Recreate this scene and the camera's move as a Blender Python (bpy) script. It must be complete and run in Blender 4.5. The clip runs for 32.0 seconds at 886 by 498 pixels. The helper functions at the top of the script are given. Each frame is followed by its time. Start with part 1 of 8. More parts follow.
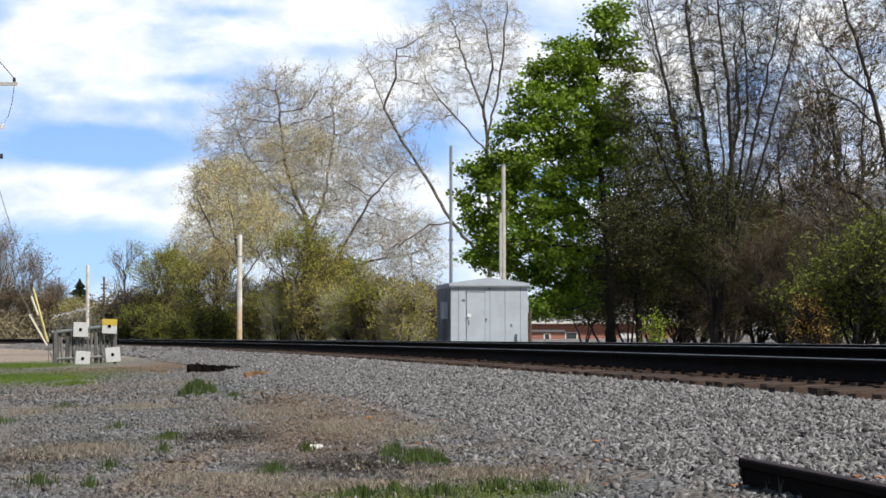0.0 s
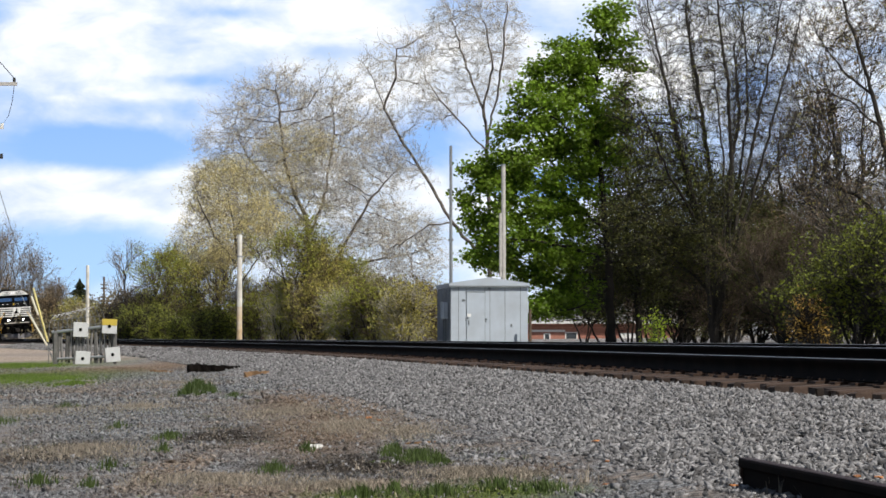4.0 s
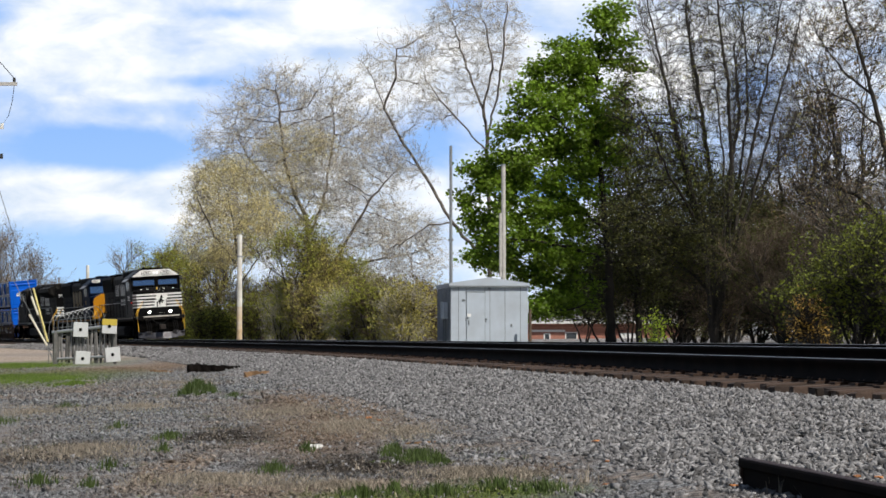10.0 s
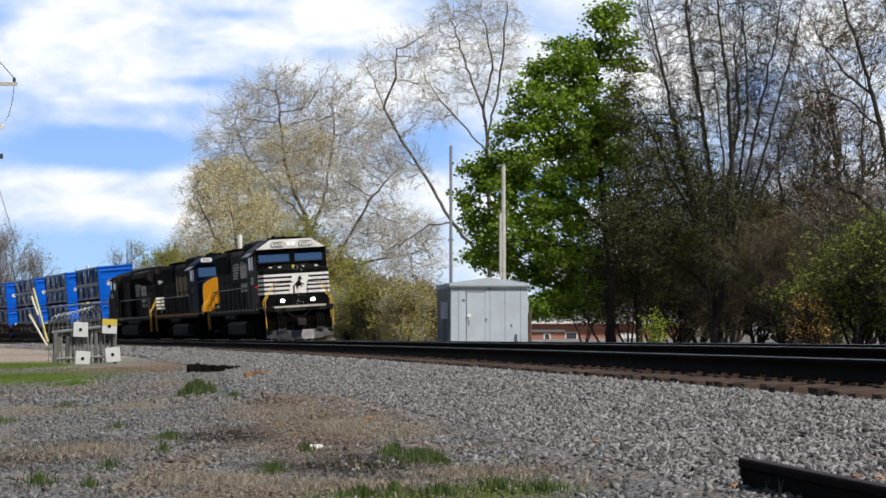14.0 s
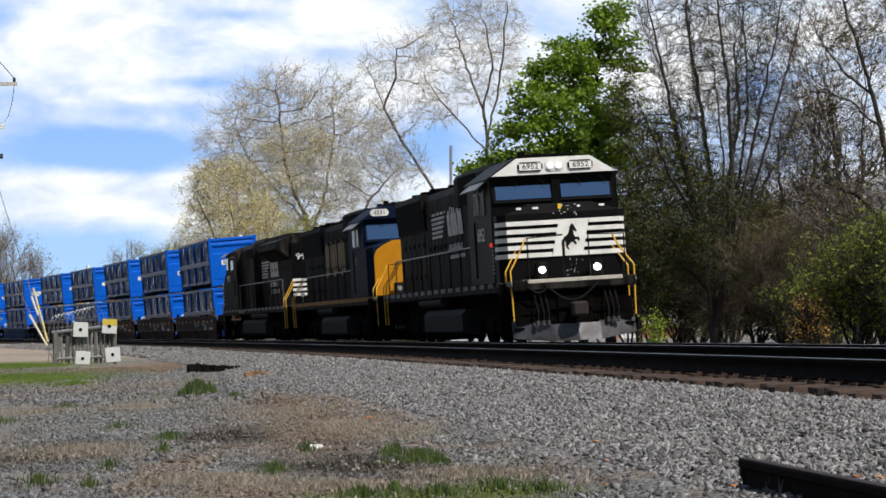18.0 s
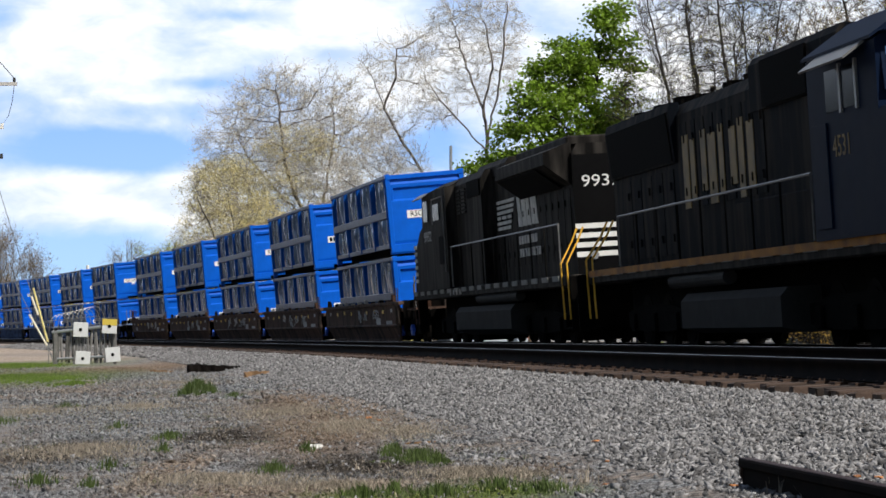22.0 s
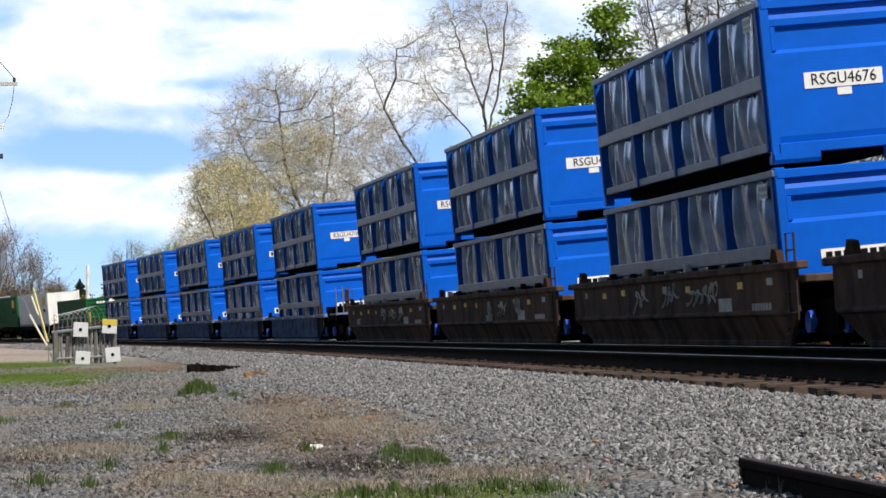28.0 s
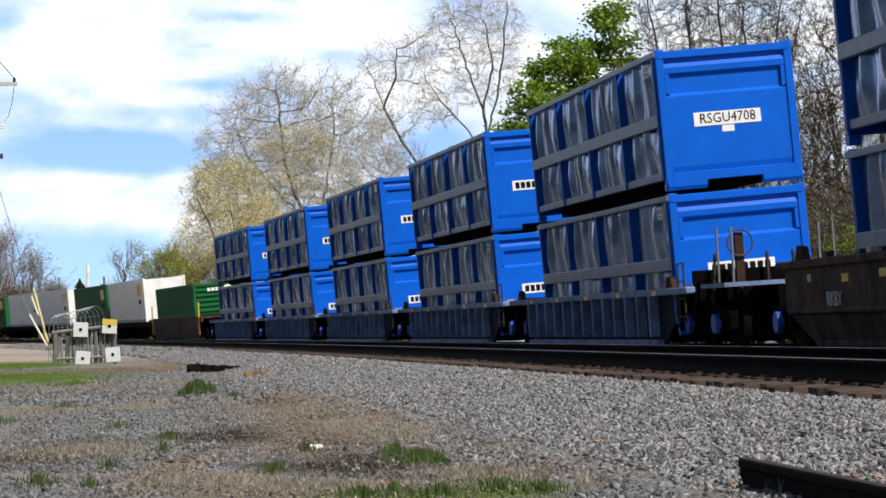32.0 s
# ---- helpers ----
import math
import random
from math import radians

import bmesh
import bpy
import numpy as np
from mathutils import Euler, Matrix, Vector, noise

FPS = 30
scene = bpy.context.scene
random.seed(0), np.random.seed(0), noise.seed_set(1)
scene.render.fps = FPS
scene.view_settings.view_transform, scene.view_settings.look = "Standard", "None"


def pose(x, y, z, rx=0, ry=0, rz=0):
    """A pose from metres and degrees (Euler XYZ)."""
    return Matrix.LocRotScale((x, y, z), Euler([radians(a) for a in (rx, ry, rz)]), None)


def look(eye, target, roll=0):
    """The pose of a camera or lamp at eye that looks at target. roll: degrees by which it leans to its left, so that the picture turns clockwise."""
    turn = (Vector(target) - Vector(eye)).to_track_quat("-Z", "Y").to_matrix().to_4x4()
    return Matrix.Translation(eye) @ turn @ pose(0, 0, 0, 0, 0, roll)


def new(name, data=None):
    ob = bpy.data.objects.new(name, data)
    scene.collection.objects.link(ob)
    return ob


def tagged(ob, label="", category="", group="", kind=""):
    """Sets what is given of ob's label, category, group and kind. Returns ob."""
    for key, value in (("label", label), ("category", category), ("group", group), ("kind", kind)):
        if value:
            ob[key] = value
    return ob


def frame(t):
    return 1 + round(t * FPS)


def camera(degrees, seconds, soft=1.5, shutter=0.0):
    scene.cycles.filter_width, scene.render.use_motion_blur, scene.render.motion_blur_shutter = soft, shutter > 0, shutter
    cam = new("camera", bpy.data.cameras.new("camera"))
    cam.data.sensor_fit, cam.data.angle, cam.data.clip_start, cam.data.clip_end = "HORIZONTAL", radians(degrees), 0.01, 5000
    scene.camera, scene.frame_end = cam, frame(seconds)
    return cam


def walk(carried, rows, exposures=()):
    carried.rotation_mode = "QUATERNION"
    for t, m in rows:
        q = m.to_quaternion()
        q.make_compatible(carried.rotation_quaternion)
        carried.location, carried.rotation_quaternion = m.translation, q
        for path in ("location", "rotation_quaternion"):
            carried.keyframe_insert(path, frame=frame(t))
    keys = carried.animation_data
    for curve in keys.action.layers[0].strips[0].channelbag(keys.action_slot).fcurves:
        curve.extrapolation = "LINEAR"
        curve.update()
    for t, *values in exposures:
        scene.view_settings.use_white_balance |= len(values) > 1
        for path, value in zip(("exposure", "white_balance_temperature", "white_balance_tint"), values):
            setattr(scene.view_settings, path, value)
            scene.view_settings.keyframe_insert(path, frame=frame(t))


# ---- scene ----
# ---------- camera: one fixed stand beside the line ----------
EYE_Z = 0.85
cam = camera(19.676, 32.0, soft=1.6)
STAND = pose(0, 0, EYE_Z, 90 + 1.987, 0, 0)
walk(cam, [(0, STAND), (32, STAND)], exposures=[(0, 0.24), (6, 0.17), (14, 0.14), (20, 0.22), (25, 0.34), (32, 0.41)])

# ---------- the line: one circular curve, both tracks concentric ----------
CURVE_R = 1.0 / 0.000875
P0X, P0Y, HEAD0 = 0.856, 72.684, radians(170.287)
CX, CY = P0X + CURVE_R * math.cos(HEAD0), P0Y - CURVE_R * math.sin(HEAD0)
SPEED = 12.846
FAR_Z, FAR_CANT = EYE_Z - 0.155, 3.58
NEAR_OFF, NEAR_Z, NEAR_CANT = 4.168, EYE_Z - 0.142, 2.88


def heading(s):
    return HEAD0 + s / CURVE_R


def on_line(s, lat=0.0, z=0.0):
    """A point at s metres along the far track and lat metres to its right-hand side."""
    h = heading(s)
    r = CURVE_R - lat
    return Vector((CX - r * math.cos(h), CY + r * math.sin(h), z))


def line_pose(s, lat=0.0, z=0.0, cant=0.0, rz=0.0):
    """x forwards along the travel, y to the left of it, leaning by cant towards the inside."""
    p = on_line(s, lat, z)
    return pose(p.x, p.y, p.z, 0, 0, 90 - math.degrees(heading(s)) + rz) @ pose(0, 0, 0, cant)


def lat_of(x, y):
    return CURVE_R - np.hypot(x - CX, y - CY)


# ---------- light ----------
SUN_TO = Vector((0.42, -0.52, 0.80)).normalized()
world = bpy.data.worlds.new("world")
scene.world = world
world.use_nodes = True
wn = world.node_tree.nodes
sky = wn.new("ShaderNodeTexSky")
sky.sky_type = "NISHITA"
sky.sun_disc = False
sky.sun_elevation = math.asin(SUN_TO.z)
sky.sun_rotation = math.atan2(SUN_TO.x, SUN_TO.y)
world.node_tree.links.new(sky.outputs[0], wn["Background"].inputs[0])
wn["Background"].inputs[1].default_value = 0.045
sun = new("sun", bpy.data.lights.new("sun", "SUN"))
sun.data.energy, sun.data.angle, sun.data.color = 3.9, radians(0.6), (1.0, 0.95, 0.87)
sun.matrix_world = look(SUN_TO * 50, (0, 0, 0))

# ---------- materials ----------
def nodes_of(m):
    return m.node_tree.nodes, m.node_tree.links


def mat(name, colour, rough=0.7, metal=0.0, vary=0.15, scale=6.0, bump=0.0, bump_scale=60.0, dirt=None, dirt_scale=1.2, dirt_amount=0.5, spec=0.5, each=0.0, island=0.0, trans=0.0, streak=0.0):
    """A procedural surface: base colour with fine and coarse variation, optional dirt and relief."""
    m = bpy.data.materials.new(name)
    m.use_nodes = True
    n, l = nodes_of(m)
    b = n["Principled BSDF"]
    b.inputs["Roughness"].default_value = rough
    b.inputs["Metallic"].default_value = metal
    b.inputs["Specular IOR Level"].default_value = spec
    tc = n.new("ShaderNodeTexCoord")
    tx = n.new("ShaderNodeTexNoise")
    tx.inputs["Scale"].default_value = scale
    tx.inputs["Detail"].default_value = 6
    tx.inputs["Roughness"].default_value = 0.65
    l.new(tc.outputs["Object"], tx.inputs["Vector"])
    hsv = n.new("ShaderNodeHueSaturation")
    hsv.inputs["Color"].default_value = (*colour, 1)
    rng = n.new("ShaderNodeMapRange")
    rng.inputs["From Min"].default_value, rng.inputs["From Max"].default_value = 0.25, 0.75
    rng.inputs["To Min"].default_value, rng.inputs["To Max"].default_value = 1 - vary, 1 + vary
    l.new(tx.outputs["Fac"], rng.inputs["Value"])
    value = rng.outputs[0]
    if each or island:
        src = n.new("ShaderNodeObjectInfo").outputs["Random"] if each else n.new("ShaderNodeNewGeometry").outputs["Random Per Island"]
        amt = each or island
        r2 = n.new("ShaderNodeMapRange")
        r2.inputs["To Min"].default_value, r2.inputs["To Max"].default_value = 1 - amt, 1 + amt
        l.new(src, r2.inputs["Value"])
        mu = n.new("ShaderNodeMath")
        mu.operation = "MULTIPLY"
        l.new(value, mu.inputs[0])
        l.new(r2.outputs[0], mu.inputs[1])
        value = mu.outputs[0]
    l.new(value, hsv.inputs["Value"])
    out = hsv.outputs[0]
    if dirt:
        t2 = n.new("ShaderNodeTexNoise")
        t2.inputs["Scale"].default_value = dirt_scale
        t2.inputs["Detail"].default_value = 5
        if streak:
            mp = n.new("ShaderNodeMapping")
            mp.inputs["Scale"].default_value = (1, 1, streak)
            l.new(tc.outputs["Object"], mp.inputs["Vector"])
            l.new(mp.outputs[0], t2.inputs["Vector"])
        else:
            l.new(tc.outputs["Object"], t2.inputs["Vector"])
        r3 = n.new("ShaderNodeMapRange")
        r3.inputs["From Min"].default_value, r3.inputs["From Max"].default_value = 0.42, 0.68
        r3.inputs["To Max"].default_value = dirt_amount
        l.new(t2.outputs["Fac"], r3.inputs["Value"])
        mx = n.new("ShaderNodeMixRGB")
        mx.inputs["Color2"].default_value = (*dirt, 1)
        l.new(r3.outputs[0], mx.inputs["Fac"])
        l.new(out, mx.inputs["Color1"])
        out = mx.outputs[0]
    l.new(out, b.inputs["Base Color"])
    if bump:
        t3 = n.new("ShaderNodeTexNoise")
        t3.inputs["Scale"].default_value = bump_scale
        t3.inputs["Detail"].default_value = 4
        l.new(tc.outputs["Object"], t3.inputs["Vector"])
        bp = n.new("ShaderNodeBump")
        bp.inputs["Strength"].default_value = bump
        bp.inputs["Distance"].default_value = 0.02
        l.new(t3.outputs["Fac"], bp.inputs["Height"])
        l.new(bp.outputs[0], b.inputs["Normal"])
    if trans:
        tr = n.new("ShaderNodeBsdfTranslucent")
        l.new(out, tr.inputs["Color"])
        ms = n.new("ShaderNodeMixShader")
        ms.inputs[0].default_value = trans
        l.new(b.outputs[0], ms.inputs[1])
        l.new(tr.outputs[0], ms.inputs[2])
        l.new(ms.outputs[0], n["Material Output"].inputs["Surface"])
    return m


def glow(name, colour, strength):
    m = bpy.data.materials.new(name)
    m.use_nodes = True
    b = m.node_tree.nodes["Principled BSDF"]
    b.inputs["Base Color"].default_value = (*colour, 1)
    b.inputs["Emission Color"].default_value = (*colour, 1)
    b.inputs["Emission Strength"].default_value = strength
    return m


M_BALLAST = mat("ballast", (0.212, 0.209, 0.212), 0.95, vary=0.35, scale=30, spec=0.2, island=0.68, bump=0.3, bump_scale=80)
M_RAIL = mat("rail_steel", (0.007, 0.006, 0.006), 0.8, metal=0.0, vary=0.3, scale=4, dirt=(0.020, 0.013, 0.011), dirt_scale=3, spec=0.02)
M_RAILTOP = mat("rail_head_polished", (0.22, 0.22, 0.225), 0.4, metal=1.0, vary=0.1)
M_TIE = mat("tie_timber", (0.052, 0.033, 0.024), 0.9, vary=0.4, scale=9, bump=0.5, bump_scale=25, each=0.55)
M_PLATE = mat("tie_plate_rust", (0.06, 0.034, 0.022), 0.8, metal=0.3, vary=0.35, scale=12)
M_BARK_GREY = mat("bark_grey", (0.13, 0.112, 0.096), 0.9, vary=0.3, scale=4, bump=0.6, bump_scale=14)
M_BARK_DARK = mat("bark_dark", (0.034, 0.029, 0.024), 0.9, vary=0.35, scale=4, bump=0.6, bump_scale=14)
M_TWIG_PALE = mat("twig_pale", (0.57, 0.54, 0.49), 0.85, vary=0.2, scale=1.0, island=0.25)
# dark twigs, set lower still to carry the shade inside the thicket
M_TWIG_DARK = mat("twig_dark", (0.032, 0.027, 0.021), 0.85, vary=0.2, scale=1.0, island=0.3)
M_BUD = mat("bud_cream", (0.76, 0.69, 0.52), 0.7, vary=0.2, scale=0.6, island=0.25, trans=0.45)
M_BUD_OLIVE = mat("bud_olive", (0.36, 0.33, 0.075), 0.7, vary=0.3, scale=0.5, island=0.35, trans=0.35)
M_BUD_CREAM = mat("bud_yellow", (0.74, 0.66, 0.35), 0.7, vary=0.2, scale=0.6, island=0.25, trans=0.45)
M_LEAF = mat("leaf_green", (0.205, 0.32, 0.027), 0.55, vary=0.3, scale=0.6, island=0.55, trans=0.42)
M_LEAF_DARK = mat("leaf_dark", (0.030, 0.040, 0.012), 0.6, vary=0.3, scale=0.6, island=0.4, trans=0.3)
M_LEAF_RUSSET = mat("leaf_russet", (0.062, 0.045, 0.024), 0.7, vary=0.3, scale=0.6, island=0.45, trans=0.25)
M_LEAF_OLIVE = mat("leaf_olive", (0.19, 0.225, 0.024), 0.6, vary=0.3, scale=0.6, island=0.4, trans=0.35)
M_LEAF_LIME = mat("leaf_lime", (0.36, 0.48, 0.03), 0.6, vary=0.25, scale=0.6, island=0.35, trans=0.35)
M_LEAF_SHRUB = mat("leaf_shrub", (0.27, 0.30, 0.045), 0.6, vary=0.3, scale=0.6, island=0.4, trans=0.35)
M_LEAF_GOLD = mat("leaf_gold", (0.66, 0.42, 0.08), 0.6, vary=0.25, scale=0.6, island=0.35, trans=0.35)
M_LEAF_BROWN = mat("leaf_brown", (0.24, 0.17, 0.09), 0.7, vary=0.3, scale=0.6, island=0.4, trans=0.3)

M_RED = glow("red_marker", (0.8, 0.03, 0.02), 0.8)
M_SIGN = mat("sign_white", (0.82, 0.82, 0.80), 0.5, vary=0.04)
M_INK = mat("sign_ink", (0.008, 0.008, 0.008), 0.7, vary=0.1, spec=0.05)
M_DECAL_YELLOW = mat("reflector_yellow", (0.80, 0.50, 0.03), 0.5, vary=0.1)
M_TWINE = mat("rubber_black", (0.010, 0.010, 0.010), 0.7, vary=0.2, spec=0.1)
M_RUST = mat("rusty_steel", (0.075, 0.036, 0.022), 0.8, vary=0.35, scale=7, dirt=(0.04, 0.03, 0.025), dirt_scale=4)


# ---------- mesh helpers ----------
def mesh_np(name, verts, faces, material, smooth=False):
    """A mesh from arrays of points and of triangles or quads."""
    me = bpy.data.meshes.new(name)
    verts = np.asarray(verts, dtype=np.float32).reshape(-1, 3)
    faces = np.asarray(faces, dtype=np.int32)
    k = faces.shape[1]
    me.vertices.add(len(verts))
    me.vertices.foreach_set("co", verts.ravel())
    me.loops.add(faces.size)
    me.loops.foreach_set("vertex_index", faces.ravel())
    me.polygons.add(len(faces))
    me.polygons.foreach_set("loop_start", np.arange(len(faces), dtype=np.int32) * k)
    me.polygons.foreach_set("loop_total", np.full(len(faces), k, dtype=np.int32))
    if smooth:
        me.polygons.foreach_set("use_smooth", np.ones(len(faces), dtype=bool))
    me.update(calc_edges=True)
    me.materials.append(material)
    return me


def place(ob, m, parent=None):
    if parent is not None:
        ob.parent = parent
    ob.matrix_basis = m
    return ob


def part(name, bm, material, parent=None, label="", m=None, smooth=False):
    """Links a bmesh as one mesh object under a thing or a part."""
    me = bpy.data.meshes.new(name)
    bm.to_mesh(me)
    bm.free()
    if smooth:
        me.polygons.foreach_set("use_smooth", np.ones(len(me.polygons), dtype=bool))
    me.materials.append(material)
    ob = new(name, me)
    if parent is not None:
        ob.parent = parent
    if m is not None:
        ob.matrix_basis = m
    if label:
        tagged(ob, label)
    return ob


def npart(name, verts, faces, material, parent=None, label="", smooth=False):
    ob = new(name, mesh_np(name, verts, faces, material, smooth))
    if parent is not None:
        ob.parent = parent
    if label:
        tagged(ob, label)
    return ob


def add_box(bm, x0, x1, y0, y1, z0, z1, bevel=0.0, seg=1):
    r = bmesh.ops.create_cube(bm, size=1.0, matrix=Matrix.LocRotScale(((x0 + x1) / 2, (y0 + y1) / 2, (z0 + z1) / 2), None, (abs(x1 - x0), abs(y1 - y0), abs(z1 - z0))))
    if bevel > 0:
        es = list({e for v in r["verts"] for e in v.link_edges})
        bmesh.ops.bevel(bm, geom=es, offset=bevel, segments=seg, affect="EDGES")
    return bm


def box(x0, x1, y0, y1, z0, z1, bevel=0.0, seg=1):
    return add_box(bmesh.new(), x0, x1, y0, y1, z0, z1, bevel, seg)


def add_rod(bm, a, b, r, sides=8, r2=None):
    """A round bar from a to b."""
    a, b = Vector(a), Vector(b)
    d = b - a
    q = d.to_track_quat("Z", "Y").to_matrix().to_4x4()
    bmesh.ops.create_cone(bm, cap_ends=True, segments=sides, radius1=r, radius2=r if r2 is None else r2, depth=d.length, matrix=Matrix.Translation((a + b) / 2) @ q)
    return bm


def rod(a, b, r, sides=8, r2=None):
    return add_rod(bmesh.new(), a, b, r, sides, r2)


def bent(points, r, sides=6):
    """A round bar bent along a line of points, as one tube."""
    bm = bmesh.new()
    pts = [Vector(p) for p in points]
    rings = []
    for i, p in enumerate(pts):
        d = (pts[min(i + 1, len(pts) - 1)] - pts[max(i - 1, 0)]).normalized()
        u = d.cross(Vector((0.31, 0.17, 0.93)) if abs(d.z) < 0.9 else Vector((1, 0.2, 0))).normalized()
        w = d.cross(u)
        rings.append([bm.verts.new(p + r * (u * math.cos(6.2832 * k / sides) + w * math.sin(6.2832 * k / sides))) for k in range(sides)])
    for a, b in zip(rings, rings[1:]):
        for k in range(sides):
            bm.faces.new((a[k], a[(k + 1) % sides], b[(k + 1) % sides], b[k]))
    bm.faces.new(rings[0][::-1])
    bm.faces.new(rings[-1])
    bmesh.ops.recalc_face_normals(bm, faces=bm.faces)
    return bm


def add_prism(bm, outline, y0, y1, axis="y"):
    """A flat outline of (x, z) points, thick from y0 to y1; axis 'x' takes (y, z) outlines."""
    def at(p, d):
        return (p[0], d, p[1]) if axis == "y" else (d, p[0], p[1]) if axis == "x" else (p[0], p[1], d)
    lo = [bm.verts.new(at(p, y0)) for p in outline]
    hi = [bm.verts.new(at(p, y1)) for p in outline]
    bm.faces.new(lo)
    bm.faces.new(hi[::-1])
    k = len(outline)
    for i in range(k):
        bm.faces.new((lo[i], hi[i], hi[(i + 1) % k], lo[(i + 1) % k]))
    bmesh.ops.recalc_face_normals(bm, faces=bm.faces)
    return bm


def prism(outline, y0, y1, axis="y"):
    return add_prism(bmesh.new(), outline, y0, y1, axis)


def empty(name, m, label="", category="", group="", kind=""):
    ob = new(name)
    ob.matrix_basis = m
    return tagged(ob, label, category, group, kind)

# ---------- ground: one sheet out to the horizon ----------
PROFILE_LAT = [-600, -60, -14, -6, -4.0, -2.4, -1.3, 1.3, 2.0, 2.87, 4.7, 5.30, 5.54, 5.95, 8.35, 9.2, 600]
PROFILE_Z = [3.2, 0.95, 0.45, 0.10, 0.12, 0.42, 0.51, 0.37, 0.36, 0.43, 0.37, 0.335, 0.372, 0.37, 0.02, 0.0, 0.0]


def ground_z(x, y):
    """Height of the ground: the shoulder's outline, and slight unevenness on the trodden strip."""
    la = lat_of(x, y)
    uneven = np.sin(x * 2.1 + 1.3 * np.sin(y * 0.9)) + np.sin(y * 1.7 + np.sin(x * 1.3)) + 0.8 * np.sin(x * 5.3 + y * 3.1) + 0.7 * np.sin(y * 6.1 - x * 4.2)
    near = np.clip((300 - np.hypot(x, y)) / 300, 0, 1) * np.clip(la - 7.8, 0, 1)
    return np.interp(la, PROFILE_LAT, PROFILE_Z) + 0.006 * near * uneven


def build_ground():
    ang = np.concatenate([np.linspace(-180, -14, 60)[:-1], np.linspace(-14, 14, 260), np.linspace(14, 180, 60)[1:-1]])
    rad = np.concatenate([[0.02, 0.4, 2, 5, 9], 12 * (4000 / 12) ** np.linspace(0, 1, 330)])
    a, r = np.meshgrid(np.radians(ang), rad)
    x, y = r * np.sin(a) + 0.11, r * np.cos(a) + 0.07
    z = ground_z(x, y)
    n, k = x.shape
    i = np.arange(n - 1)[:, None] * k + np.arange(k)[None, :]
    j = np.arange(n - 1)[:, None] * k + (np.arange(k)[None, :] + 1) % k
    f = np.stack([i, i + k, j + k, j], -1).reshape(-1, 4)
    v = np.stack([x, y, z], -1).reshape(-1, 3)
    ob = npart("ground", v, f, M_GROUND, smooth=True)
    tagged(ob, "dry gravelly ground with sparse grass beside railway ballast", "ground", kind="structure")


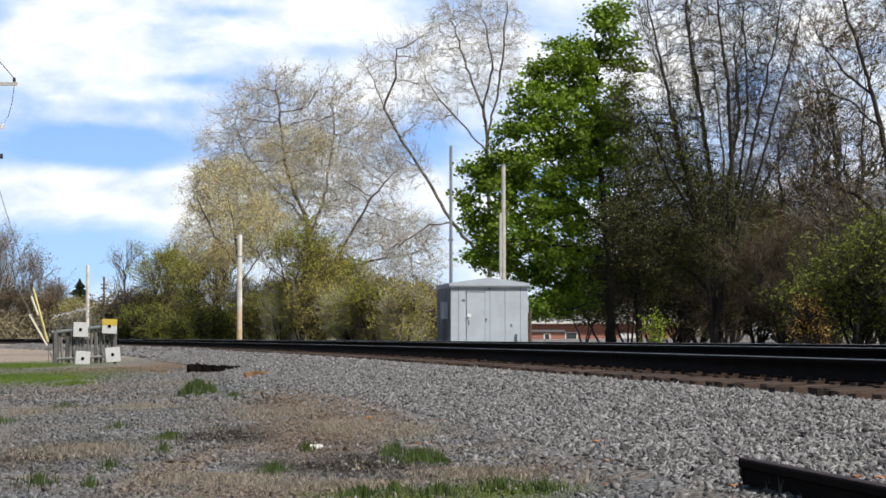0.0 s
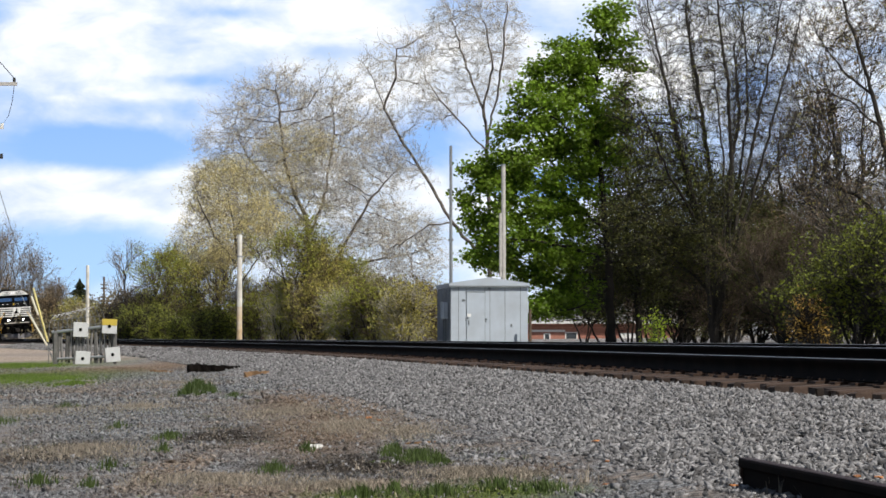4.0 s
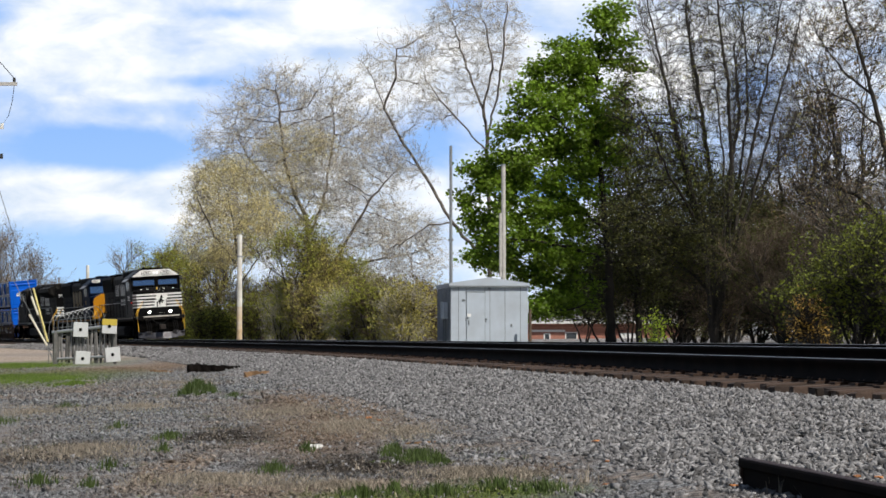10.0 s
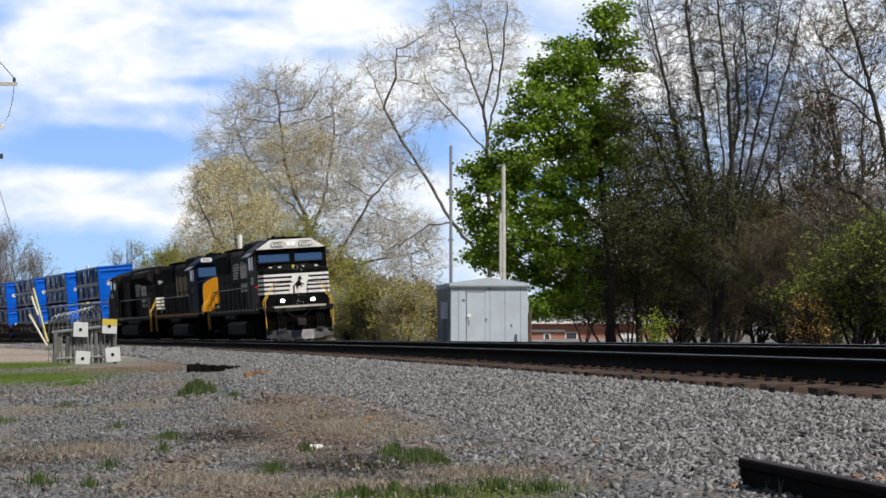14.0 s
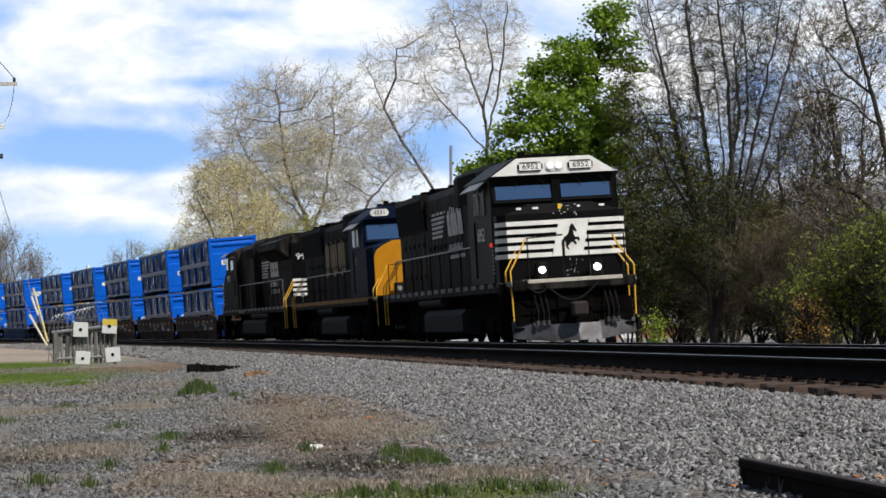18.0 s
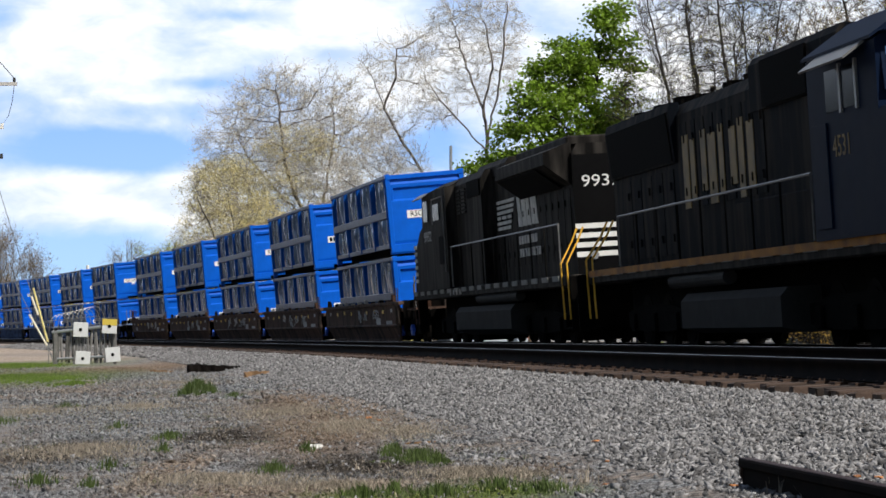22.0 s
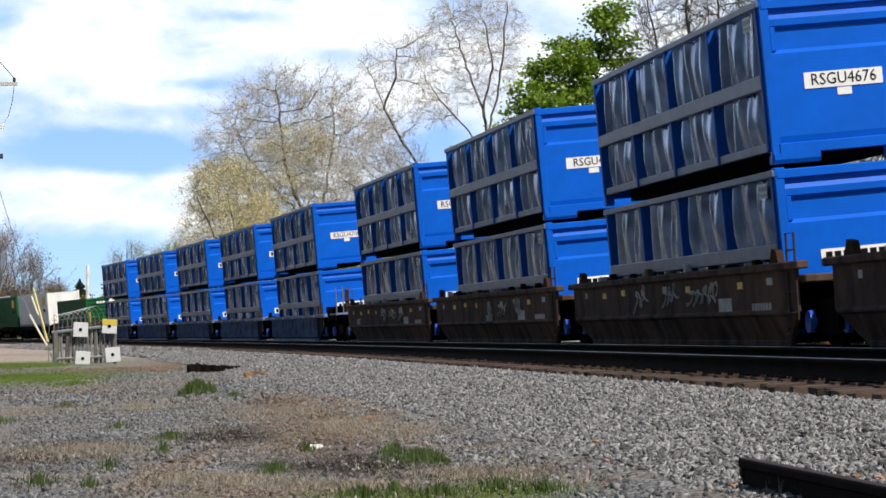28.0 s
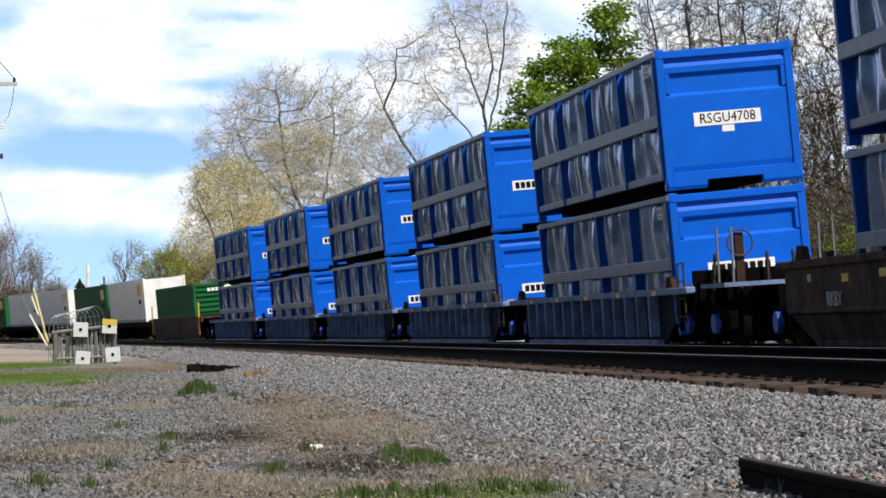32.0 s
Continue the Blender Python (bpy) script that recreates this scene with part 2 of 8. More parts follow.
def ground_material():
    m = bpy.data.materials.new("dry_ground")
    m.use_nodes = True
    n, l = nodes_of(m)
    b = n["Principled BSDF"]
    b.inputs["Roughness"].default_value = 0.95
    b.inputs["Specular IOR Level"].default_value = 0.15
    tc = n.new("ShaderNodeTexCoord")

    def noise_fac(scale, lo, hi, detail=6, rough=0.7):
        t = n.new("ShaderNodeTexNoise")
        t.inputs["Scale"].default_value, t.inputs["Detail"].default_value = scale, detail
        t.inputs["Roughness"].default_value = rough
        l.new(tc.outputs["Object"], t.inputs["Vector"])
        r = n.new("ShaderNodeMapRange")
        r.inputs["From Min"].default_value, r.inputs["From Max"].default_value = lo, hi
        l.new(t.outputs["Fac"], r.inputs["Value"])
        return r.outputs[0]

    def mixed(fac, c1, c2):
        mx = n.new("ShaderNodeMixRGB")
        l.new(fac, mx.inputs["Fac"])
        for key, c in (("Color1", c1), ("Color2", c2)):
            if isinstance(c, tuple):
                mx.inputs[key].default_value = (*c, 1)
            else:
                l.new(c, mx.inputs[key])
        return mx.outputs[0]

    wob = n.new("ShaderNodeTexNoise")
    wob.inputs["Scale"].default_value, wob.inputs["Detail"].default_value = 1.6, 5
    l.new(tc.outputs["Object"], wob.inputs["Vector"])
    mixv = n.new("ShaderNodeMixRGB")
    mixv.blend_type = "LINEAR_LIGHT"
    mixv.inputs["Fac"].default_value = 0.35
    l.new(tc.outputs["Object"], mixv.inputs["Color1"])
    l.new(wob.outputs["Color"], mixv.inputs["Color2"])

    def spot(x, y, rx, ry, hard=0.5):
        """A patch of ground with a ragged rim."""
        mp = n.new("ShaderNodeMapping")
        mp.vector_type = "TEXTURE"
        mp.inputs["Location"].default_value = (x, y, 0)
        mp.inputs["Scale"].default_value = (rx, ry, 1e6)
        l.new(mixv.outputs[0], mp.inputs["Vector"])
        ln = n.new("ShaderNodeVectorMath")
        ln.operation = "LENGTH"
        l.new(mp.outputs[0], ln.inputs[0])
        r = n.new("ShaderNodeMapRange")
        r.inputs["From Min"].default_value, r.inputs["From Max"].default_value = 1 + hard, 1 - hard
        l.new(ln.outputs["Value"], r.inputs["Value"])
        return r.outputs[0]

    straw = mixed(noise_fac(17, 0.41, 0.59), (0.085, 0.064, 0.05), (0.50, 0.405, 0.33))
    grit = mixed(noise_fac(20, 0.42, 0.58), (0.075, 0.08, 0.09), (0.43, 0.44, 0.455))
    soil = mixed(noise_fac(0.6, 0.36, 0.56), straw, grit)
    for x, y, rx, ry in GRIT_SPOTS:
        soil = mixed(spot(x, y, rx, ry), soil, grit)
    for x, y, rx, ry in STRAW_SPOTS:
        soil = mixed(spot(x, y, rx, ry), soil, straw)
    litter = mixed(noise_fac(15, 0.38, 0.62), (0.085, 0.058, 0.043), (0.37, 0.275, 0.205))
    for x, y, rx, ry in LITTER_SPOTS:
        soil = mixed(spot(x, y, rx, ry, 0.7), soil, litter)
    mud = mixed(noise_fac(30, 0.35, 0.65), (0.040, 0.034, 0.029), (0.115, 0.10, 0.088))
    soil = mixed(noise_fac(1.1, 0.54, 0.72), soil, mud)
    for x, y, rx, ry in MUD_SPOTS:
        soil = mixed(spot(x, y, rx, ry), soil, mud)
    turf = mixed(noise_fac(14, 0.35, 0.65), (0.08, 0.13, 0.022), (0.22, 0.26, 0.07))
    pale = mixed(noise_fac(7, 0.36, 0.62), (0.20, 0.155, 0.125), (0.62, 0.52, 0.44))
    soil = mixed(spot(-17.5, 104, 5.5, 18), soil, pale)
    soil = mixed(spot(-27, 160, 9, 40), soil, pale)
    soil = mixed(noise_fac(0.9, 0.62, 0.72), soil, turf)
    for x, y, rx, ry in TURF_SPOTS:
        soil = mixed(spot(x, y, rx, ry, 0.7), soil, turf)
    l.new(soil, b.inputs["Base Color"])
    bp = n.new("ShaderNodeBump")
    bp.inputs["Strength"].default_value, bp.inputs["Distance"].default_value = 0.9, 0.04
    l.new(noise_fac(24, 0.2, 0.8), bp.inputs["Height"])
    l.new(bp.outputs[0], b.inputs["Normal"])
    return m


# patches on the trodden ground: x, y, half-widths
GRIT_SPOTS = [(-3.7, 29.0, 1.1, 5.0), (-2.9, 23.0, 0.5, 2.0), (-4.7, 31.6, 0.85, 4.0), (-1.4, 17.3, 0.26, 1.9), (-1.75, 14.6, 0.26, 0.9), (-3.38, 43.8, 0.65, 6.0), (-1.74, 34.4, 0.28, 6.5), (-7.0, 55.0, 2.0, 8.0), (-2.9, 14.6, 0.4, 0.8)]
LITTER_SPOTS = [(-0.95, 24.5, 0.5, 4.5), (-1.9, 33.0, 0.5, 4.0), (-8.2, 72.0, 1.3, 9.0), (0.55, 16.2, 0.25, 0.6)]
STRAW_SPOTS = [(-1.15, 26.0, 0.6, 7.0), (-1.73, 16.4, 0.18, 2.6), (-8.76, 73.8, 1.3, 12.0), (-1.0, 14.2, 0.6, 0.7)]
MUD_SPOTS = [(-2.86, 18.8, 0.40, 2.2), (-0.55, 17.1, 0.5, 1.6), (-1.85, 22.1, 0.4, 1.7), (0.2, 15.6, 0.4, 0.9)]
TURF_SPOTS = [(-13.2, 77.0, 2.0, 15.0), (-9.2, 53.0, 1.9, 10.0), (-0.27, 13.7, 0.4, 0.5), (0.34, 14.0, 0.35, 0.9)]
M_GROUND = ground_material()
build_ground()


# ---------- tracks ----------
def sweep(name, outline, s0, s1, lat, z, cant, material, step=4.0, parent=None):
    """An outline (sideways to the right, up) drawn along the line."""
    ss = np.linspace(s0, s1, int((s1 - s0) / step) + 1)
    c, k = radians(cant), len(outline)
    o = np.array(outline)
    la = lat + o[:, 0] * math.cos(c) + o[:, 1] * math.sin(c)
    zz = z + o[:, 1] * math.cos(c) - o[:, 0] * math.sin(c)
    h = HEAD0 + ss / CURVE_R
    r = CURVE_R - la
    x = CX - r[None, :] * np.cos(h)[:, None]
    y = CY + r[None, :] * np.sin(h)[:, None]
    v = np.stack([x, y, np.broadcast_to(zz, x.shape)], -1)
    n = len(ss)
    i = np.arange(n - 1)[:, None] * k + np.arange(k)[None, :]
    j = np.arange(n - 1)[:, None] * k + (np.arange(k)[None, :] + 1) % k
    f = np.stack([i, j, j + k, i + k], -1).reshape(-1, 4)
    return npart(name, v, f, material, parent)


RAIL_H = 0.185
RAIL_OUT = [(-0.076, -0.185), (0.076, -0.185), (0.076, -0.172), (0.014, -0.150), (0.009, -0.055), (0.036, -0.042), (0.036, -0.012), (0.030, -0.002), (-0.030, -0.002), (-0.036, -0.012), (-0.036, -0.042), (-0.009, -0.055), (-0.014, -0.150), (-0.076, -0.172)]
RAIL_TOP = [(-0.027, -0.0025), (0.027, -0.0025), (0.022, 0.0), (-0.022, 0.0)]


def build_track(lat, z, cant, what):
    for side in (-1, 1):
        rail = empty("rail", Matrix(), "worn brown steel rail with a polished head on " + what, "rail", "rails", "structure")
        sweep("rail_body", [(side * 0.7525 + a, b) for a, b in RAIL_OUT], -420, 220, lat, z, cant, M_RAIL, parent=rail)
        sweep("rail_head", [(side * 0.7525 + a, b) for a, b in RAIL_TOP], -420, 220, lat, z, cant, M_RAILTOP, parent=rail)


build_track(0, FAR_Z, FAR_CANT, "the far track")
build_track(NEAR_OFF, NEAR_Z, NEAR_CANT, "the near track")


# ---------- ballast stones ----------
def stones(name, s0, s1, la0, la1, count, r0, r1, seed, label, sink=0.35, material=None):
    """Loose angular stones lying on the shoulder."""
    rng = np.random.default_rng(seed)
    s = s0 + (s1 - s0) * rng.random(count)
    la = la0 + (la1 - la0) * rng.random(count)
    h = HEAD0 + s / CURVE_R
    r = CURVE_R - la
    x, y = CX - r * np.cos(h), CY + r * np.sin(h)
    size = (r0 + (r1 - r0) * rng.random(count) ** 1.5)
    z = ground_z(x, y) + size * (0.9 * rng.random(count) - sink)
    base = np.array([[1, 0, 0], [-1, 0, 0], [0, 1, 0], [0, -1, 0], [0, 0, 1], [0, 0, -1]], float)
    v = (base[None] * (0.5 + 0.9 * rng.random((count, 6, 1))) + rng.normal(size=(count, 6, 3)) * 0.30) * (np.array([1.35, 0.95, 0.55]) * (0.75 + 0.5 * rng.random((count, 3))))[:, None]
    q = rng.normal(size=(count, 4))
    q /= np.linalg.norm(q, axis=1, keepdims=True)
    w, a, b, c = q.T
    m = np.stack([1 - 2 * (b * b + c * c), 2 * (a * b - w * c), 2 * (a * c + w * b), 2 * (a * b + w * c), 1 - 2 * (a * a + c * c), 2 * (b * c - w * a), 2 * (a * c - w * b), 2 * (b * c + w * a), 1 - 2 * (a * a + b * b)], -1).reshape(-1, 3, 3)
    v = np.einsum("nij,nkj->nki", m, v) * size[:, None, None]
    v[:, :, 2] *= 0.85
    v += np.stack([x, y, z], -1)[:, None]
    t = np.array([[0, 2, 4], [2, 1, 4], [1, 3, 4], [3, 0, 4], [2, 0, 5], [1, 2, 5], [3, 1, 5], [0, 3, 5]])
    f = (np.arange(count)[:, None, None] * 6 + t[None]).reshape(-1, 3)
    tagged(npart(name, v, f, material or M_BALLAST), label, "gravel", kind="stuff")


STONE_LABEL = "loose grey crushed stone ballast on the track shoulder"
stones("ballast_stones", 44, 63, 5.5, 8.0, 56000, 0.010, 0.026, 1, STONE_LABEL)
stones("ballast_stones", 22, 44, 5.5, 8.0, 50000, 0.012, 0.029, 2, STONE_LABEL)
stones("ballast_stones", -20, 22, 5.5, 8.0, 34000, 0.016, 0.040, 3, STONE_LABEL)
stones("ballast_stones", -120, -20, 5.5, 7.8, 10000, 0.04, 0.08, 4, STONE_LABEL)
stones("ballast_stones", -60, 63, 2.0, 5.3, 12000, 0.025, 0.05, 5, "grey crushed stone ballast between the ties")
stones("ballast_stones", 15, 63, 7.9, 8.7, 6000, 0.010, 0.028, 7, STONE_LABEL, sink=0.45)
stones("scattered_gravel", 8, 45, 8.3, 13.5, 2500, 0.010, 0.022, 8, "scattered gravel on the trodden ground", sink=0.5)
stones("scattered_gravel", 44, 62, 8.3, 12.0, 7000, 0.007, 0.020, 6, "scattered fine gravel on the bare ground", sink=0.55)
stones("soil_crumbs", 40, 62, 8.2, 12.0, 42000, 0.007, 0.025, 9, "crumbs of dry brown soil", sink=0.6, material=M_GROUND)
stones("soil_crumbs", 0, 40, 8.2, 15.0, 36000, 0.014, 0.046, 10, "crumbs of dry brown soil", sink=0.6, material=M_GROUND)


# ---------- ties ----------
def tie_mesh(seed):
    rg = random.Random(seed)
    bm = box(-0.115, 0.115, -1.3, 1.3, -0.39, -0.207, 0.012)
    for v in bm.verts:
        v.co += Vector((rg.uniform(-0.008, 0.008), rg.uniform(-0.02, 0.02), rg.uniform(-0.006, 0.004)))
    me = bpy.data.meshes.new("tie")
    bm.to_mesh(me)
    bm.free()
    me.materials.append(M_TIE)
    return me


def plate_mesh():
    bm = bmesh.new()
    for y in (-0.7525, 0.7525):
        add_box(bm, -0.10, 0.10, y - 0.19, y + 0.19, -0.207, -0.187)
        for dx in (-0.07, 0.07):
            for dy in (-0.10, 0.10):
                add_box(bm, dx - 0.012, dx + 0.012, y + dy - 0.012, y + dy + 0.012, -0.19, -0.165)
    me = bpy.data.meshes.new("tie_plates")
    bm.to_mesh(me)
    bm.free()
    me.materials.append(M_PLATE)
    return me


TIES = [tie_mesh(k) for k in range(8)]
PLATES = plate_mesh()
near_ties = empty("tie_row", Matrix(), "weathered brown timber ties with rusty plates", "railway ties", kind="structure")
rg = random.Random(5)
s = -75.0
while s < 63:
    ob = new("tie", TIES[rg.randrange(8)])
    place(ob, line_pose(s + rg.uniform(-0.04, 0.04), NEAR_OFF, NEAR_Z, NEAR_CANT, rg.uniform(-1.5, 1.5)) @ Matrix.Translation((0, rg.uniform(-0.05, 0.05), 0)), near_ties)
    pl = new("tie_plates", PLATES)
    pl.parent = ob
    s += 0.51


def joined_ties(s0, s1, lat, z, cant, label):
    base = np.array([[x, y, w] for x in (-0.115, 0.115) for y in (-1.3, 1.3) for w in (-0.39, -0.207)])
    q = np.array([[0, 1, 3, 2], [4, 6, 7, 5], [0, 4, 5, 1], [2, 3, 7, 6], [0, 2, 6, 4], [1, 5, 7, 3]])
    vs, fs = [], []
    for k, a in enumerate(np.arange(s0, s1, 0.51)):
        m = np.array(line_pose(float(a), lat, z, cant))
        vs.append(base @ m[:3, :3].T + m[:3, 3])
        fs.append(q + 8 * k)
    tagged(npart("far_ties", np.vstack(vs), np.vstack(fs), M_TIE), label, "railway ties", kind="stuff")


joined_ties(-300, -75.3, NEAR_OFF, NEAR_Z, NEAR_CANT, "distant brown timber ties of the near track")
joined_ties(63.2, 200, NEAR_OFF, NEAR_Z, NEAR_CANT, "brown timber ties of the near track")
joined_ties(-300, 200, 0, FAR_Z, FAR_CANT, "brown timber ties of the far track")


# ---------- sky: a far sheet of drifting broken cloud ----------
def sky_material():
    m = bpy.data.materials.new("cloudy_sky")
    m.use_nodes = True
    n, l = nodes_of(m)
    n.remove(n["Principled BSDF"])
    tc = n.new("ShaderNodeTexCoord")

    def math_node(op, a, b=None, clamp=False):
        q = n.new("ShaderNodeMath")
        q.operation, q.use_clamp = op, clamp
        for k, v in enumerate((a, b)):
            if v is None:
                continue
            if isinstance(v, (int, float)):
                q.inputs[k].default_value = v
            else:
                l.new(v, q.inputs[k])
        return q.outputs[0]

    def noise_of(scale, stretch, detail, rough, seed):
        mp = n.new("ShaderNodeMapping")
        mp.inputs["Location"].default_value = (seed, seed * 0.7, seed * 1.3)
        mp.inputs["Rotation"].default_value = (0, radians(8), 0)
        mp.inputs["Scale"].default_value = (scale, scale, scale * stretch)
        l.new(tc.outputs["Object"], mp.inputs["Vector"])
        t = n.new("ShaderNodeTexNoise")
        t.inputs["Scale"].default_value, t.inputs["Detail"].default_value, t.inputs["Roughness"].default_value = 1.0, detail, rough
        t.inputs["Distortion"].default_value = 0.35
        l.new(mp.outputs[0], t.inputs["Vector"])
        return t.outputs["Fac"]

    def blob(x, z, rx, rz):
        mp = n.new("ShaderNodeMapping")
        mp.vector_type = "TEXTURE"
        mp.inputs["Location"].default_value = (x, 0, z)
        mp.inputs["Scale"].default_value = (rx, 1e6, rz)
        l.new(tc.outputs["Object"], mp.inputs["Vector"])
        ln = n.new("ShaderNodeVectorMath")
        ln.operation = "LENGTH"
        l.new(mp.outputs[0], ln.inputs[0])
        r = n.new("ShaderNodeMapRange")
        r.interpolation_type = "SMOOTHSTEP"
        r.inputs["From Min"].default_value, r.inputs["From Max"].default_value = 1.0, 0.0
        l.new(ln.outputs["Value"], r.inputs["Value"])
        return r.outputs[0]

    cover = math_node("MULTIPLY", math_node("SUBTRACT", noise_of(0.0062, 1.9, 6, 0.52, 3.0), 0.5), 1.9)
    cover = math_node("ADD", cover, math_node("MULTIPLY", math_node("SUBTRACT", noise_of(0.024, 1.7, 5, 0.55, 8.0), 0.5), 0.55))
    cover = math_node("ADD", cover, 0.62)
    for x, z, rx, rz, w in SKY_BLOBS:
        cover = math_node("ADD", cover, math_node("MULTIPLY", blob(x, z, rx, rz), w))
    r = n.new("ShaderNodeMapRange")
    r.interpolation_type = "SMOOTHSTEP"
    r.inputs["From Min"].default_value, r.inputs["From Max"].default_value = -0.15, 1.1
    l.new(cover, r.inputs["Value"])
    # clear sky pales towards the horizon
    sep = n.new("ShaderNodeSeparateXYZ")
    l.new(tc.outputs["Object"], sep.inputs[0])
    h = n.new("ShaderNodeMapRange")
    h.inputs["From Min"].default_value, h.inputs["From Max"].default_value = 0, 260
    l.new(sep.outputs["Z"], h.inputs["Value"])
    clear = n.new("ShaderNodeMixRGB")
    clear.inputs["Color1"].default_value, clear.inputs["Color2"].default_value = (0.46, 0.69, 0.95, 1), (0.27, 0.48, 0.90, 1)
    l.new(h.outputs[0], clear.inputs["Fac"])
    shade = n.new("ShaderNodeMixRGB")
    shade.inputs["Color1"].default_value, shade.inputs["Color2"].default_value = (0.62, 0.72, 0.86, 1), (1.02, 1.02, 1.02, 1)
    r2 = n.new("ShaderNodeMapRange")
    r2.inputs["From Min"].default_value, r2.inputs["From Max"].default_value = 0.35, 0.62
    l.new(noise_of(0.010, 2.2, 6, 0.55, 17.0), r2.inputs["Value"])
    l.new(r2.outputs[0], shade.inputs["Fac"])
    mx = n.new("ShaderNodeMixRGB")
    l.new(r.outputs[0], mx.inputs["Fac"])
    l.new(clear.outputs[0], mx.inputs["Color1"])
    l.new(shade.outputs[0], mx.inputs["Color2"])
    e = n.new("ShaderNodeEmission")
    l.new(mx.outputs[0], e.inputs["Color"])
    l.new(e.outputs[0], n["Material Output"].inputs["Surface"])
    return m


# cloud banks (+) and gaps of blue (-): place and half-size in metres on the sheet, weight
SKY_BLOBS = [(-445, 355, 190, 70, 0.7), (-420, 265, 150, 36, 0.6), (-455, 178, 120, 46, 1.0), (-290, 150, 90, 22, 0.6), (-130, 360, 180, 80, 0.5),
             (-420, 232, 200, 60, -1.15), (-540, 385, 60, 40, -0.6), (-460, 108, 220, 40, -0.8), (-430, 75, 220, 40, -0.7), (-230, 225, 90, 50, -0.4), (120, 180, 120, 30, -1.0), (330, 330, 400, 120, 0.35),
             (-330, 215, 130, 36, -0.6), (-370, 272, 150, 18, -0.45), (-480, 350, 140, 16, -0.5), (-150, 338, 120, 18, -0.4), (370, 298, 60, 55, -0.8), (-16, 232, 100, 50, -0.8), (-250, 385, 90, 12, -0.4), (-300, 305, 60, 12, -0.4), (-400, 318, 110, 20, 0.4), (-300, 178, 70, 26, 0.5)]


def build_sky():
    w, h0, h1 = 2600, -40, 1300
    v = [(-w, 0, h0), (w, 0, h0), (w, 0, h1), (-w, 0, h1)]
    ob = npart("sky_backdrop", v, [[0, 1, 2, 3]], sky_material())
    tagged(ob, "bright broken white cloud over blue sky", "sky", kind="structure")
    ob.matrix_basis = pose(0, 3000, 0)
    return ob


sky_sheet = build_sky()

# ---------- trees ----------
def tubes(p, d, length, r0, r1, sides, segs, rng, bend, lift):
    """Tapered bent tubes for many branches at once. Returns points, faces and the centre lines."""
    n = len(p)
    t = np.linspace(0, 1, segs + 1)
    side = rng.normal(size=(n, 3))
    side -= (side * d).sum(1, keepdims=True) * d
    side /= np.linalg.norm(side, axis=1, keepdims=True) + 1e-9
    up = np.array([0, 0, 1.0])
    line = p[:, None] + d[:, None] * (length[:, None] * t)[..., None]
    line = line + side[:, None] * (length[:, None] * bend * np.sin(t * 3.0))[..., None] + up * (length[:, None] * lift * t ** 2)[..., None]
    if segs > 2:
        line[:, 1:] += rng.normal(size=(n, segs, 3)) * (length[:, None, None] * bend * 0.22)
    tang = np.gradient(line, axis=1)
    tang /= np.linalg.norm(tang, axis=2, keepdims=True) + 1e-9
    u = np.cross(tang, side[:, None] + 0.01)
    u /= np.linalg.norm(u, axis=2, keepdims=True) + 1e-9
    w = np.cross(tang, u)
    rad = r0[:, None] + (r1 - r0)[:, None] * t
    a = np.arange(sides) * 2 * np.pi / sides
    ring = line[:, :, None] + rad[:, :, None, None] * (u[:, :, None] * np.cos(a)[:, None] + w[:, :, None] * np.sin(a)[:, None])
    verts = ring.reshape(-1, 3)
    base = (np.arange(n)[:, None, None] * (segs + 1) + np.arange(segs)[None, :, None]) * sides
    k = np.arange(sides)[None, None]
    k2 = (k + 1) % sides
    f = np.stack([base + k, base + k2, base + sides + k2, base + sides + k], -1).reshape(-1, 4)
    return verts, f, line, tang, rad


def offshoots(line, tang, rad, count, rng, lo, hi, angle, spread):
    """Where the next order of branches leaves: points, directions, how far along, thickness there."""
    n, m = line.shape[:2]
    b = np.repeat(np.arange(n), count)
    t = lo + (hi - lo) * rng.random(len(b))
    x = t * (m - 1)
    i = np.minimum(x.astype(int), m - 2)
    fr = (x - i)[:, None]
    p = line[b, i] * (1 - fr) + line[b, i + 1] * fr
    tg = tang[b, i]
    q = rng.normal(size=tg.shape)
    q -= (q * tg).sum(1, keepdims=True) * tg
    q /= np.linalg.norm(q, axis=1, keepdims=True) + 1e-9
    an = np.radians(angle + spread * rng.normal(size=len(b)))[:, None]
    return p, tg * np.cos(an) + q * np.sin(an), t, rad[b, i], b


def leaves(at, size, rng, flat=0.3):
    """Small bent leaf pairs of triangles scattered round points."""
    n = len(at)
    u = rng.normal(size=(n, 3))
    u[:, 2] *= flat
    u /= np.linalg.norm(u, axis=1, keepdims=True)
    w = np.cross(u, rng.normal(size=(n, 3)))
    w /= np.linalg.norm(w, axis=1, keepdims=True) + 1e-9
    s = (size * (0.6 + 0.8 * rng.random(n)))[:, None]
    a, b = at - u * s * 0.5, at + u * s * 0.5
    c, d = at + w * s * 0.38 + u * s * 0.08, at - w * s * 0.38 + u * s * 0.08
    v = np.stack([a, c, b, d], 1).reshape(-1, 3)
    f = np.arange(n * 4).reshape(-1, 4)
    return v, f


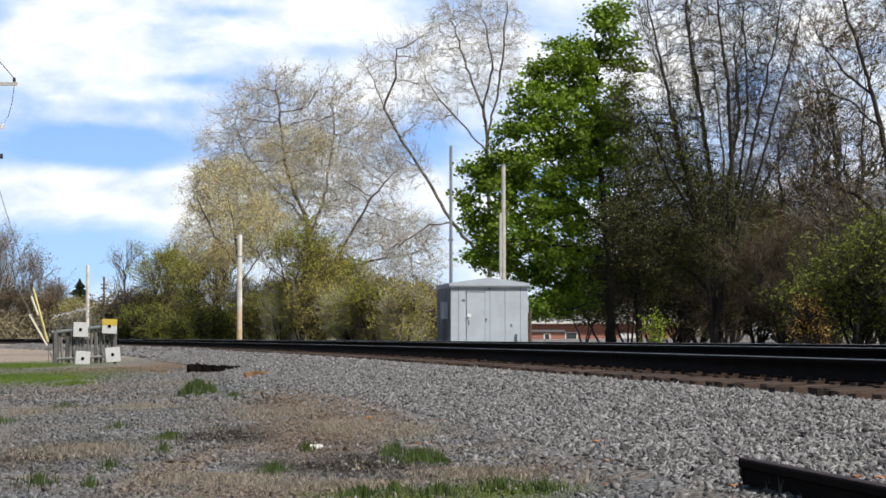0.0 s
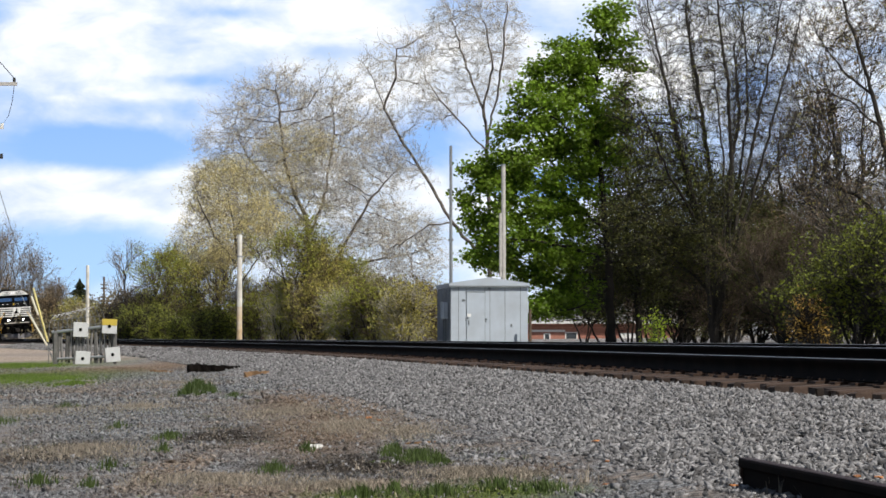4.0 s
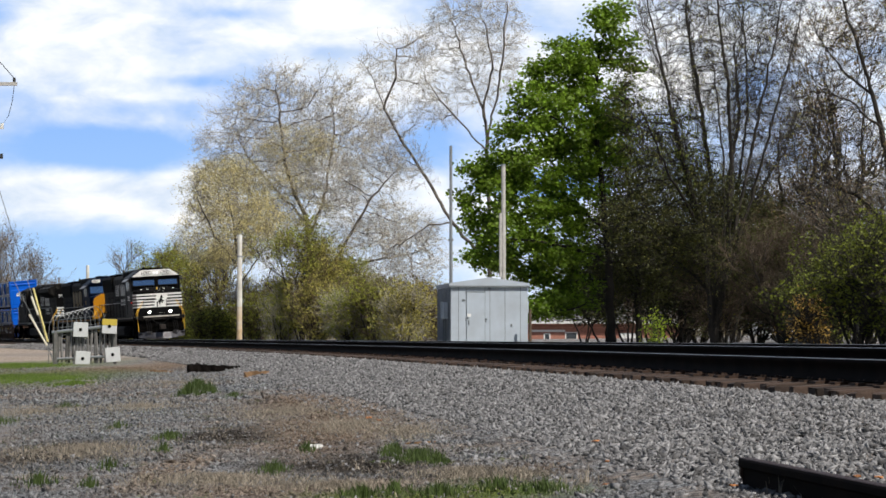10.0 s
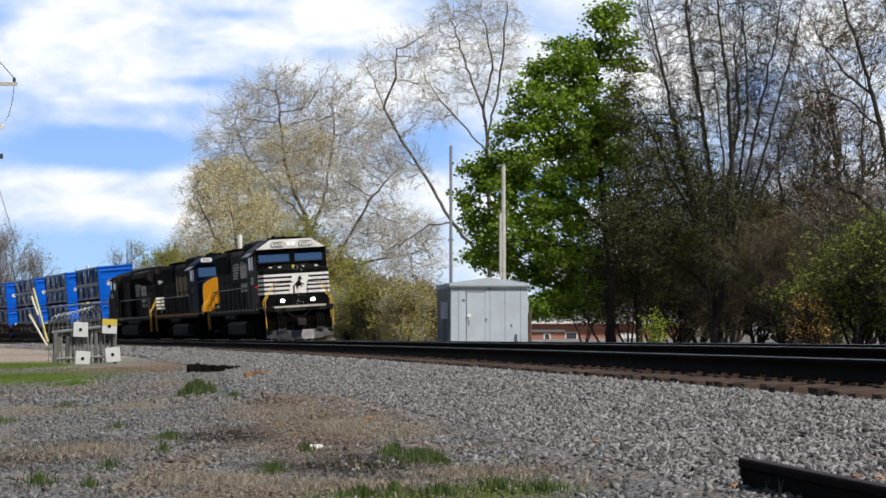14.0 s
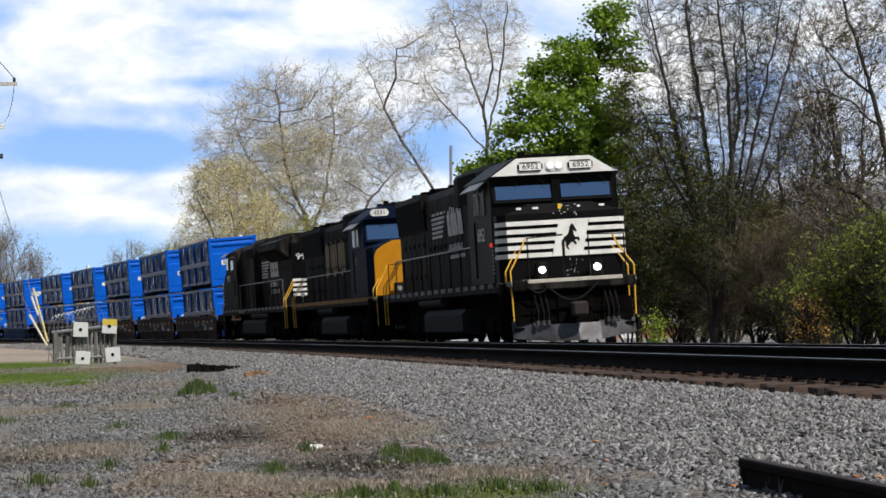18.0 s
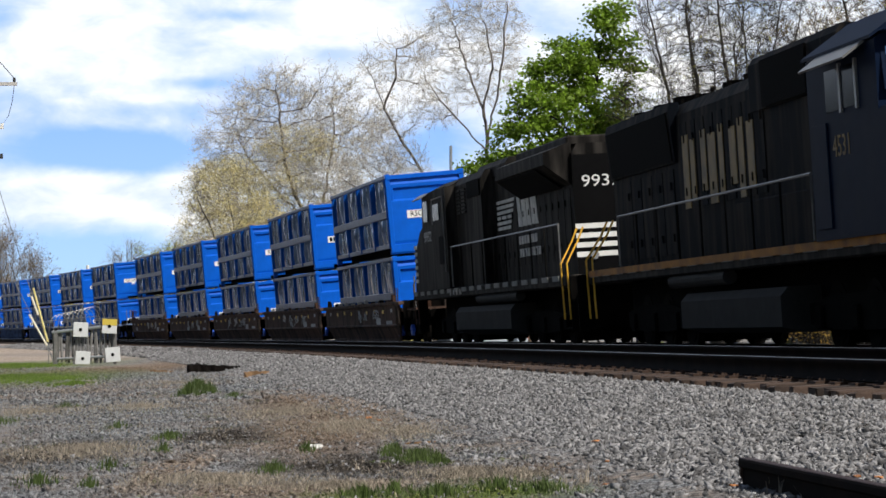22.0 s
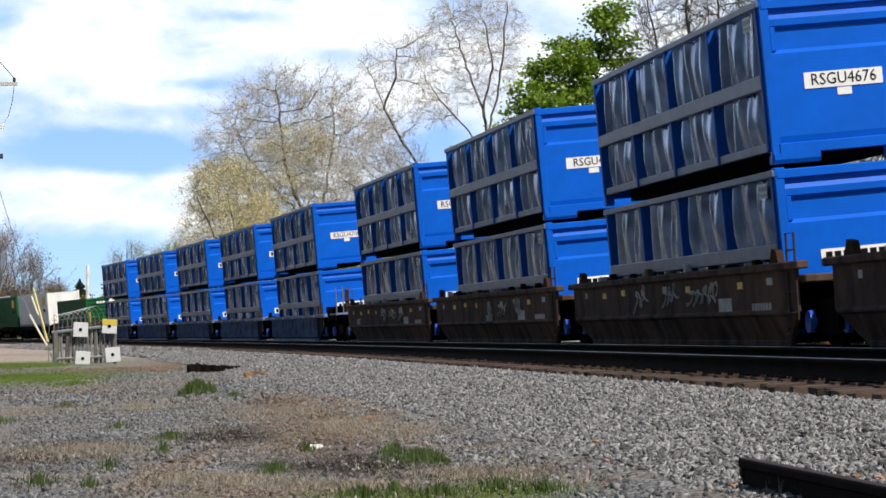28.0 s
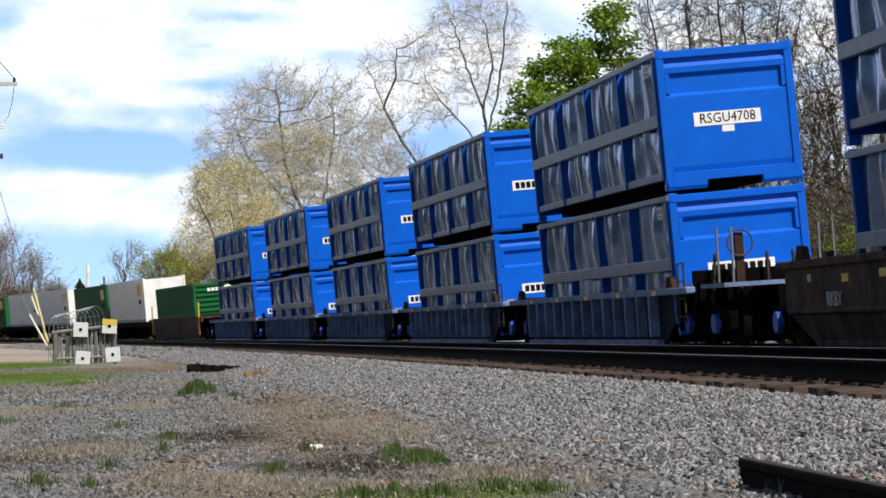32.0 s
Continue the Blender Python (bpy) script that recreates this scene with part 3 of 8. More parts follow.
def tree(name, x, y, height, label, seed, bark, twig, leaf=None, stems=1, lean=(0, 0), spread=0.5, trunk_r=0.2, limbs=14, subs=7, twigs=7, sprigs=0, leaf_n=0, leaf_size=0.12, bare=0.25, crown=1.0, rise=0.25, twig_r=0.011, leaf_low=0.0, fork=0.45, flat=0.3, group="", category="tree", tilt=(4, 16), clump=1, curl=0.0, limb_angle=0):
    rng = np.random.default_rng(seed)
    z0 = float(ground_z(x, y)) - 0.1
    root = empty(name, pose(x, y, z0), label, category, group)
    tip = np.radians(tilt[0] + (tilt[1] - tilt[0]) * rng.random(stems)) if stems > 1 else np.zeros(1)
    az = (np.arange(stems) + 0.6 * rng.random(stems)) * 6.283 / stems
    p = np.stack([np.cos(az) * 0.15 * (stems > 1), np.sin(az) * 0.15 * (stems > 1), np.zeros(stems)], -1)
    d = np.stack([np.sin(tip) * np.cos(az) + lean[0], np.sin(tip) * np.sin(az) + lean[1], np.cos(tip)], -1)
    d /= np.linalg.norm(d, axis=1, keepdims=True)
    L = height * (0.8 + 0.2 * rng.random(stems)) * 0.93 / (np.cos(tip) + curl)
    v, f, line, tang, rad = tubes(p, d, L, np.full(stems, trunk_r), np.full(stems, trunk_r * 0.12), 9, 12, rng, 0.03 + 0.06 * curl, curl)
    tv, tf, to = [v], [f], len(v)
    # limbs
    p, d, t, r, b = offshoots(line, tang, rad, limbs, rng, bare, 0.97, limb_angle or (52 if stems == 1 else 36), 13)
    d[:, 2] += rise
    d /= np.linalg.norm(d, axis=1, keepdims=True)
    L1 = height * spread * (0.25 + 0.75 * np.sin(np.pi * np.clip((t - bare) / (1.02 - bare), 0.06, 1) ** 0.8)) * (0.7 + 0.5 * rng.random(len(t))) * crown
    v, f, line, tang, rad = tubes(p, d, L1, np.minimum(r * 0.66, 0.15), np.full(len(p), 0.014), 6, 7, rng, 0.10, 0.16)
    tv.append(v)
    tf.append(f + to)
    npart("trunk", np.vstack(tv), np.vstack(tf), bark, root, smooth=True)
    cv, cf, co = [], [], 0
    lens = np.repeat(L1, subs)
    p, d, t, r, b = offshoots(line, tang, rad, subs, rng, 0.2, 1.0, fork * 90, 12)
    d[:, 2] += 0.15
    d /= np.linalg.norm(d, axis=1, keepdims=True)
    L2 = lens * (0.25 + 0.35 * rng.random(len(t))) * (1.15 - 0.6 * t) + 0.35
    v, f, line, tang, rad = tubes(p, d, L2, np.minimum(r * 0.7, 0.035), np.full(len(p), twig_r), 4, 3, rng, 0.09, 0.12)
    cv.append(v)
    cf.append(f + co)
    co += len(v)
    tips = line.reshape(-1, 3)
    p, d, t, r, b = offshoots(line, tang, rad, twigs, rng, 0.15, 1.0, 42, 14)
    L3 = np.repeat(L2, twigs) * (0.3 + 0.4 * rng.random(len(t))) + 0.2
    v, f, line, tang, rad = tubes(p, d, L3, np.minimum(r * 0.8, twig_r * 1.3), np.full(len(p), twig_r * 0.6), 3, 2, rng, 0.08, 0.10)
    cv.append(v)
    cf.append(f + co)
    co += len(v)
    tips = line.reshape(-1, 3)
    if sprigs:
        p, d, t, r, b = offshoots(line, tang, rad, sprigs, rng, 0.2, 1.0, 40, 15)
        L4 = np.repeat(L3, sprigs) * (0.35 + 0.4 * rng.random(len(t))) + 0.12
        v, f, line, tang, rad = tubes(p, d, L4, np.full(len(p), twig_r * 0.75), np.full(len(p), twig_r * 0.45), 3, 1, rng, 0.0, 0.08)
        cv.append(v)
        cf.append(f + co)
        tips = line[:, -1]
    npart("crown", np.vstack(cv), np.vstack(cf), twig, root)
    if leaf is not None and leaf_n:
        near = tips[rng.integers(0, len(tips), leaf_n // clump)]
        pick = np.repeat(near, clump, 0)
        pick = pick + rng.normal(size=pick.shape) * leaf_size * (0.9 if clump == 1 else 0.6 if clump < 6 else 1.5 if clump < 15 else 2.0)
        pick = pick[pick[:, 2] > leaf_low * height]
        v, f = leaves(pick, leaf_size, rng, flat)
        npart("foliage", v, f, leaf, root)
    return root


def at_px(u, depth):
    """Sideways place of a picture column at a depth."""
    return (u - 784) / 4521.1 * depth


def behind(u, lat):
    """Depth at which a picture column meets the given distance from the far track."""
    d = np.linspace(20, 420, 4001)
    return float(np.interp(-lat, -lat_of(at_px(u, d), d), d))


def put_tree(u, depth, *a, **k):
    return tree("tree", at_px(u, depth), depth, *a, **k)


def shrub(u, depth, height, label, seed, bark, twig, leaf, leaf_n, leaf_size=0.12, stems=7, spread=0.45, limbs=9, subs=6, twigs=5, sprigs=0, tilt=(5, 30), rise=0.1, leaf_low=0.0, bare=0.04, clump=7):
    return tree("shrub", at_px(u, depth), depth, height, label, seed, bark, twig, leaf, stems=stems, trunk_r=0.06, limbs=limbs, subs=subs, twigs=twigs, sprigs=sprigs, leaf_n=leaf_n, leaf_size=leaf_size, spread=spread, bare=bare, twig_r=0.008, category="shrub", tilt=tilt, rise=rise, limb_angle=48, leaf_low=leaf_low, clump=clump)


M_HEDGE = mat("leaf_hedge", (0.50, 0.45, 0.10), 0.6, vary=0.3, scale=0.5, island=0.4, trans=0.35)
M_TWIG_MID = mat("twig_mid", (0.42, 0.39, 0.345), 0.85, vary=0.2, scale=1.0, island=0.3)
M_TWIG_BROWN = mat("twig_brown", (0.13, 0.095, 0.065), 0.85, vary=0.2, scale=1.0, island=0.3)
M_LEAF_HEDGE_GREEN = mat("leaf_hedge_green", (0.36, 0.39, 0.05), 0.6, vary=0.3, scale=0.5, island=0.4, trans=0.35)
# leaf colour lowered to hold the shade that lies on the thicket
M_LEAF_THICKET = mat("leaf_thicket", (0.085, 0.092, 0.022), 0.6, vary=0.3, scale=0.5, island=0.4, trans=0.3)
M_TWIG_GREY = mat("twig_grey", (0.24, 0.21, 0.18), 0.85, vary=0.2, scale=1.0, island=0.3)


def rows(spec, make):
    for i, (u, lat, top) in enumerate(spec):
        d = behind(u, lat)
        make(i, u, d, 0.84 * ((598 - top) / 4521 * d + EYE_Z - float(ground_z(at_px(u, d), d)) + 0.1))


# ---------- large trees: limbs laid out, the rest of the crown grown into its lobes ----------
FINE = dict(twig_r=0.0055, sprigs=1)


def grow(pts, par, aims, step, kill, rng, lift, wander):
    """Shoots that grow step by step towards the open places of a crown."""
    best, near = np.full(len(aims), 1e9), np.zeros(len(aims), int)
    kids = np.bincount(par[1:], minlength=len(pts)).tolist()
    fresh, start = pts, 0
    for turn in range(140):
        dist = np.linalg.norm(aims[:, None] - fresh[None], axis=2)
        j = dist.argmin(1)
        m = dist[np.arange(len(aims)), j]
        closer = m < best
        best, near = np.where(closer, m, best), np.where(closer, j + start, near)
        live = best > kill
        aims, best, near = aims[live], best[live], near[live]
        if not len(aims):
            break
        where, inv = np.unique(near, return_inverse=True)
        pull = np.zeros((len(where), 3))
        np.add.at(pull, inv, (aims - pts[near]) / best[:, None])
        ok = np.array([kids[w] < 3 for w in where])
        if not ok.any():
            break
        where, pull = where[ok], pull[ok]
        pull /= np.linalg.norm(pull, axis=1, keepdims=True) + 1e-9
        pull += rng.normal(size=pull.shape) * wander + np.array([0, 0, lift])
        pull /= np.linalg.norm(pull, axis=1, keepdims=True)
        for w in where:
            kids[w] += 1
        kids += [0] * len(where)
        start, fresh = len(pts), pts[where] + pull * step
        pts, par = np.vstack([pts, fresh]), np.concatenate([par, where])
    return pts, par


def limbed_tree(label, seed, depth, guides, lobes, bark, twig, foliage=(), aims=1400, step=0.45, kill=0.8, tip_r=0.012, power=2.3, lift=0.12, wander=0.22, twigs=4, twig_l=0.9, sprigs=2, twig_r=0.0055, trunk_r=0.3, depth_k=0.8):
    """guides and lobes are in columns and rows at the tree's depth; the first guide starts at the root."""
    rng = np.random.default_rng(seed)
    u0 = guides[0][0][0]
    x0 = at_px(u0, depth)
    z0 = float(ground_z(x0, depth)) - 0.1
    k = depth / 4521.1
    root = empty("tree", pose(x0, depth, z0), label, "tree")

    def local(u, v, dy=0.0):
        return np.array([(u - u0) * k, dy, (598 - v) * k + EYE_Z - z0])

    pts, par = [np.zeros(3)], [0]
    for g in guides:
        q = [local(*c) for c in g]
        if g is guides[0]:
            q[0] = np.zeros(3)
        at = int(np.argmin([np.linalg.norm(p - q[0]) for p in pts]))
        way = [pts[at]] + q[1:]
        for a, b in zip(way, way[1:]):
            n = max(1, int(np.linalg.norm(b - a) / step))
            for i in range(1, n + 1):
                pts.append(a + (b - a) * i / n + rng.normal(size=3) * 0.08 * step)
                par.append(at)
                at = len(pts) - 1
    pts, par = np.array(pts), np.array(par)

    def inside(lobe, n):
        u, v, ru, rv = lobe[:4]
        q = rng.normal(size=(n, 3))
        q *= (rng.random(n) ** 0.40 / np.linalg.norm(q, axis=1))[:, None]
        return local(u, v, (rng.random() - 0.5) * ru * k * 0.5) + q * np.array([ru * k, ru * k * depth_k, rv * k])

    size = np.array([l[2] ** 2 * l[3] for l in lobes], float) ** 0.8
    size /= size.sum()
    target = np.vstack([inside(l, int(aims * w) + 8) for l, w in zip(lobes, size)])
    pts, par = grow(pts, par, target, step, kill, rng, lift, wander)
    n = len(pts)
    area = np.zeros(n)
    for i in range(n - 1, 0, -1):
        area[i] = max(area[i], tip_r ** power)
        area[par[i]] += area[i]
    r = area ** (1 / power)
    r = np.minimum(r, trunk_r)
    p, q = pts[par[1:]], pts[1:]
    rq = r[1:]
    rp = np.minimum(r[par[1:]], rq * 1.35)
    q2 = q + (q - p) * 0.06
    d = q2 - p
    L = np.linalg.norm(d, axis=1)
    d /= L[:, None] + 1e-9
    thick = rq > 0.022
    v, f, line, tang, rad = tubes(p[thick], d[thick], L[thick], rp[thick], rq[thick], 7, 1, rng, 0, 0)
    npart("trunk", v, f, bark, root, smooth=True)
    thin = ~thick
    v, f, line, tang, rad = tubes(p[thin], d[thin], L[thin], rp[thin], rq[thin], 4, 1, rng, 0, 0)
    cv, cf, co = [v], [f], len(v)
    tips = line[:, 1]
    if twigs:
        pp, dd, t, rr, b = offshoots(line, tang, rad, twigs, rng, 0.0, 1.0, 44, 14)
        dd[:, 2] += 0.12
        dd /= np.linalg.norm(dd, axis=1, keepdims=True)
        LL = twig_l * (0.4 + 0.8 * rng.random(len(pp)))
        v, f, line, tang, rad = tubes(pp, dd, LL, np.minimum(rr * 0.7, twig_r * 1.5), np.full(len(pp), twig_r * 0.8), 3, 2, rng, 0.07, 0.06)
        cv.append(v)
        cf.append(f + co)
        co += len(v)
        tips = line.reshape(-1, 3)
        if sprigs:
            pp, dd, t, rr, b = offshoots(line, tang, rad, sprigs, rng, 0.2, 1.0, 38, 14)
            v, f, line, tang, rad = tubes(pp, dd, np.repeat(LL, sprigs) * (0.35 + 0.35 * rng.random(len(pp))), np.full(len(pp), twig_r * 0.8), np.full(len(pp), twig_r * 0.5), 3, 1, rng, 0, 0.05)
            cv.append(v)
            cf.append(f + co)
            tips = line[:, -1]
    npart("crown", np.vstack(cv), np.vstack(cf), twig, root)
    for material, count, leaf, clump, scatter, flat, where in foliage:
        here = tips
        if where:
            keep = np.zeros(len(tips), bool)
            for u, w, ru, rv in where:
                keep |= ((tips - local(u, w))[:, [0, 2]] ** 2 / np.array([ru * k, rv * k]) ** 2).sum(1) < 0.7 + 0.6 * rng.random(len(tips))
            here = tips[keep]
        pick = np.repeat(here[rng.integers(0, len(here), count // clump)], clump, 0)
        pick = pick + rng.normal(size=pick.shape) * np.array([scatter, scatter, scatter * 0.55])
        v, f = leaves(pick, leaf, rng, flat)
        npart("foliage", v, f, material, root)
    return root


limbed_tree("tall spreading budding tree with cream catkins", 11, 174,
            [[(548, 600), (546, 500, 0), (544, 395, 0)], [(544, 395), (522, 345, -0.5), (505, 290, -1), (498, 230, -1), (492, 170, -1)],
             [(546, 420), (570, 360, 1), (580, 290, 1.5), (590, 220, 2)], [(548, 520), (590, 470, -1), (625, 410, -1.5), (660, 350, -2), (700, 310, -2)],
             [(545, 450), (500, 420, 1), (455, 400, 2), (415, 385, 2), (385, 350, 2)], [(546, 480), (610, 470, 2), (680, 455, 3), (735, 445, 3)],
             [(544, 395), (480, 330, 2), (430, 270, 3), (405, 220, 3)]],
            [(500, 195, 85, 82), (590, 215, 78, 85), (440, 240, 72, 92), (550, 300, 130, 100), (400, 340, 68, 75), (655, 280, 62, 105), (700, 420, 88, 62), (640, 400, 80, 80), (470, 410, 100, 60), (388, 275, 50, 66), (365, 350, 40, 60), (690, 485, 85, 42), (762, 470, 30, 50)],
            M_BARK_GREY, M_TWIG_MID, [(M_BUD, 84000, 0.062, 3, 0.12, 0.5, None), (M_BUD_CREAM, 22000, 0.09, 8, 0.22, 0.5, [(525, 262, 70, 36), (470, 330, 90, 30), (545, 380, 40, 40), (400, 340, 60, 60)])],
            aims=3600, step=0.48, kill=0.62, twigs=5, sprigs=4, twig_l=1.0, tip_r=0.0135, power=2.2, twig_r=0.0078, trunk_r=0.36)
limbed_tree("budding tree with a cream yellow crown", 21, 166,
            [[(430, 600), (426, 500, 0), (415, 410, 0), (402, 340, 0)], [(426, 500), (466, 440, 1), (488, 380, 1)], [(424, 480), (382, 420, -1), (356, 360, -1)], [(415, 410), (440, 350, 1), (450, 310, 1)]],
            [(366, 350, 40, 62), (415, 318, 40, 40), (430, 385, 60, 40), (475, 400, 38, 55), (345, 415, 34, 48), (395, 440, 70, 40)],
            M_BARK_DARK, M_TWIG_GREY, [(M_BUD_CREAM, 24000, 0.09, 7, 0.26, 0.5, None)], aims=1500, step=0.42, kill=0.65, twigs=5, sprigs=3, twig_l=0.8, power=2.15, twig_r=0.0062)
limbed_tree("tall bare tree with long limbs and pale budding tips", 12, 120,
            [[(868, 600), (866, 430, 0), (864, 310, 0)], [(864, 310), (862, 240, 0), (855, 190, 0.5), (835, 140, 1), (815, 80, 1), (800, 30, 1)],
             [(862, 240), (880, 170, -0.5), (890, 100, -1), (895, 40, -1), (900, -20, -1)], [(857, 262), (820, 225, -1), (785, 190, -1.5), (755, 150, -2), (735, 100, -2)],
             [(866, 470), (830, 430, 0), (800, 395, 0), (775, 350, 0.5), (740, 290, 1), (705, 240, 1), (680, 190, 1), (660, 140, 1), (640, 105, 1)],
             [(740, 290), (700, 272, 2), (655, 282, 2.5)], [(680, 190), (700, 135, 0), (702, 85, 0)], [(800, 395), (760, 400, -1), (715, 430, -1.5)], [(855, 190), (872, 120, 0), (860, 40, 0)]],
            [(865, 45, 70, 80), (800, 55, 55, 70), (735, 105, 55, 60), (675, 125, 42, 55), (688, 225, 50, 45), (760, 185, 50, 48), (900, 110, 38, 60), (840, 140, 55, 60), (715, 300, 55, 45), (715, 440, 50, 40)],
            M_BARK_GREY, M_TWIG_MID, [(M_BUD, 20000, 0.042, 3, 0.08, 0.5, None)], aims=1900, step=0.33, kill=0.42, twigs=4, sprigs=3, twig_l=0.65, tip_r=0.011, power=2.3, twig_r=0.0052, trunk_r=0.24)
limbed_tree("broad maple in fresh green leaf", 13, 108,
            [[(1082, 600), (1076, 450, 0), (1062, 300, 0), (1052, 180, 0), (1062, 90, 0), (1078, 30, 0)], [(1076, 470), (1010, 440, -1), (940, 430, -2), (880, 425, -2)], [(1070, 400), (1000, 350, 1), (930, 320, 1.5), (880, 310, 2)],
             [(1062, 300), (1010, 240, -1), (950, 190, -1.5)], [(1076, 500), (1000, 500, 1), (920, 485, 2)], [(1052, 190), (1010, 130, 1), (985, 100, 1)], [(1076, 520), (1020, 545, -1), (960, 555, -1.5)]],
            [(1082, 55, 58, 56), (1022, 115, 72, 60), (962, 165, 54, 60), (930, 240, 66, 56), (878, 305, 62, 52), (858, 390, 52, 60), (950, 340, 95, 85), (1012, 230, 82, 85), (895, 455, 82, 40), (975, 470, 85, 55), (1030, 370, 62, 90), (980, 545, 80, 26), (1112, 110, 36, 55), (1085, 230, 45, 70)],
            M_BARK_DARK, M_TWIG_DARK, [(M_LEAF, 54000, 0.16, 16, 0.26, 0.35, None)], aims=1300, step=0.35, kill=0.58, twigs=1, sprigs=0, twig_l=0.5, tip_r=0.012, power=1.85, lift=0.05, trunk_r=0.42)
limbed_tree("tall dark bare tree with many upright stems", 14, 104,
            [[(1265, 600), (1255, 500, 0), (1240, 400, 0), (1215, 300, 0), (1190, 200, 0), (1170, 100, 0), (1150, 20, 0), (1140, -40, 0)],
             [(1265, 600), (1268, 450, 0.5), (1262, 300, 1), (1245, 180, 1), (1225, 60, 1), (1215, -60, 1)], [(1265, 600), (1285, 450, -0.5), (1290, 300, -1), (1285, 150, -1), (1265, 0, -1), (1255, -80, -1)],
             [(1265, 600), (1300, 420, 1), (1320, 300, 2), (1335, 180, 2), (1330, 60, 2), (1320, -60, 2)], [(1270, 560), (1310, 400, -1), (1345, 280, -1.5), (1372, 170, -2), (1400, 70, -2), (1420, -30, -2)],
             [(1240, 400), (1190, 330, -1), (1150, 250, -2), (1110, 160, -2)], [(1262, 520), (1200, 460, 1), (1150, 430, 2), (1090, 430, 2)], [(1290, 300), (1310, 200, 0), (1300, 80, 0)], [(1255, 440), (1225, 330, 2), (1205, 180, 3), (1190, 40, 3)],
             [(1265, 600), (1275, 460, -1), (1272, 300, -2), (1255, 150, -2.5), (1240, 20, -3), (1235, -70, -3)], [(1268, 520), (1296, 380, 2), (1312, 240, 2.5), (1355, 90, 3), (1375, -30, 3)],
             [(1262, 540), (1243, 430, -1.5), (1228, 330, -2), (1180, 190, -3), (1130, 60, -3), (1115, -20, -3)], [(1275, 500), (1335, 370, 1), (1392, 270, 2), (1440, 190, 2.5)]]
            + [[(1266, 590), (1263 + 9 * k, 430, w), (1256 + 24 * k, 250, 1.5 * w), (1246 + 40 * k, 60, 2 * w), (1240 + 48 * k, -60, 2 * w)] for k, w in ((-2, 1.5), (-1, -2), (0, 2.5), (1, -2.5), (2, 1.2), (3, -1))],
            [(1180, 50, 55, 110), (1260, 10, 85, 120), (1370, 40, 60, 110), (1290, 170, 110, 110), (1180, 240, 75, 100), (1360, 220, 65, 100), (1115, 190, 45, 90), (1140, 410, 80, 80), (1290, 330, 90, 70), (1260, 440, 90, 80)],
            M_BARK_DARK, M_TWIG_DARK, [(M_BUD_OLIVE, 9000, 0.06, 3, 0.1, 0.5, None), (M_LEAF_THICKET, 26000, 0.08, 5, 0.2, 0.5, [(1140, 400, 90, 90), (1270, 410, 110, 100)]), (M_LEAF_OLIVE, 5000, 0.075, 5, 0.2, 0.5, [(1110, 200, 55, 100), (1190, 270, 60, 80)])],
            aims=3400, step=0.35, kill=0.40, twigs=5, sprigs=3, twig_l=0.65, tip_r=0.012, power=2.1, twig_r=0.006, trunk_r=0.2, lift=0.2)
limbed_tree("dark bare tree at the wood's edge", 15, 108,
            [[(1606, 600), (1590, 400, 0), (1562, 230, 0), (1532, 120, 0), (1500, 20, 0), (1480, -60, 0)], [(1590, 400), (1602, 250, 1), (1590, 100, 1), (1570, -40, 1)], [(1562, 230), (1510, 190, -1), (1455, 165, -1.5)],
             [(1590, 420), (1522, 345, 1), (1462, 312, 1.5), (1425, 300, 2)], [(1545, 170), (1500, 120, 1), (1455, 50, 1.5), (1430, -30, 2)], [(1596, 480), (1530, 420, -1), (1470, 400, -1.5)]],
            [(1500, 50, 70, 95), (1560, 50, 60, 120), (1445, 180, 55, 75), (1500, 260, 80, 90), (1565, 300, 60, 100), (1440, 330, 55, 60), (1500, 390, 80, 50)],
            M_BARK_DARK, M_TWIG_DARK, [(M_BUD_OLIVE, 4000, 0.06, 3, 0.1, 0.5, None), (M_LEAF_BROWN, 6000, 0.075, 4, 0.14, 0.5, None)],
            aims=2600, step=0.36, kill=0.42, twigs=4, sprigs=3, twig_l=0.6, tip_r=0.011, power=2.0, twig_r=0.0055, trunk_r=0.24, lift=0.15)
limbed_tree("dark olive budding tree beside the maple", 27, 112,
            [[(1130, 600), (1132, 480, 0), (1120, 380, 0), (1105, 280, 0), (1095, 200, 0)], [(1132, 480), (1170, 400, 1), (1195, 320, 1)], [(1131, 500), (1080, 450, -1), (1050, 420, -1)], [(1120, 380), (1150, 290, -1), (1160, 220, -1)]],
            [(1100, 290, 65, 95), (1120, 420, 85, 80), (1180, 320, 75, 80), (1060, 450, 75, 65), (1130, 510, 80, 36), (1200, 440, 70, 70)],
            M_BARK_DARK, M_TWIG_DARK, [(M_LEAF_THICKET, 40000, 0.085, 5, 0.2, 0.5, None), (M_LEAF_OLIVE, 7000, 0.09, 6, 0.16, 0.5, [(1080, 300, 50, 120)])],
            aims=2000, step=0.36, kill=0.45, twigs=4, sprigs=2, twig_l=0.6, tip_r=0.010, power=2.0, twig_r=0.0055, trunk_r=0.2)
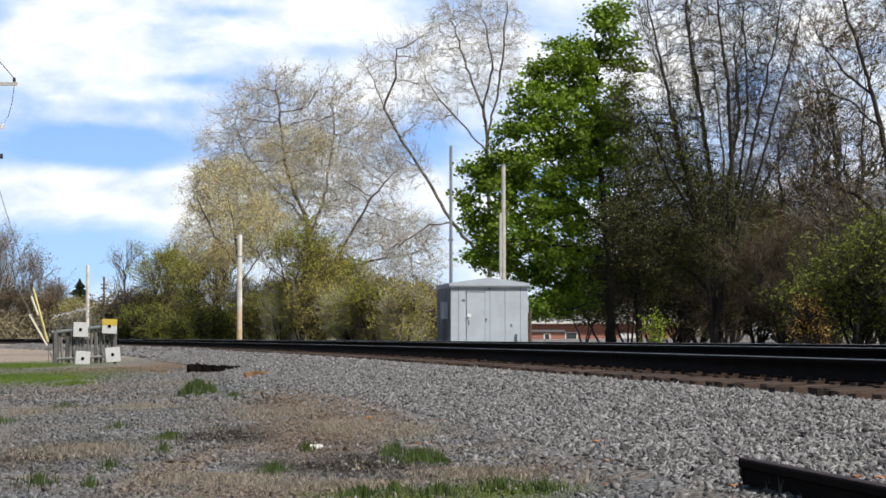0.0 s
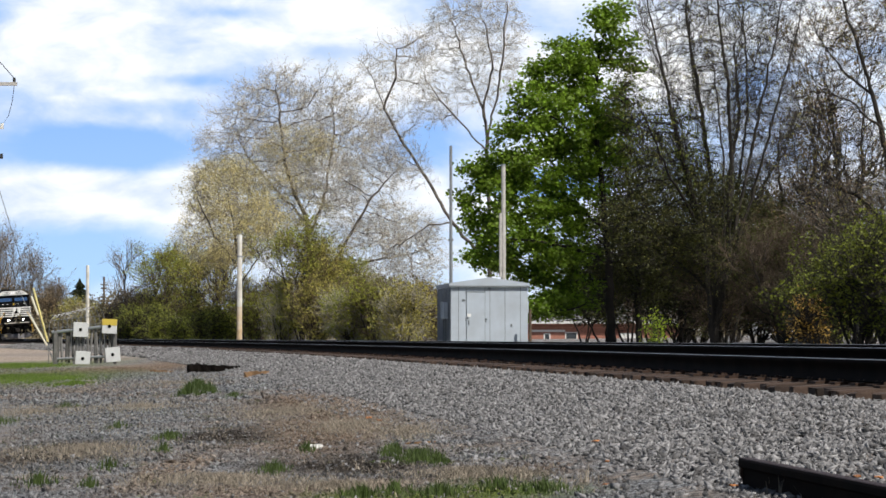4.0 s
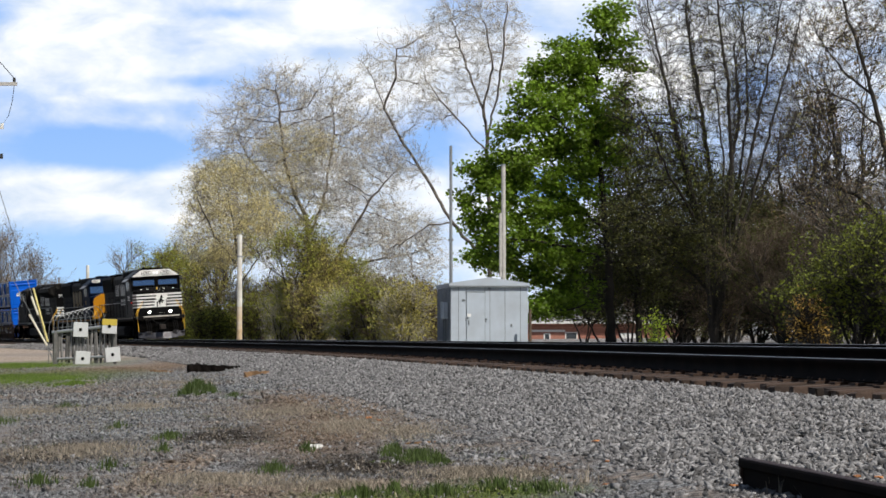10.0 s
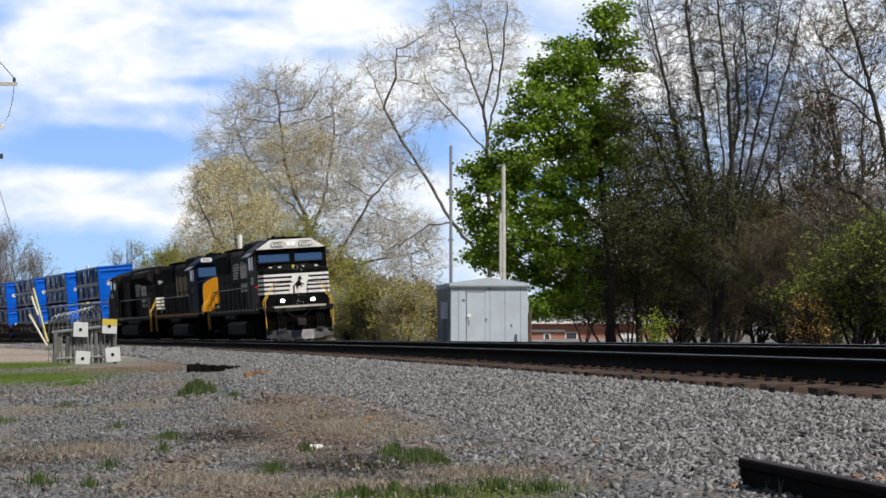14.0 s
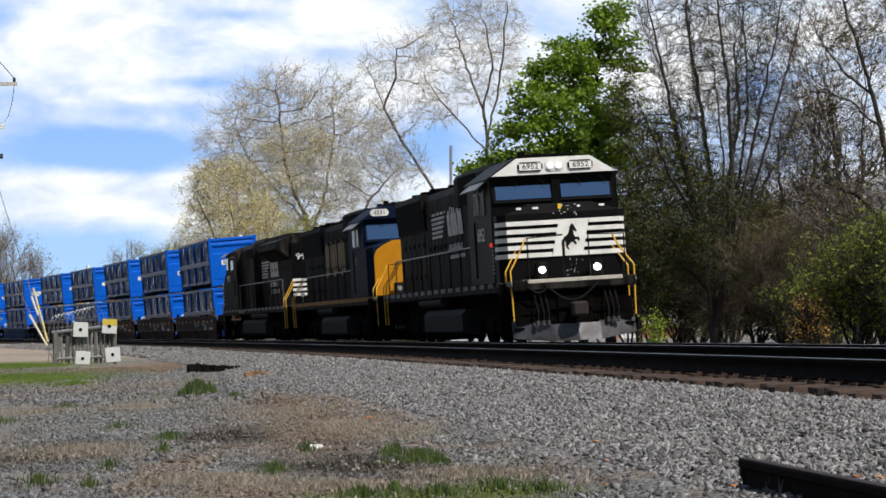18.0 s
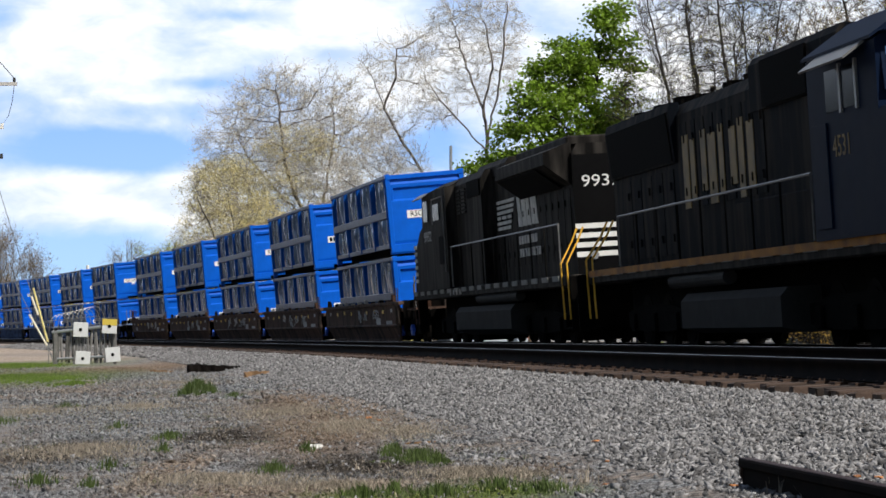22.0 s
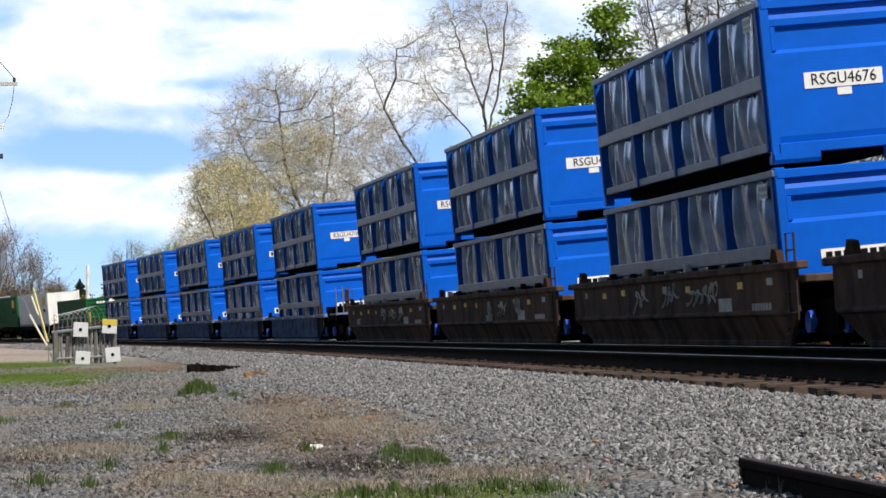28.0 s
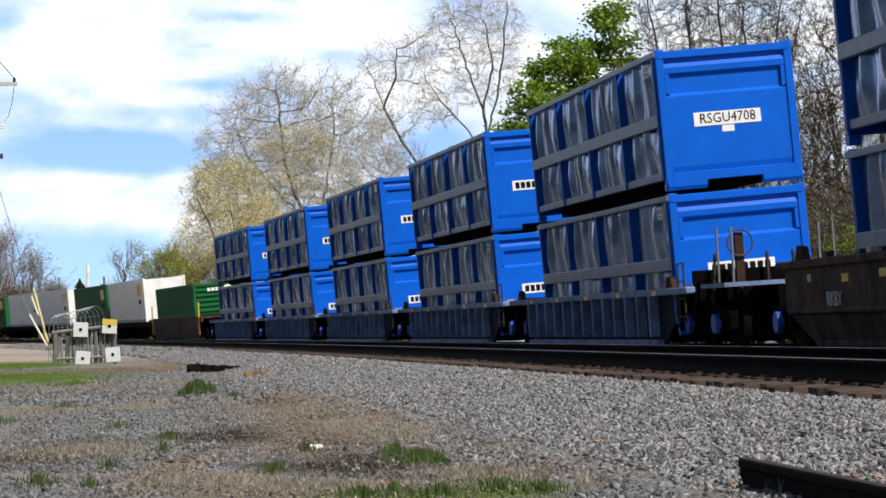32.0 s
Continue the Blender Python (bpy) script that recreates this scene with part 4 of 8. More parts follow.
limbed_tree("brown twiggy tree behind the thicket", 26, 120,
            [[(1392, 600), (1390, 480, 0), (1385, 380, 0), (1378, 280, 0), (1382, 210, 0)], [(1390, 480), (1430, 380, 1), (1450, 290, 1), (1455, 220, 1)], [(1389, 500), (1345, 440, -1), (1315, 390, -1)], [(1385, 380), (1350, 320, 1), (1335, 270, 1)]],
            [(1375, 300, 60, 85), (1440, 270, 55, 95), (1330, 400, 75, 75), (1420, 430, 75, 80), (1340, 500, 80, 50), (1262, 480, 70, 70), (1215, 530, 50, 30)],
            M_BARK_DARK, M_TWIG_BROWN, [(M_LEAF_BROWN, 17000, 0.085, 5, 0.18, 0.5, None), (M_LEAF_THICKET, 24000, 0.085, 5, 0.2, 0.5, [(1320, 450, 120, 110)])],
            aims=2600, step=0.38, kill=0.43, twigs=4, sprigs=2, twig_l=0.6, tip_r=0.010, power=2.0, twig_r=0.0055, trunk_r=0.2)
# unseen trees added past the edge of the view to shade the thicket
for i, (u, d, h) in enumerate(((1850, 97, 15.5), (1890, 91, 16.0), (1960, 98, 15.0), (2020, 94, 16.0))):
    put_tree(u, d, h, "dark bare tree of the trackside wood", 210 + i, M_BARK_DARK, M_TWIG_DARK, M_LEAF_THICKET, stems=4, tilt=(4, 18), trunk_r=0.16, limbs=10, subs=6, twigs=5, leaf_n=9000, leaf_size=0.15, spread=0.36, bare=0.12, clump=5, **FINE)
put_tree(1480, 118, 15.0, "brown twiggy tree with hanging dead leaves", 25, M_BARK_DARK, M_TWIG_DARK, M_LEAF_BROWN, stems=3, tilt=(4, 14), trunk_r=0.13, limbs=11, subs=7, twigs=5, leaf_n=6000, leaf_size=0.10, spread=0.36, bare=0.12, clump=4, **FINE)

# undergrowth: dark thicket with the wood's shade in its colours, olive and yellow-green bushes
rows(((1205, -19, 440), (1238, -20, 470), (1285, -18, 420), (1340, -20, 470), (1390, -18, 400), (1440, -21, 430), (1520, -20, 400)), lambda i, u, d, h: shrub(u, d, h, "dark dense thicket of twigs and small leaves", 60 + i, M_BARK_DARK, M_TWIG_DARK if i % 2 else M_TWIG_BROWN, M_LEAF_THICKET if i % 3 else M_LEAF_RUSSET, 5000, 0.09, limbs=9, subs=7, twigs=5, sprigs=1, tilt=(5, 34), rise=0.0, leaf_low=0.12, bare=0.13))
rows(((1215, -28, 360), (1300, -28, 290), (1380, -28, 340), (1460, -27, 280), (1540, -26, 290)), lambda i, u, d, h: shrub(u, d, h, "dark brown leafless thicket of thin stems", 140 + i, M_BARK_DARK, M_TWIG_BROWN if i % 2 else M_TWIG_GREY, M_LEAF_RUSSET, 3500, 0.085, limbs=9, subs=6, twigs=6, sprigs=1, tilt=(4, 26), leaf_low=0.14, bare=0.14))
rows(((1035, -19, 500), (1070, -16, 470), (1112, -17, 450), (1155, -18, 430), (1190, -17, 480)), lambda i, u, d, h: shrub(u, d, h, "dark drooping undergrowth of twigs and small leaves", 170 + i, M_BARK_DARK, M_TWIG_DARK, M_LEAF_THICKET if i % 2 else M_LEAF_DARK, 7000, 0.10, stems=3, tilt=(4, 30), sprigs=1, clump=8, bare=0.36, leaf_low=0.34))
rows(((1468, -13, 450), (1520, -12, 400), (1572, -12, 375), (1620, -12, 350)), lambda i, u, d, h: shrub(u, d, h, "yellow-green leafing bush at the wood's edge", 70 + i, M_BARK_DARK, M_TWIG_DARK, M_LEAF_OLIVE, 8000, 0.085, leaf_low=0.10, bare=0.1, clump=10, spread=0.36, tilt=(4, 24)))
# gold leaves stand in for a sunlit patch farther back
rows(((1436, -12, 522),), lambda i, u, d, h: shrub(u, d, h, "small gold-leaved bush standing for a sunlit patch beyond", 75, M_BARK_DARK, M_TWIG_DARK, M_LEAF_GOLD, 2600, 0.075, tilt=(3, 10), spread=0.15))
rows(((1163, -9, 550),), lambda i, u, d, h: shrub(u, d, h, "small bright lime green bush", 76, M_BARK_DARK, M_TWIG_DARK, M_LEAF_LIME, 1500, 0.06, spread=0.02, tilt=(1, 4), stems=3, limbs=6, subs=3, twigs=2, clump=3, leaf_low=0.25))
rows(((285, -9, 400), (318, -11, 385), (352, -9, 415), (392, -10, 395), (535, -9, 350), (565, -10, 385), (612, -12, 430)), lambda i, u, d, h: shrub(u, d, h, "olive budding bush in the hedgerow", 80 + i, M_BARK_DARK, M_TWIG_BROWN, M_HEDGE if i % 2 else M_LEAF_HEDGE_GREEN, 12000, 0.095, sprigs=0, tilt=(2, 13), spread=0.30, clump=8))
rows(((450, -9, 490), (500, -10, 470), (640, -9, 480), (690, -9, 485), (735, -10, 500), (780, -14, 510), (850, -14, 520)), lambda i, u, d, h: shrub(u, d, h, "twiggy brown bush with few leaves", 90 + i, M_BARK_DARK, M_TWIG_GREY if i % 3 == 0 else M_TWIG_BROWN, M_HEDGE if i % 3 else M_LEAF_BROWN, 4500, 0.09, sprigs=0, tilt=(3, 20), clump=6))
rows(((500, -8, 500), (560, -7, 490), (618, -7, 505), (665, -8, 490), (715, -7, 510), (452, -7, 520)), lambda i, u, d, h: shrub(u, d, h, "yellow-green leafing hedgerow bush", 160 + i, M_BARK_DARK, M_TWIG_BROWN if i % 2 else M_TWIG_MID, M_HEDGE if i % 3 == 1 else M_LEAF_HEDGE_GREEN, 6000, 0.09, clump=7, sprigs=0, tilt=(3, 18), limbs=8, subs=5))
rows(((258, -7, 540), (330, -6, 570), (375, -6, 552), (405, -6, 560), (290, -6, 565), (235, -8, 560)), lambda i, u, d, h: shrub(u, d, h, "low green bush behind the rails", 100 + i, M_BARK_DARK, M_TWIG_DARK, M_LEAF_SHRUB if i % 2 == 0 else M_LEAF_OLIVE, 5000, 0.11))

# far left: woods, a slim bare tree, distant bushes
rows(((-40, -14, 350), (10, -16, 385), (55, -14, 428), (92, -16, 490)), lambda i, u, d, h: put_tree(u, d, h, "distant dark bare tree", 110 + i, M_BARK_DARK, M_TWIG_GREY, M_LEAF_BROWN, stems=3, trunk_r=0.16, limbs=11, subs=6, twigs=6, sprigs=1, leaf_n=2500, leaf_size=0.14, spread=0.40, bare=0.1, twig_r=0.009))
for i, (u, top) in enumerate(((-20, 510), (25, 515), (70, 525), (100, 545))):
    d = behind(u, -9)
    shrub(u, d, (598 - top) / 4521 * d + 0.6, "reddish brown leafless brush", 120 + i, M_BARK_DARK, M_TWIG_DARK, M_LEAF_BROWN, 4000, 0.15, sprigs=1)
rows(((226, -14, 345),), lambda i, u, d, h: put_tree(u, d, h, "slim young bare tree", 130, M_BARK_DARK, M_TWIG_GREY, None, trunk_r=0.14, limbs=26, subs=5, twigs=4, spread=0.24, bare=0.15, twig_r=0.012))
for i, (u, d, h) in enumerate(((128, 262, 4.0), (172, 268, 3.4))):
    shrub(u, d, h, "distant olive leafing bush", 131 + i, M_BARK_DARK, M_TWIG_PALE, M_BUD_OLIVE, 7000, 0.16)
for i, (u, d, h) in enumerate(((243, 225, 4.1), (215, 228, 3.3), (262, 222, 3.6))):
    shrub(u, d, h, "dark leafless bush in the distance", 135 + i, M_BARK_DARK, M_TWIG_DARK, M_LEAF_RUSSET, 4000, 0.10, sprigs=1)


def fir(u, depth, height, seed):
    rng = np.random.default_rng(seed)
    x = at_px(u, depth)
    root = empty("fir_tree", pose(x, depth, float(ground_z(x, depth)) - 0.1), "distant dark green fir", "tree")
    part("trunk", rod((0, 0, 0), (0, 0, height), 0.16, 8, 0.02), M_BARK_DARK, root)
    n = 7000
    t = rng.random(n) ** 0.7
    a = rng.random(n) * 6.283
    r = (1 - t) * height * 0.8 * (0.3 + 0.7 * np.abs(np.sin(t * 26))) * np.sqrt(rng.random(n))
    v, f = leaves(np.stack([r * np.cos(a), r * np.sin(a), height * (0.12 + 0.88 * t) - 0.25 * r], -1), 0.2, rng, 0.5)
    npart("foliage", v, f, M_LEAF_DARK, root)


fir(141, 300, 7.3, 3)


M_FAR_WOOD = mat("far_wood", (0.23, 0.19, 0.11), 0.8, vary=0.3, scale=0.08, island=0.4, trans=0.3)


def far_woods():
    """A low distant belt of bare and leafing woodland."""
    rng = np.random.default_rng(77)
    n = 90000
    a = np.radians(rng.uniform(-24, 24, n))
    d = rng.uniform(235, 330, n)
    top = 3.0 + 0.9 * np.sin(a * 40) + 0.7 * np.sin(a * 97 + 1) + rng.random(n) * 1.0
    x, y = d * np.sin(a), d * np.cos(a)
    z = ground_z(x, y) + top * rng.random(n) ** 0.8
    v, f = leaves(np.stack([x, y, z], -1), 0.3, rng, 0.8)
    tagged(npart("far_woods", v, f, M_FAR_WOOD), "distant brown spring woodland along the horizon", "woods", kind="stuff")


far_woods()


def side_woods():
    """A dark wood added beyond the edge of the view to darken reflections in the train."""
    rng = np.random.default_rng(78)
    n = 42000
    a = np.radians(rng.uniform(-100, -12.5, n))
    d = rng.uniform(165, 215, n) - 75 * np.clip((-np.degrees(a) - 18) / 60, 0, 1)
    top = 12.0 + 2.2 * np.sin(a * 30) + 1.6 * np.sin(a * 71 + 1)
    x, y = d * np.sin(a), d * np.cos(a)
    keep = lat_of(x, y) > 9
    z = ground_z(x, y) + top * rng.random(n) ** 0.9
    v, f = leaves(np.stack([x, y, z], -1)[keep], 1.1, rng, 0.8)
    tagged(npart("side_woods", v, f, M_LEAF_DARK), "unseen dark woodland added to darken reflections in the train", "woods", kind="stuff")


side_woods()


# ---------- signal hut behind the tracks ----------
M_HUT = mat("hut_paint_grey", (0.46, 0.52, 0.585), 0.55, vary=0.08, scale=2, dirt=(0.38, 0.41, 0.44), dirt_scale=1.4, dirt_amount=0.5)
# hut grey again, darkened for the wall turned away from the sun
M_HUT_SHADED = mat("hut_grey_shaded", (0.30, 0.33, 0.36), 0.6, vary=0.1, scale=2, dirt=(0.2, 0.21, 0.22), dirt_scale=1.2)
M_SEAM = mat("panel_seam", (0.16, 0.18, 0.19), 0.7, vary=0.1)
M_METAL = mat("galvanised", (0.42, 0.44, 0.46), 0.4, metal=0.7, vary=0.15, scale=6)
M_POLE_WHITE = mat("pole_white", (0.82, 0.80, 0.74), 0.7, vary=0.15, scale=3, dirt=(0.42, 0.36, 0.28), dirt_scale=1.0, dirt_amount=0.6)
M_POLE_STAIN = mat("pole_stained", (0.60, 0.44, 0.27), 0.75, vary=0.2, scale=3, dirt=(0.74, 0.70, 0.62), dirt_scale=1.6, dirt_amount=0.7)
M_POLE_WOOD = mat("pole_wood", (0.50, 0.48, 0.45), 0.85, vary=0.25, scale=5, bump=0.3, bump_scale=20)
M_POLE_DARK = mat("pole_creosote", (0.11, 0.075, 0.05), 0.85, vary=0.25, scale=5)
M_BRICK = mat("brick_red", (0.40, 0.18, 0.13), 0.85, vary=0.2, scale=3, each=0.2)
M_TRIM = mat("trim_white", (0.78, 0.77, 0.74), 0.6, vary=0.06)
M_ROOF = mat("roof_shingle_grey", (0.24, 0.235, 0.23), 0.9, vary=0.2, scale=4)
M_PANE = mat("window_pane", (0.05, 0.06, 0.07), 0.08, vary=0.05, spec=1.0)
M_WIRE = mat("cable_black", (0.03, 0.03, 0.03), 0.6, vary=0.1)
M_GUY = mat("guy_wire_steel", (0.28, 0.29, 0.30), 0.5, metal=0.6, vary=0.1)
M_GUARD_YELLOW = mat("guard_yellow", (0.74, 0.64, 0.26), 0.6, vary=0.1)
M_GUARD_CREAM = mat("guard_cream", (0.80, 0.76, 0.62), 0.6, vary=0.1)
M_POST_GREY = mat("post_weathered", (0.15, 0.145, 0.14), 0.8, vary=0.35, scale=9, each=0.4)
M_PLATE_WHITE = mat("plate_white", (0.72, 0.73, 0.74), 0.6, vary=0.08, scale=6, dirt=(0.5, 0.5, 0.5), dirt_scale=5)
M_PLATE_YELLOW = mat("plate_yellow", (0.66, 0.50, 0.08), 0.6, vary=0.12)
M_OLD_WOOD = mat("old_tie_wood", (0.010, 0.008, 0.007), 0.95, spec=0.05, vary=0.4, scale=12, bump=0.6, bump_scale=30)
M_RUST_CHIP = mat("rust_brown_timber", (0.24, 0.14, 0.07), 0.9, vary=0.3, scale=14)
M_DEAD_LEAF = mat("dead_leaf", (0.42, 0.17, 0.06), 0.7, vary=0.25, scale=20, each=0.3)
M_GRASS = mat("grass_green", (0.078, 0.118, 0.026), 0.6, vary=0.25, scale=2, island=0.35, trans=0.3)
M_LAWN = mat("lawn_green", (0.15, 0.23, 0.035), 0.6, vary=0.3, scale=0.7, island=0.35, trans=0.3)
M_RAIL_OLD = mat("rail_rust_top", (0.045, 0.032, 0.033), 0.7, vary=0.3, scale=9, spec=0.15)
M_STRAW = mat("grass_dry", (0.35, 0.30, 0.235), 0.75, vary=0.25, scale=2, island=0.35, trans=0.25)
M_CAR_WHITE = mat("car_paint_white", (0.74, 0.75, 0.76), 0.25, vary=0.03)
M_CAR_DARK = mat("car_paint_dark", (0.02, 0.022, 0.026), 0.25, vary=0.05)


def hut():
    d = 92.0
    x = at_px(866, d)
    base = float(ground_z(x, d))
    # the door wall faces along the line
    root = empty("signal_hut", pose(x, d, base, 0, 0, 7.0), "pale grey metal signal hut with a low gabled roof", "hut")
    hw, L, H = 1.40, 3.9, 2.68 - base
    part("body", box(-hw, hw, 0, L, 0.0, H, 0.01), M_HUT, root)
    part("side_cladding", box(-hw - 0.02, -hw, 0.05, L - 0.05, 0.05, H - 0.05), M_HUT_SHADED, root)
    for k in range(9):
        part("side_rib", box(-hw - 0.045, -hw - 0.02, 0.15 + 0.42 * k, 0.22 + 0.42 * k, 0.05, H - 0.05), M_HUT_SHADED, root)
    part("roof", prism([(-hw - 0.06, H), (hw + 0.06, H), (hw + 0.06, H + 0.13), (0, H + 0.34), (-hw - 0.06, H + 0.13)], -0.08, L + 0.06), M_HUT, root)
    part("roof_edge", box(-hw - 0.07, hw + 0.07, -0.095, -0.075, H - 0.02, H + 0.04), M_SEAM, root)
    for xx in (-1.12, -0.84, -0.16, 0.02, 0.57, 1.13):
        part("panel_seam", box(xx - 0.008, xx + 0.008, -0.006, 0.0, 0.05, H - 0.02), M_SEAM, root)
    door = part("door", box(-0.83, -0.17, -0.035, 0.0, 0.02, H - 0.20, 0.008), M_HUT, root)
    part("door_head", box(-0.86, -0.14, -0.04, -0.005, H - 0.20, H - 0.17), M_SEAM, door)
    part("notice", box(-0.81, -0.67, -0.042, -0.034, H - 1.08, H - 0.97), M_SIGN, door)
    part("handle", box(-0.77, -0.73, -0.07, -0.035, H - 1.38, H - 1.20, 0.01), M_SEAM, door)
    part("latch", box(-0.86, -0.74, -0.06, -0.035, H - 1.14, H - 1.10), M_SEAM, door)
    part("hinge_plate", box(-0.14, -0.09, -0.04, 0, H - 1.20, H - 1.14), M_SEAM, root)
    part("lock", box(0.78, 0.83, -0.03, 0, H - 1.42, H - 1.34), M_SEAM, root)
    part("number_plate", box(-0.99, -0.88, -0.02, 0, H - 0.52, H - 0.45), M_SEAM, root)
    part("vent", box(-0.06, 0.06, -0.02, 0, H - 0.08, H - 0.03), M_SEAM, root)
    for y, w in ((0.35, 0.35), (0.95, 0.28)):
        part("meter_box", box(-hw - 0.22, -hw - 0.045, y, y + w, H - 1.15, H - 0.55, 0.01), M_HUT, root)
        part("conduit", rod((-hw - 0.12, y + 0.12, 0.0), (-hw - 0.12, y + 0.12, H - 1.15), 0.03, 8), M_SEAM, root)
    part("side_flap", box(hw, hw + 0.06, 0.2, 0.5, H - 0.95, H - 0.5, 0.01), M_HUT, root)


hut()


# ---------- poles ----------
def pole(u, depth, top, r, material, label, r_top=None):
    x = at_px(u, depth)
    z = float(ground_z(x, depth)) - 0.05
    h = (598 - top) / 4521 * depth + EYE_Z
    root = empty("pole", pose(x, depth, z), label, "pole")
    bm = rod((0, 0, 0), (0, 0, h - z), r, 14, r_top or r * 0.85)
    part("shaft", bm, material, root)
    return root, h - z


stub, sh = pole(424, behind(424, -3.0), 416, 0.165, M_POLE_WHITE, "weathered white pole stub with a rust-stained foot")
part("stained_foot", rod((0, 0, 0.02), (0, 0, sh * 0.36), 0.168, 14, 0.160), M_POLE_STAIN, stub)
part("pole_band", rod((0, 0, sh * 0.80), (0, 0, sh * 0.815), 0.160, 14), M_METAL, stub)
pole(938, 91.5, 548, 0.06, M_POLE_DARK, "short dark timber post beside the hut")
pole(155, behind(155, -3.2), 470, 0.16, M_POLE_WHITE, "thin white pole in the distance")
mast, mh = pole(798, 97.0, 258, 0.07, M_METAL, "slim galvanised antenna mast behind the hut", 0.055)
part("mast_clamp", rod((0, 0, mh * 0.55), (0, 0, mh * 0.56), 0.10, 12), M_METAL, mast)
wp, wh = pole(891, 98.0, 292, 0.105, M_POLE_WOOD, "bare grey wooden pole behind the hut", 0.085)
part("pole_conduit", rod((-0.12, -0.05, wh * 0.42), (-0.12, -0.05, wh * 0.75), 0.05, 8), M_POLE_WOOD, wp)
part("pole_cap", rod((0, 0, wh - 0.02), (0, 0, wh + 0.03), 0.09, 12), M_METAL, wp)
dp, dh = pole(184, 310, 490, 0.15, M_POLE_DARK, "distant wooden power pole with crossarms", 0.12)
for k, w in ((1.0, 0.42), (1.45, 0.36)):
    part("crossarm", box(-w, w, -0.08, 0.08, dh - k - 0.06, dh - k + 0.06), M_POLE_DARK, dp)
    for s in (-0.8, 0.8):
        part("insulator", rod((s * w, 0, dh - k + 0.06), (s * w, 0, dh - k + 0.2), 0.05, 8), M_METAL, dp)


def power_pole():
    """The near power pole stands outside the view; its crossarm, drop wire and guys are seen."""
    d = 96.0
    x = at_px(-62, d)
    root = empty("power_pole", pose(x, d, 0.0), "tall wooden power pole with crossarms and guys", "power pole")
    k = d / 4521
    zt = lambda y: (598 - y) * k + EYE_Z
    xr = lambda u: at_px(u, d) - x
    part("shaft", rod((0, 0, -0.1), (0, 0, zt(60)), 0.17, 12, 0.12), M_POLE_DARK, root)
    part("crossarm", box(xr(-150), xr(28), -0.07, 0.07, zt(151), zt(145)), M_POLE_WOOD, root)
    part("crossarm", box(xr(-140), xr(4), -0.07, 0.07, zt(228), zt(224)), M_POLE_WHITE, root)
    part("insulator", rod((xr(23), 0, zt(146)), (xr(23), 0, zt(137)), 0.055, 10), M_WIRE, root)
    part("insulator", rod((xr(2), 0, zt(224)), (xr(2), 0, zt(218)), 0.06, 10), M_POLE_WHITE, root)
    part("insulator", rod((xr(1), 0, zt(281)), (xr(1), 0, zt(272)), 0.06, 10), M_WIRE, root)
    part("line_wire", bent([(xr(-60), 0, zt(60)), (xr(-20), 0, zt(92)), (xr(2), 0, zt(114)), (xr(23), 0, zt(138))], 0.016, 5), M_WIRE, root)
    part("drop_wire", bent([(xr(23), 0, zt(150)), (xr(20), 0, zt(178)), (xr(13), 0, zt(205)), (xr(3), 0, zt(220))], 0.013, 5), M_WIRE, root)
    # two guys with coloured guards down to the ground
    for (u0, y0), (ua, ya), (ub, yb), (u1, y1), mt in (((-30, 250), (59, 510), (85, 605), (94, 640), M_GUARD_YELLOW), ((-62, 330), (52, 557), (84, 612), (96, 636), M_GUARD_CREAM)):
        part("guy_wire", rod((xr(u0), 0, zt(y0)), (xr(u1), 0, zt(y1)), 0.014, 5), M_GUY, root)
        part("guy_guard", rod((xr(ua), -0.02, zt(ya)), (xr(ub), -0.02, zt(yb)), 0.036, 8), mt, root)
    part("guy_guard", rod((xr(56), -0.05, zt(525)), (xr(68), -0.05, zt(558)), 0.04, 8), M_GUARD_CREAM, root)


power_pole()


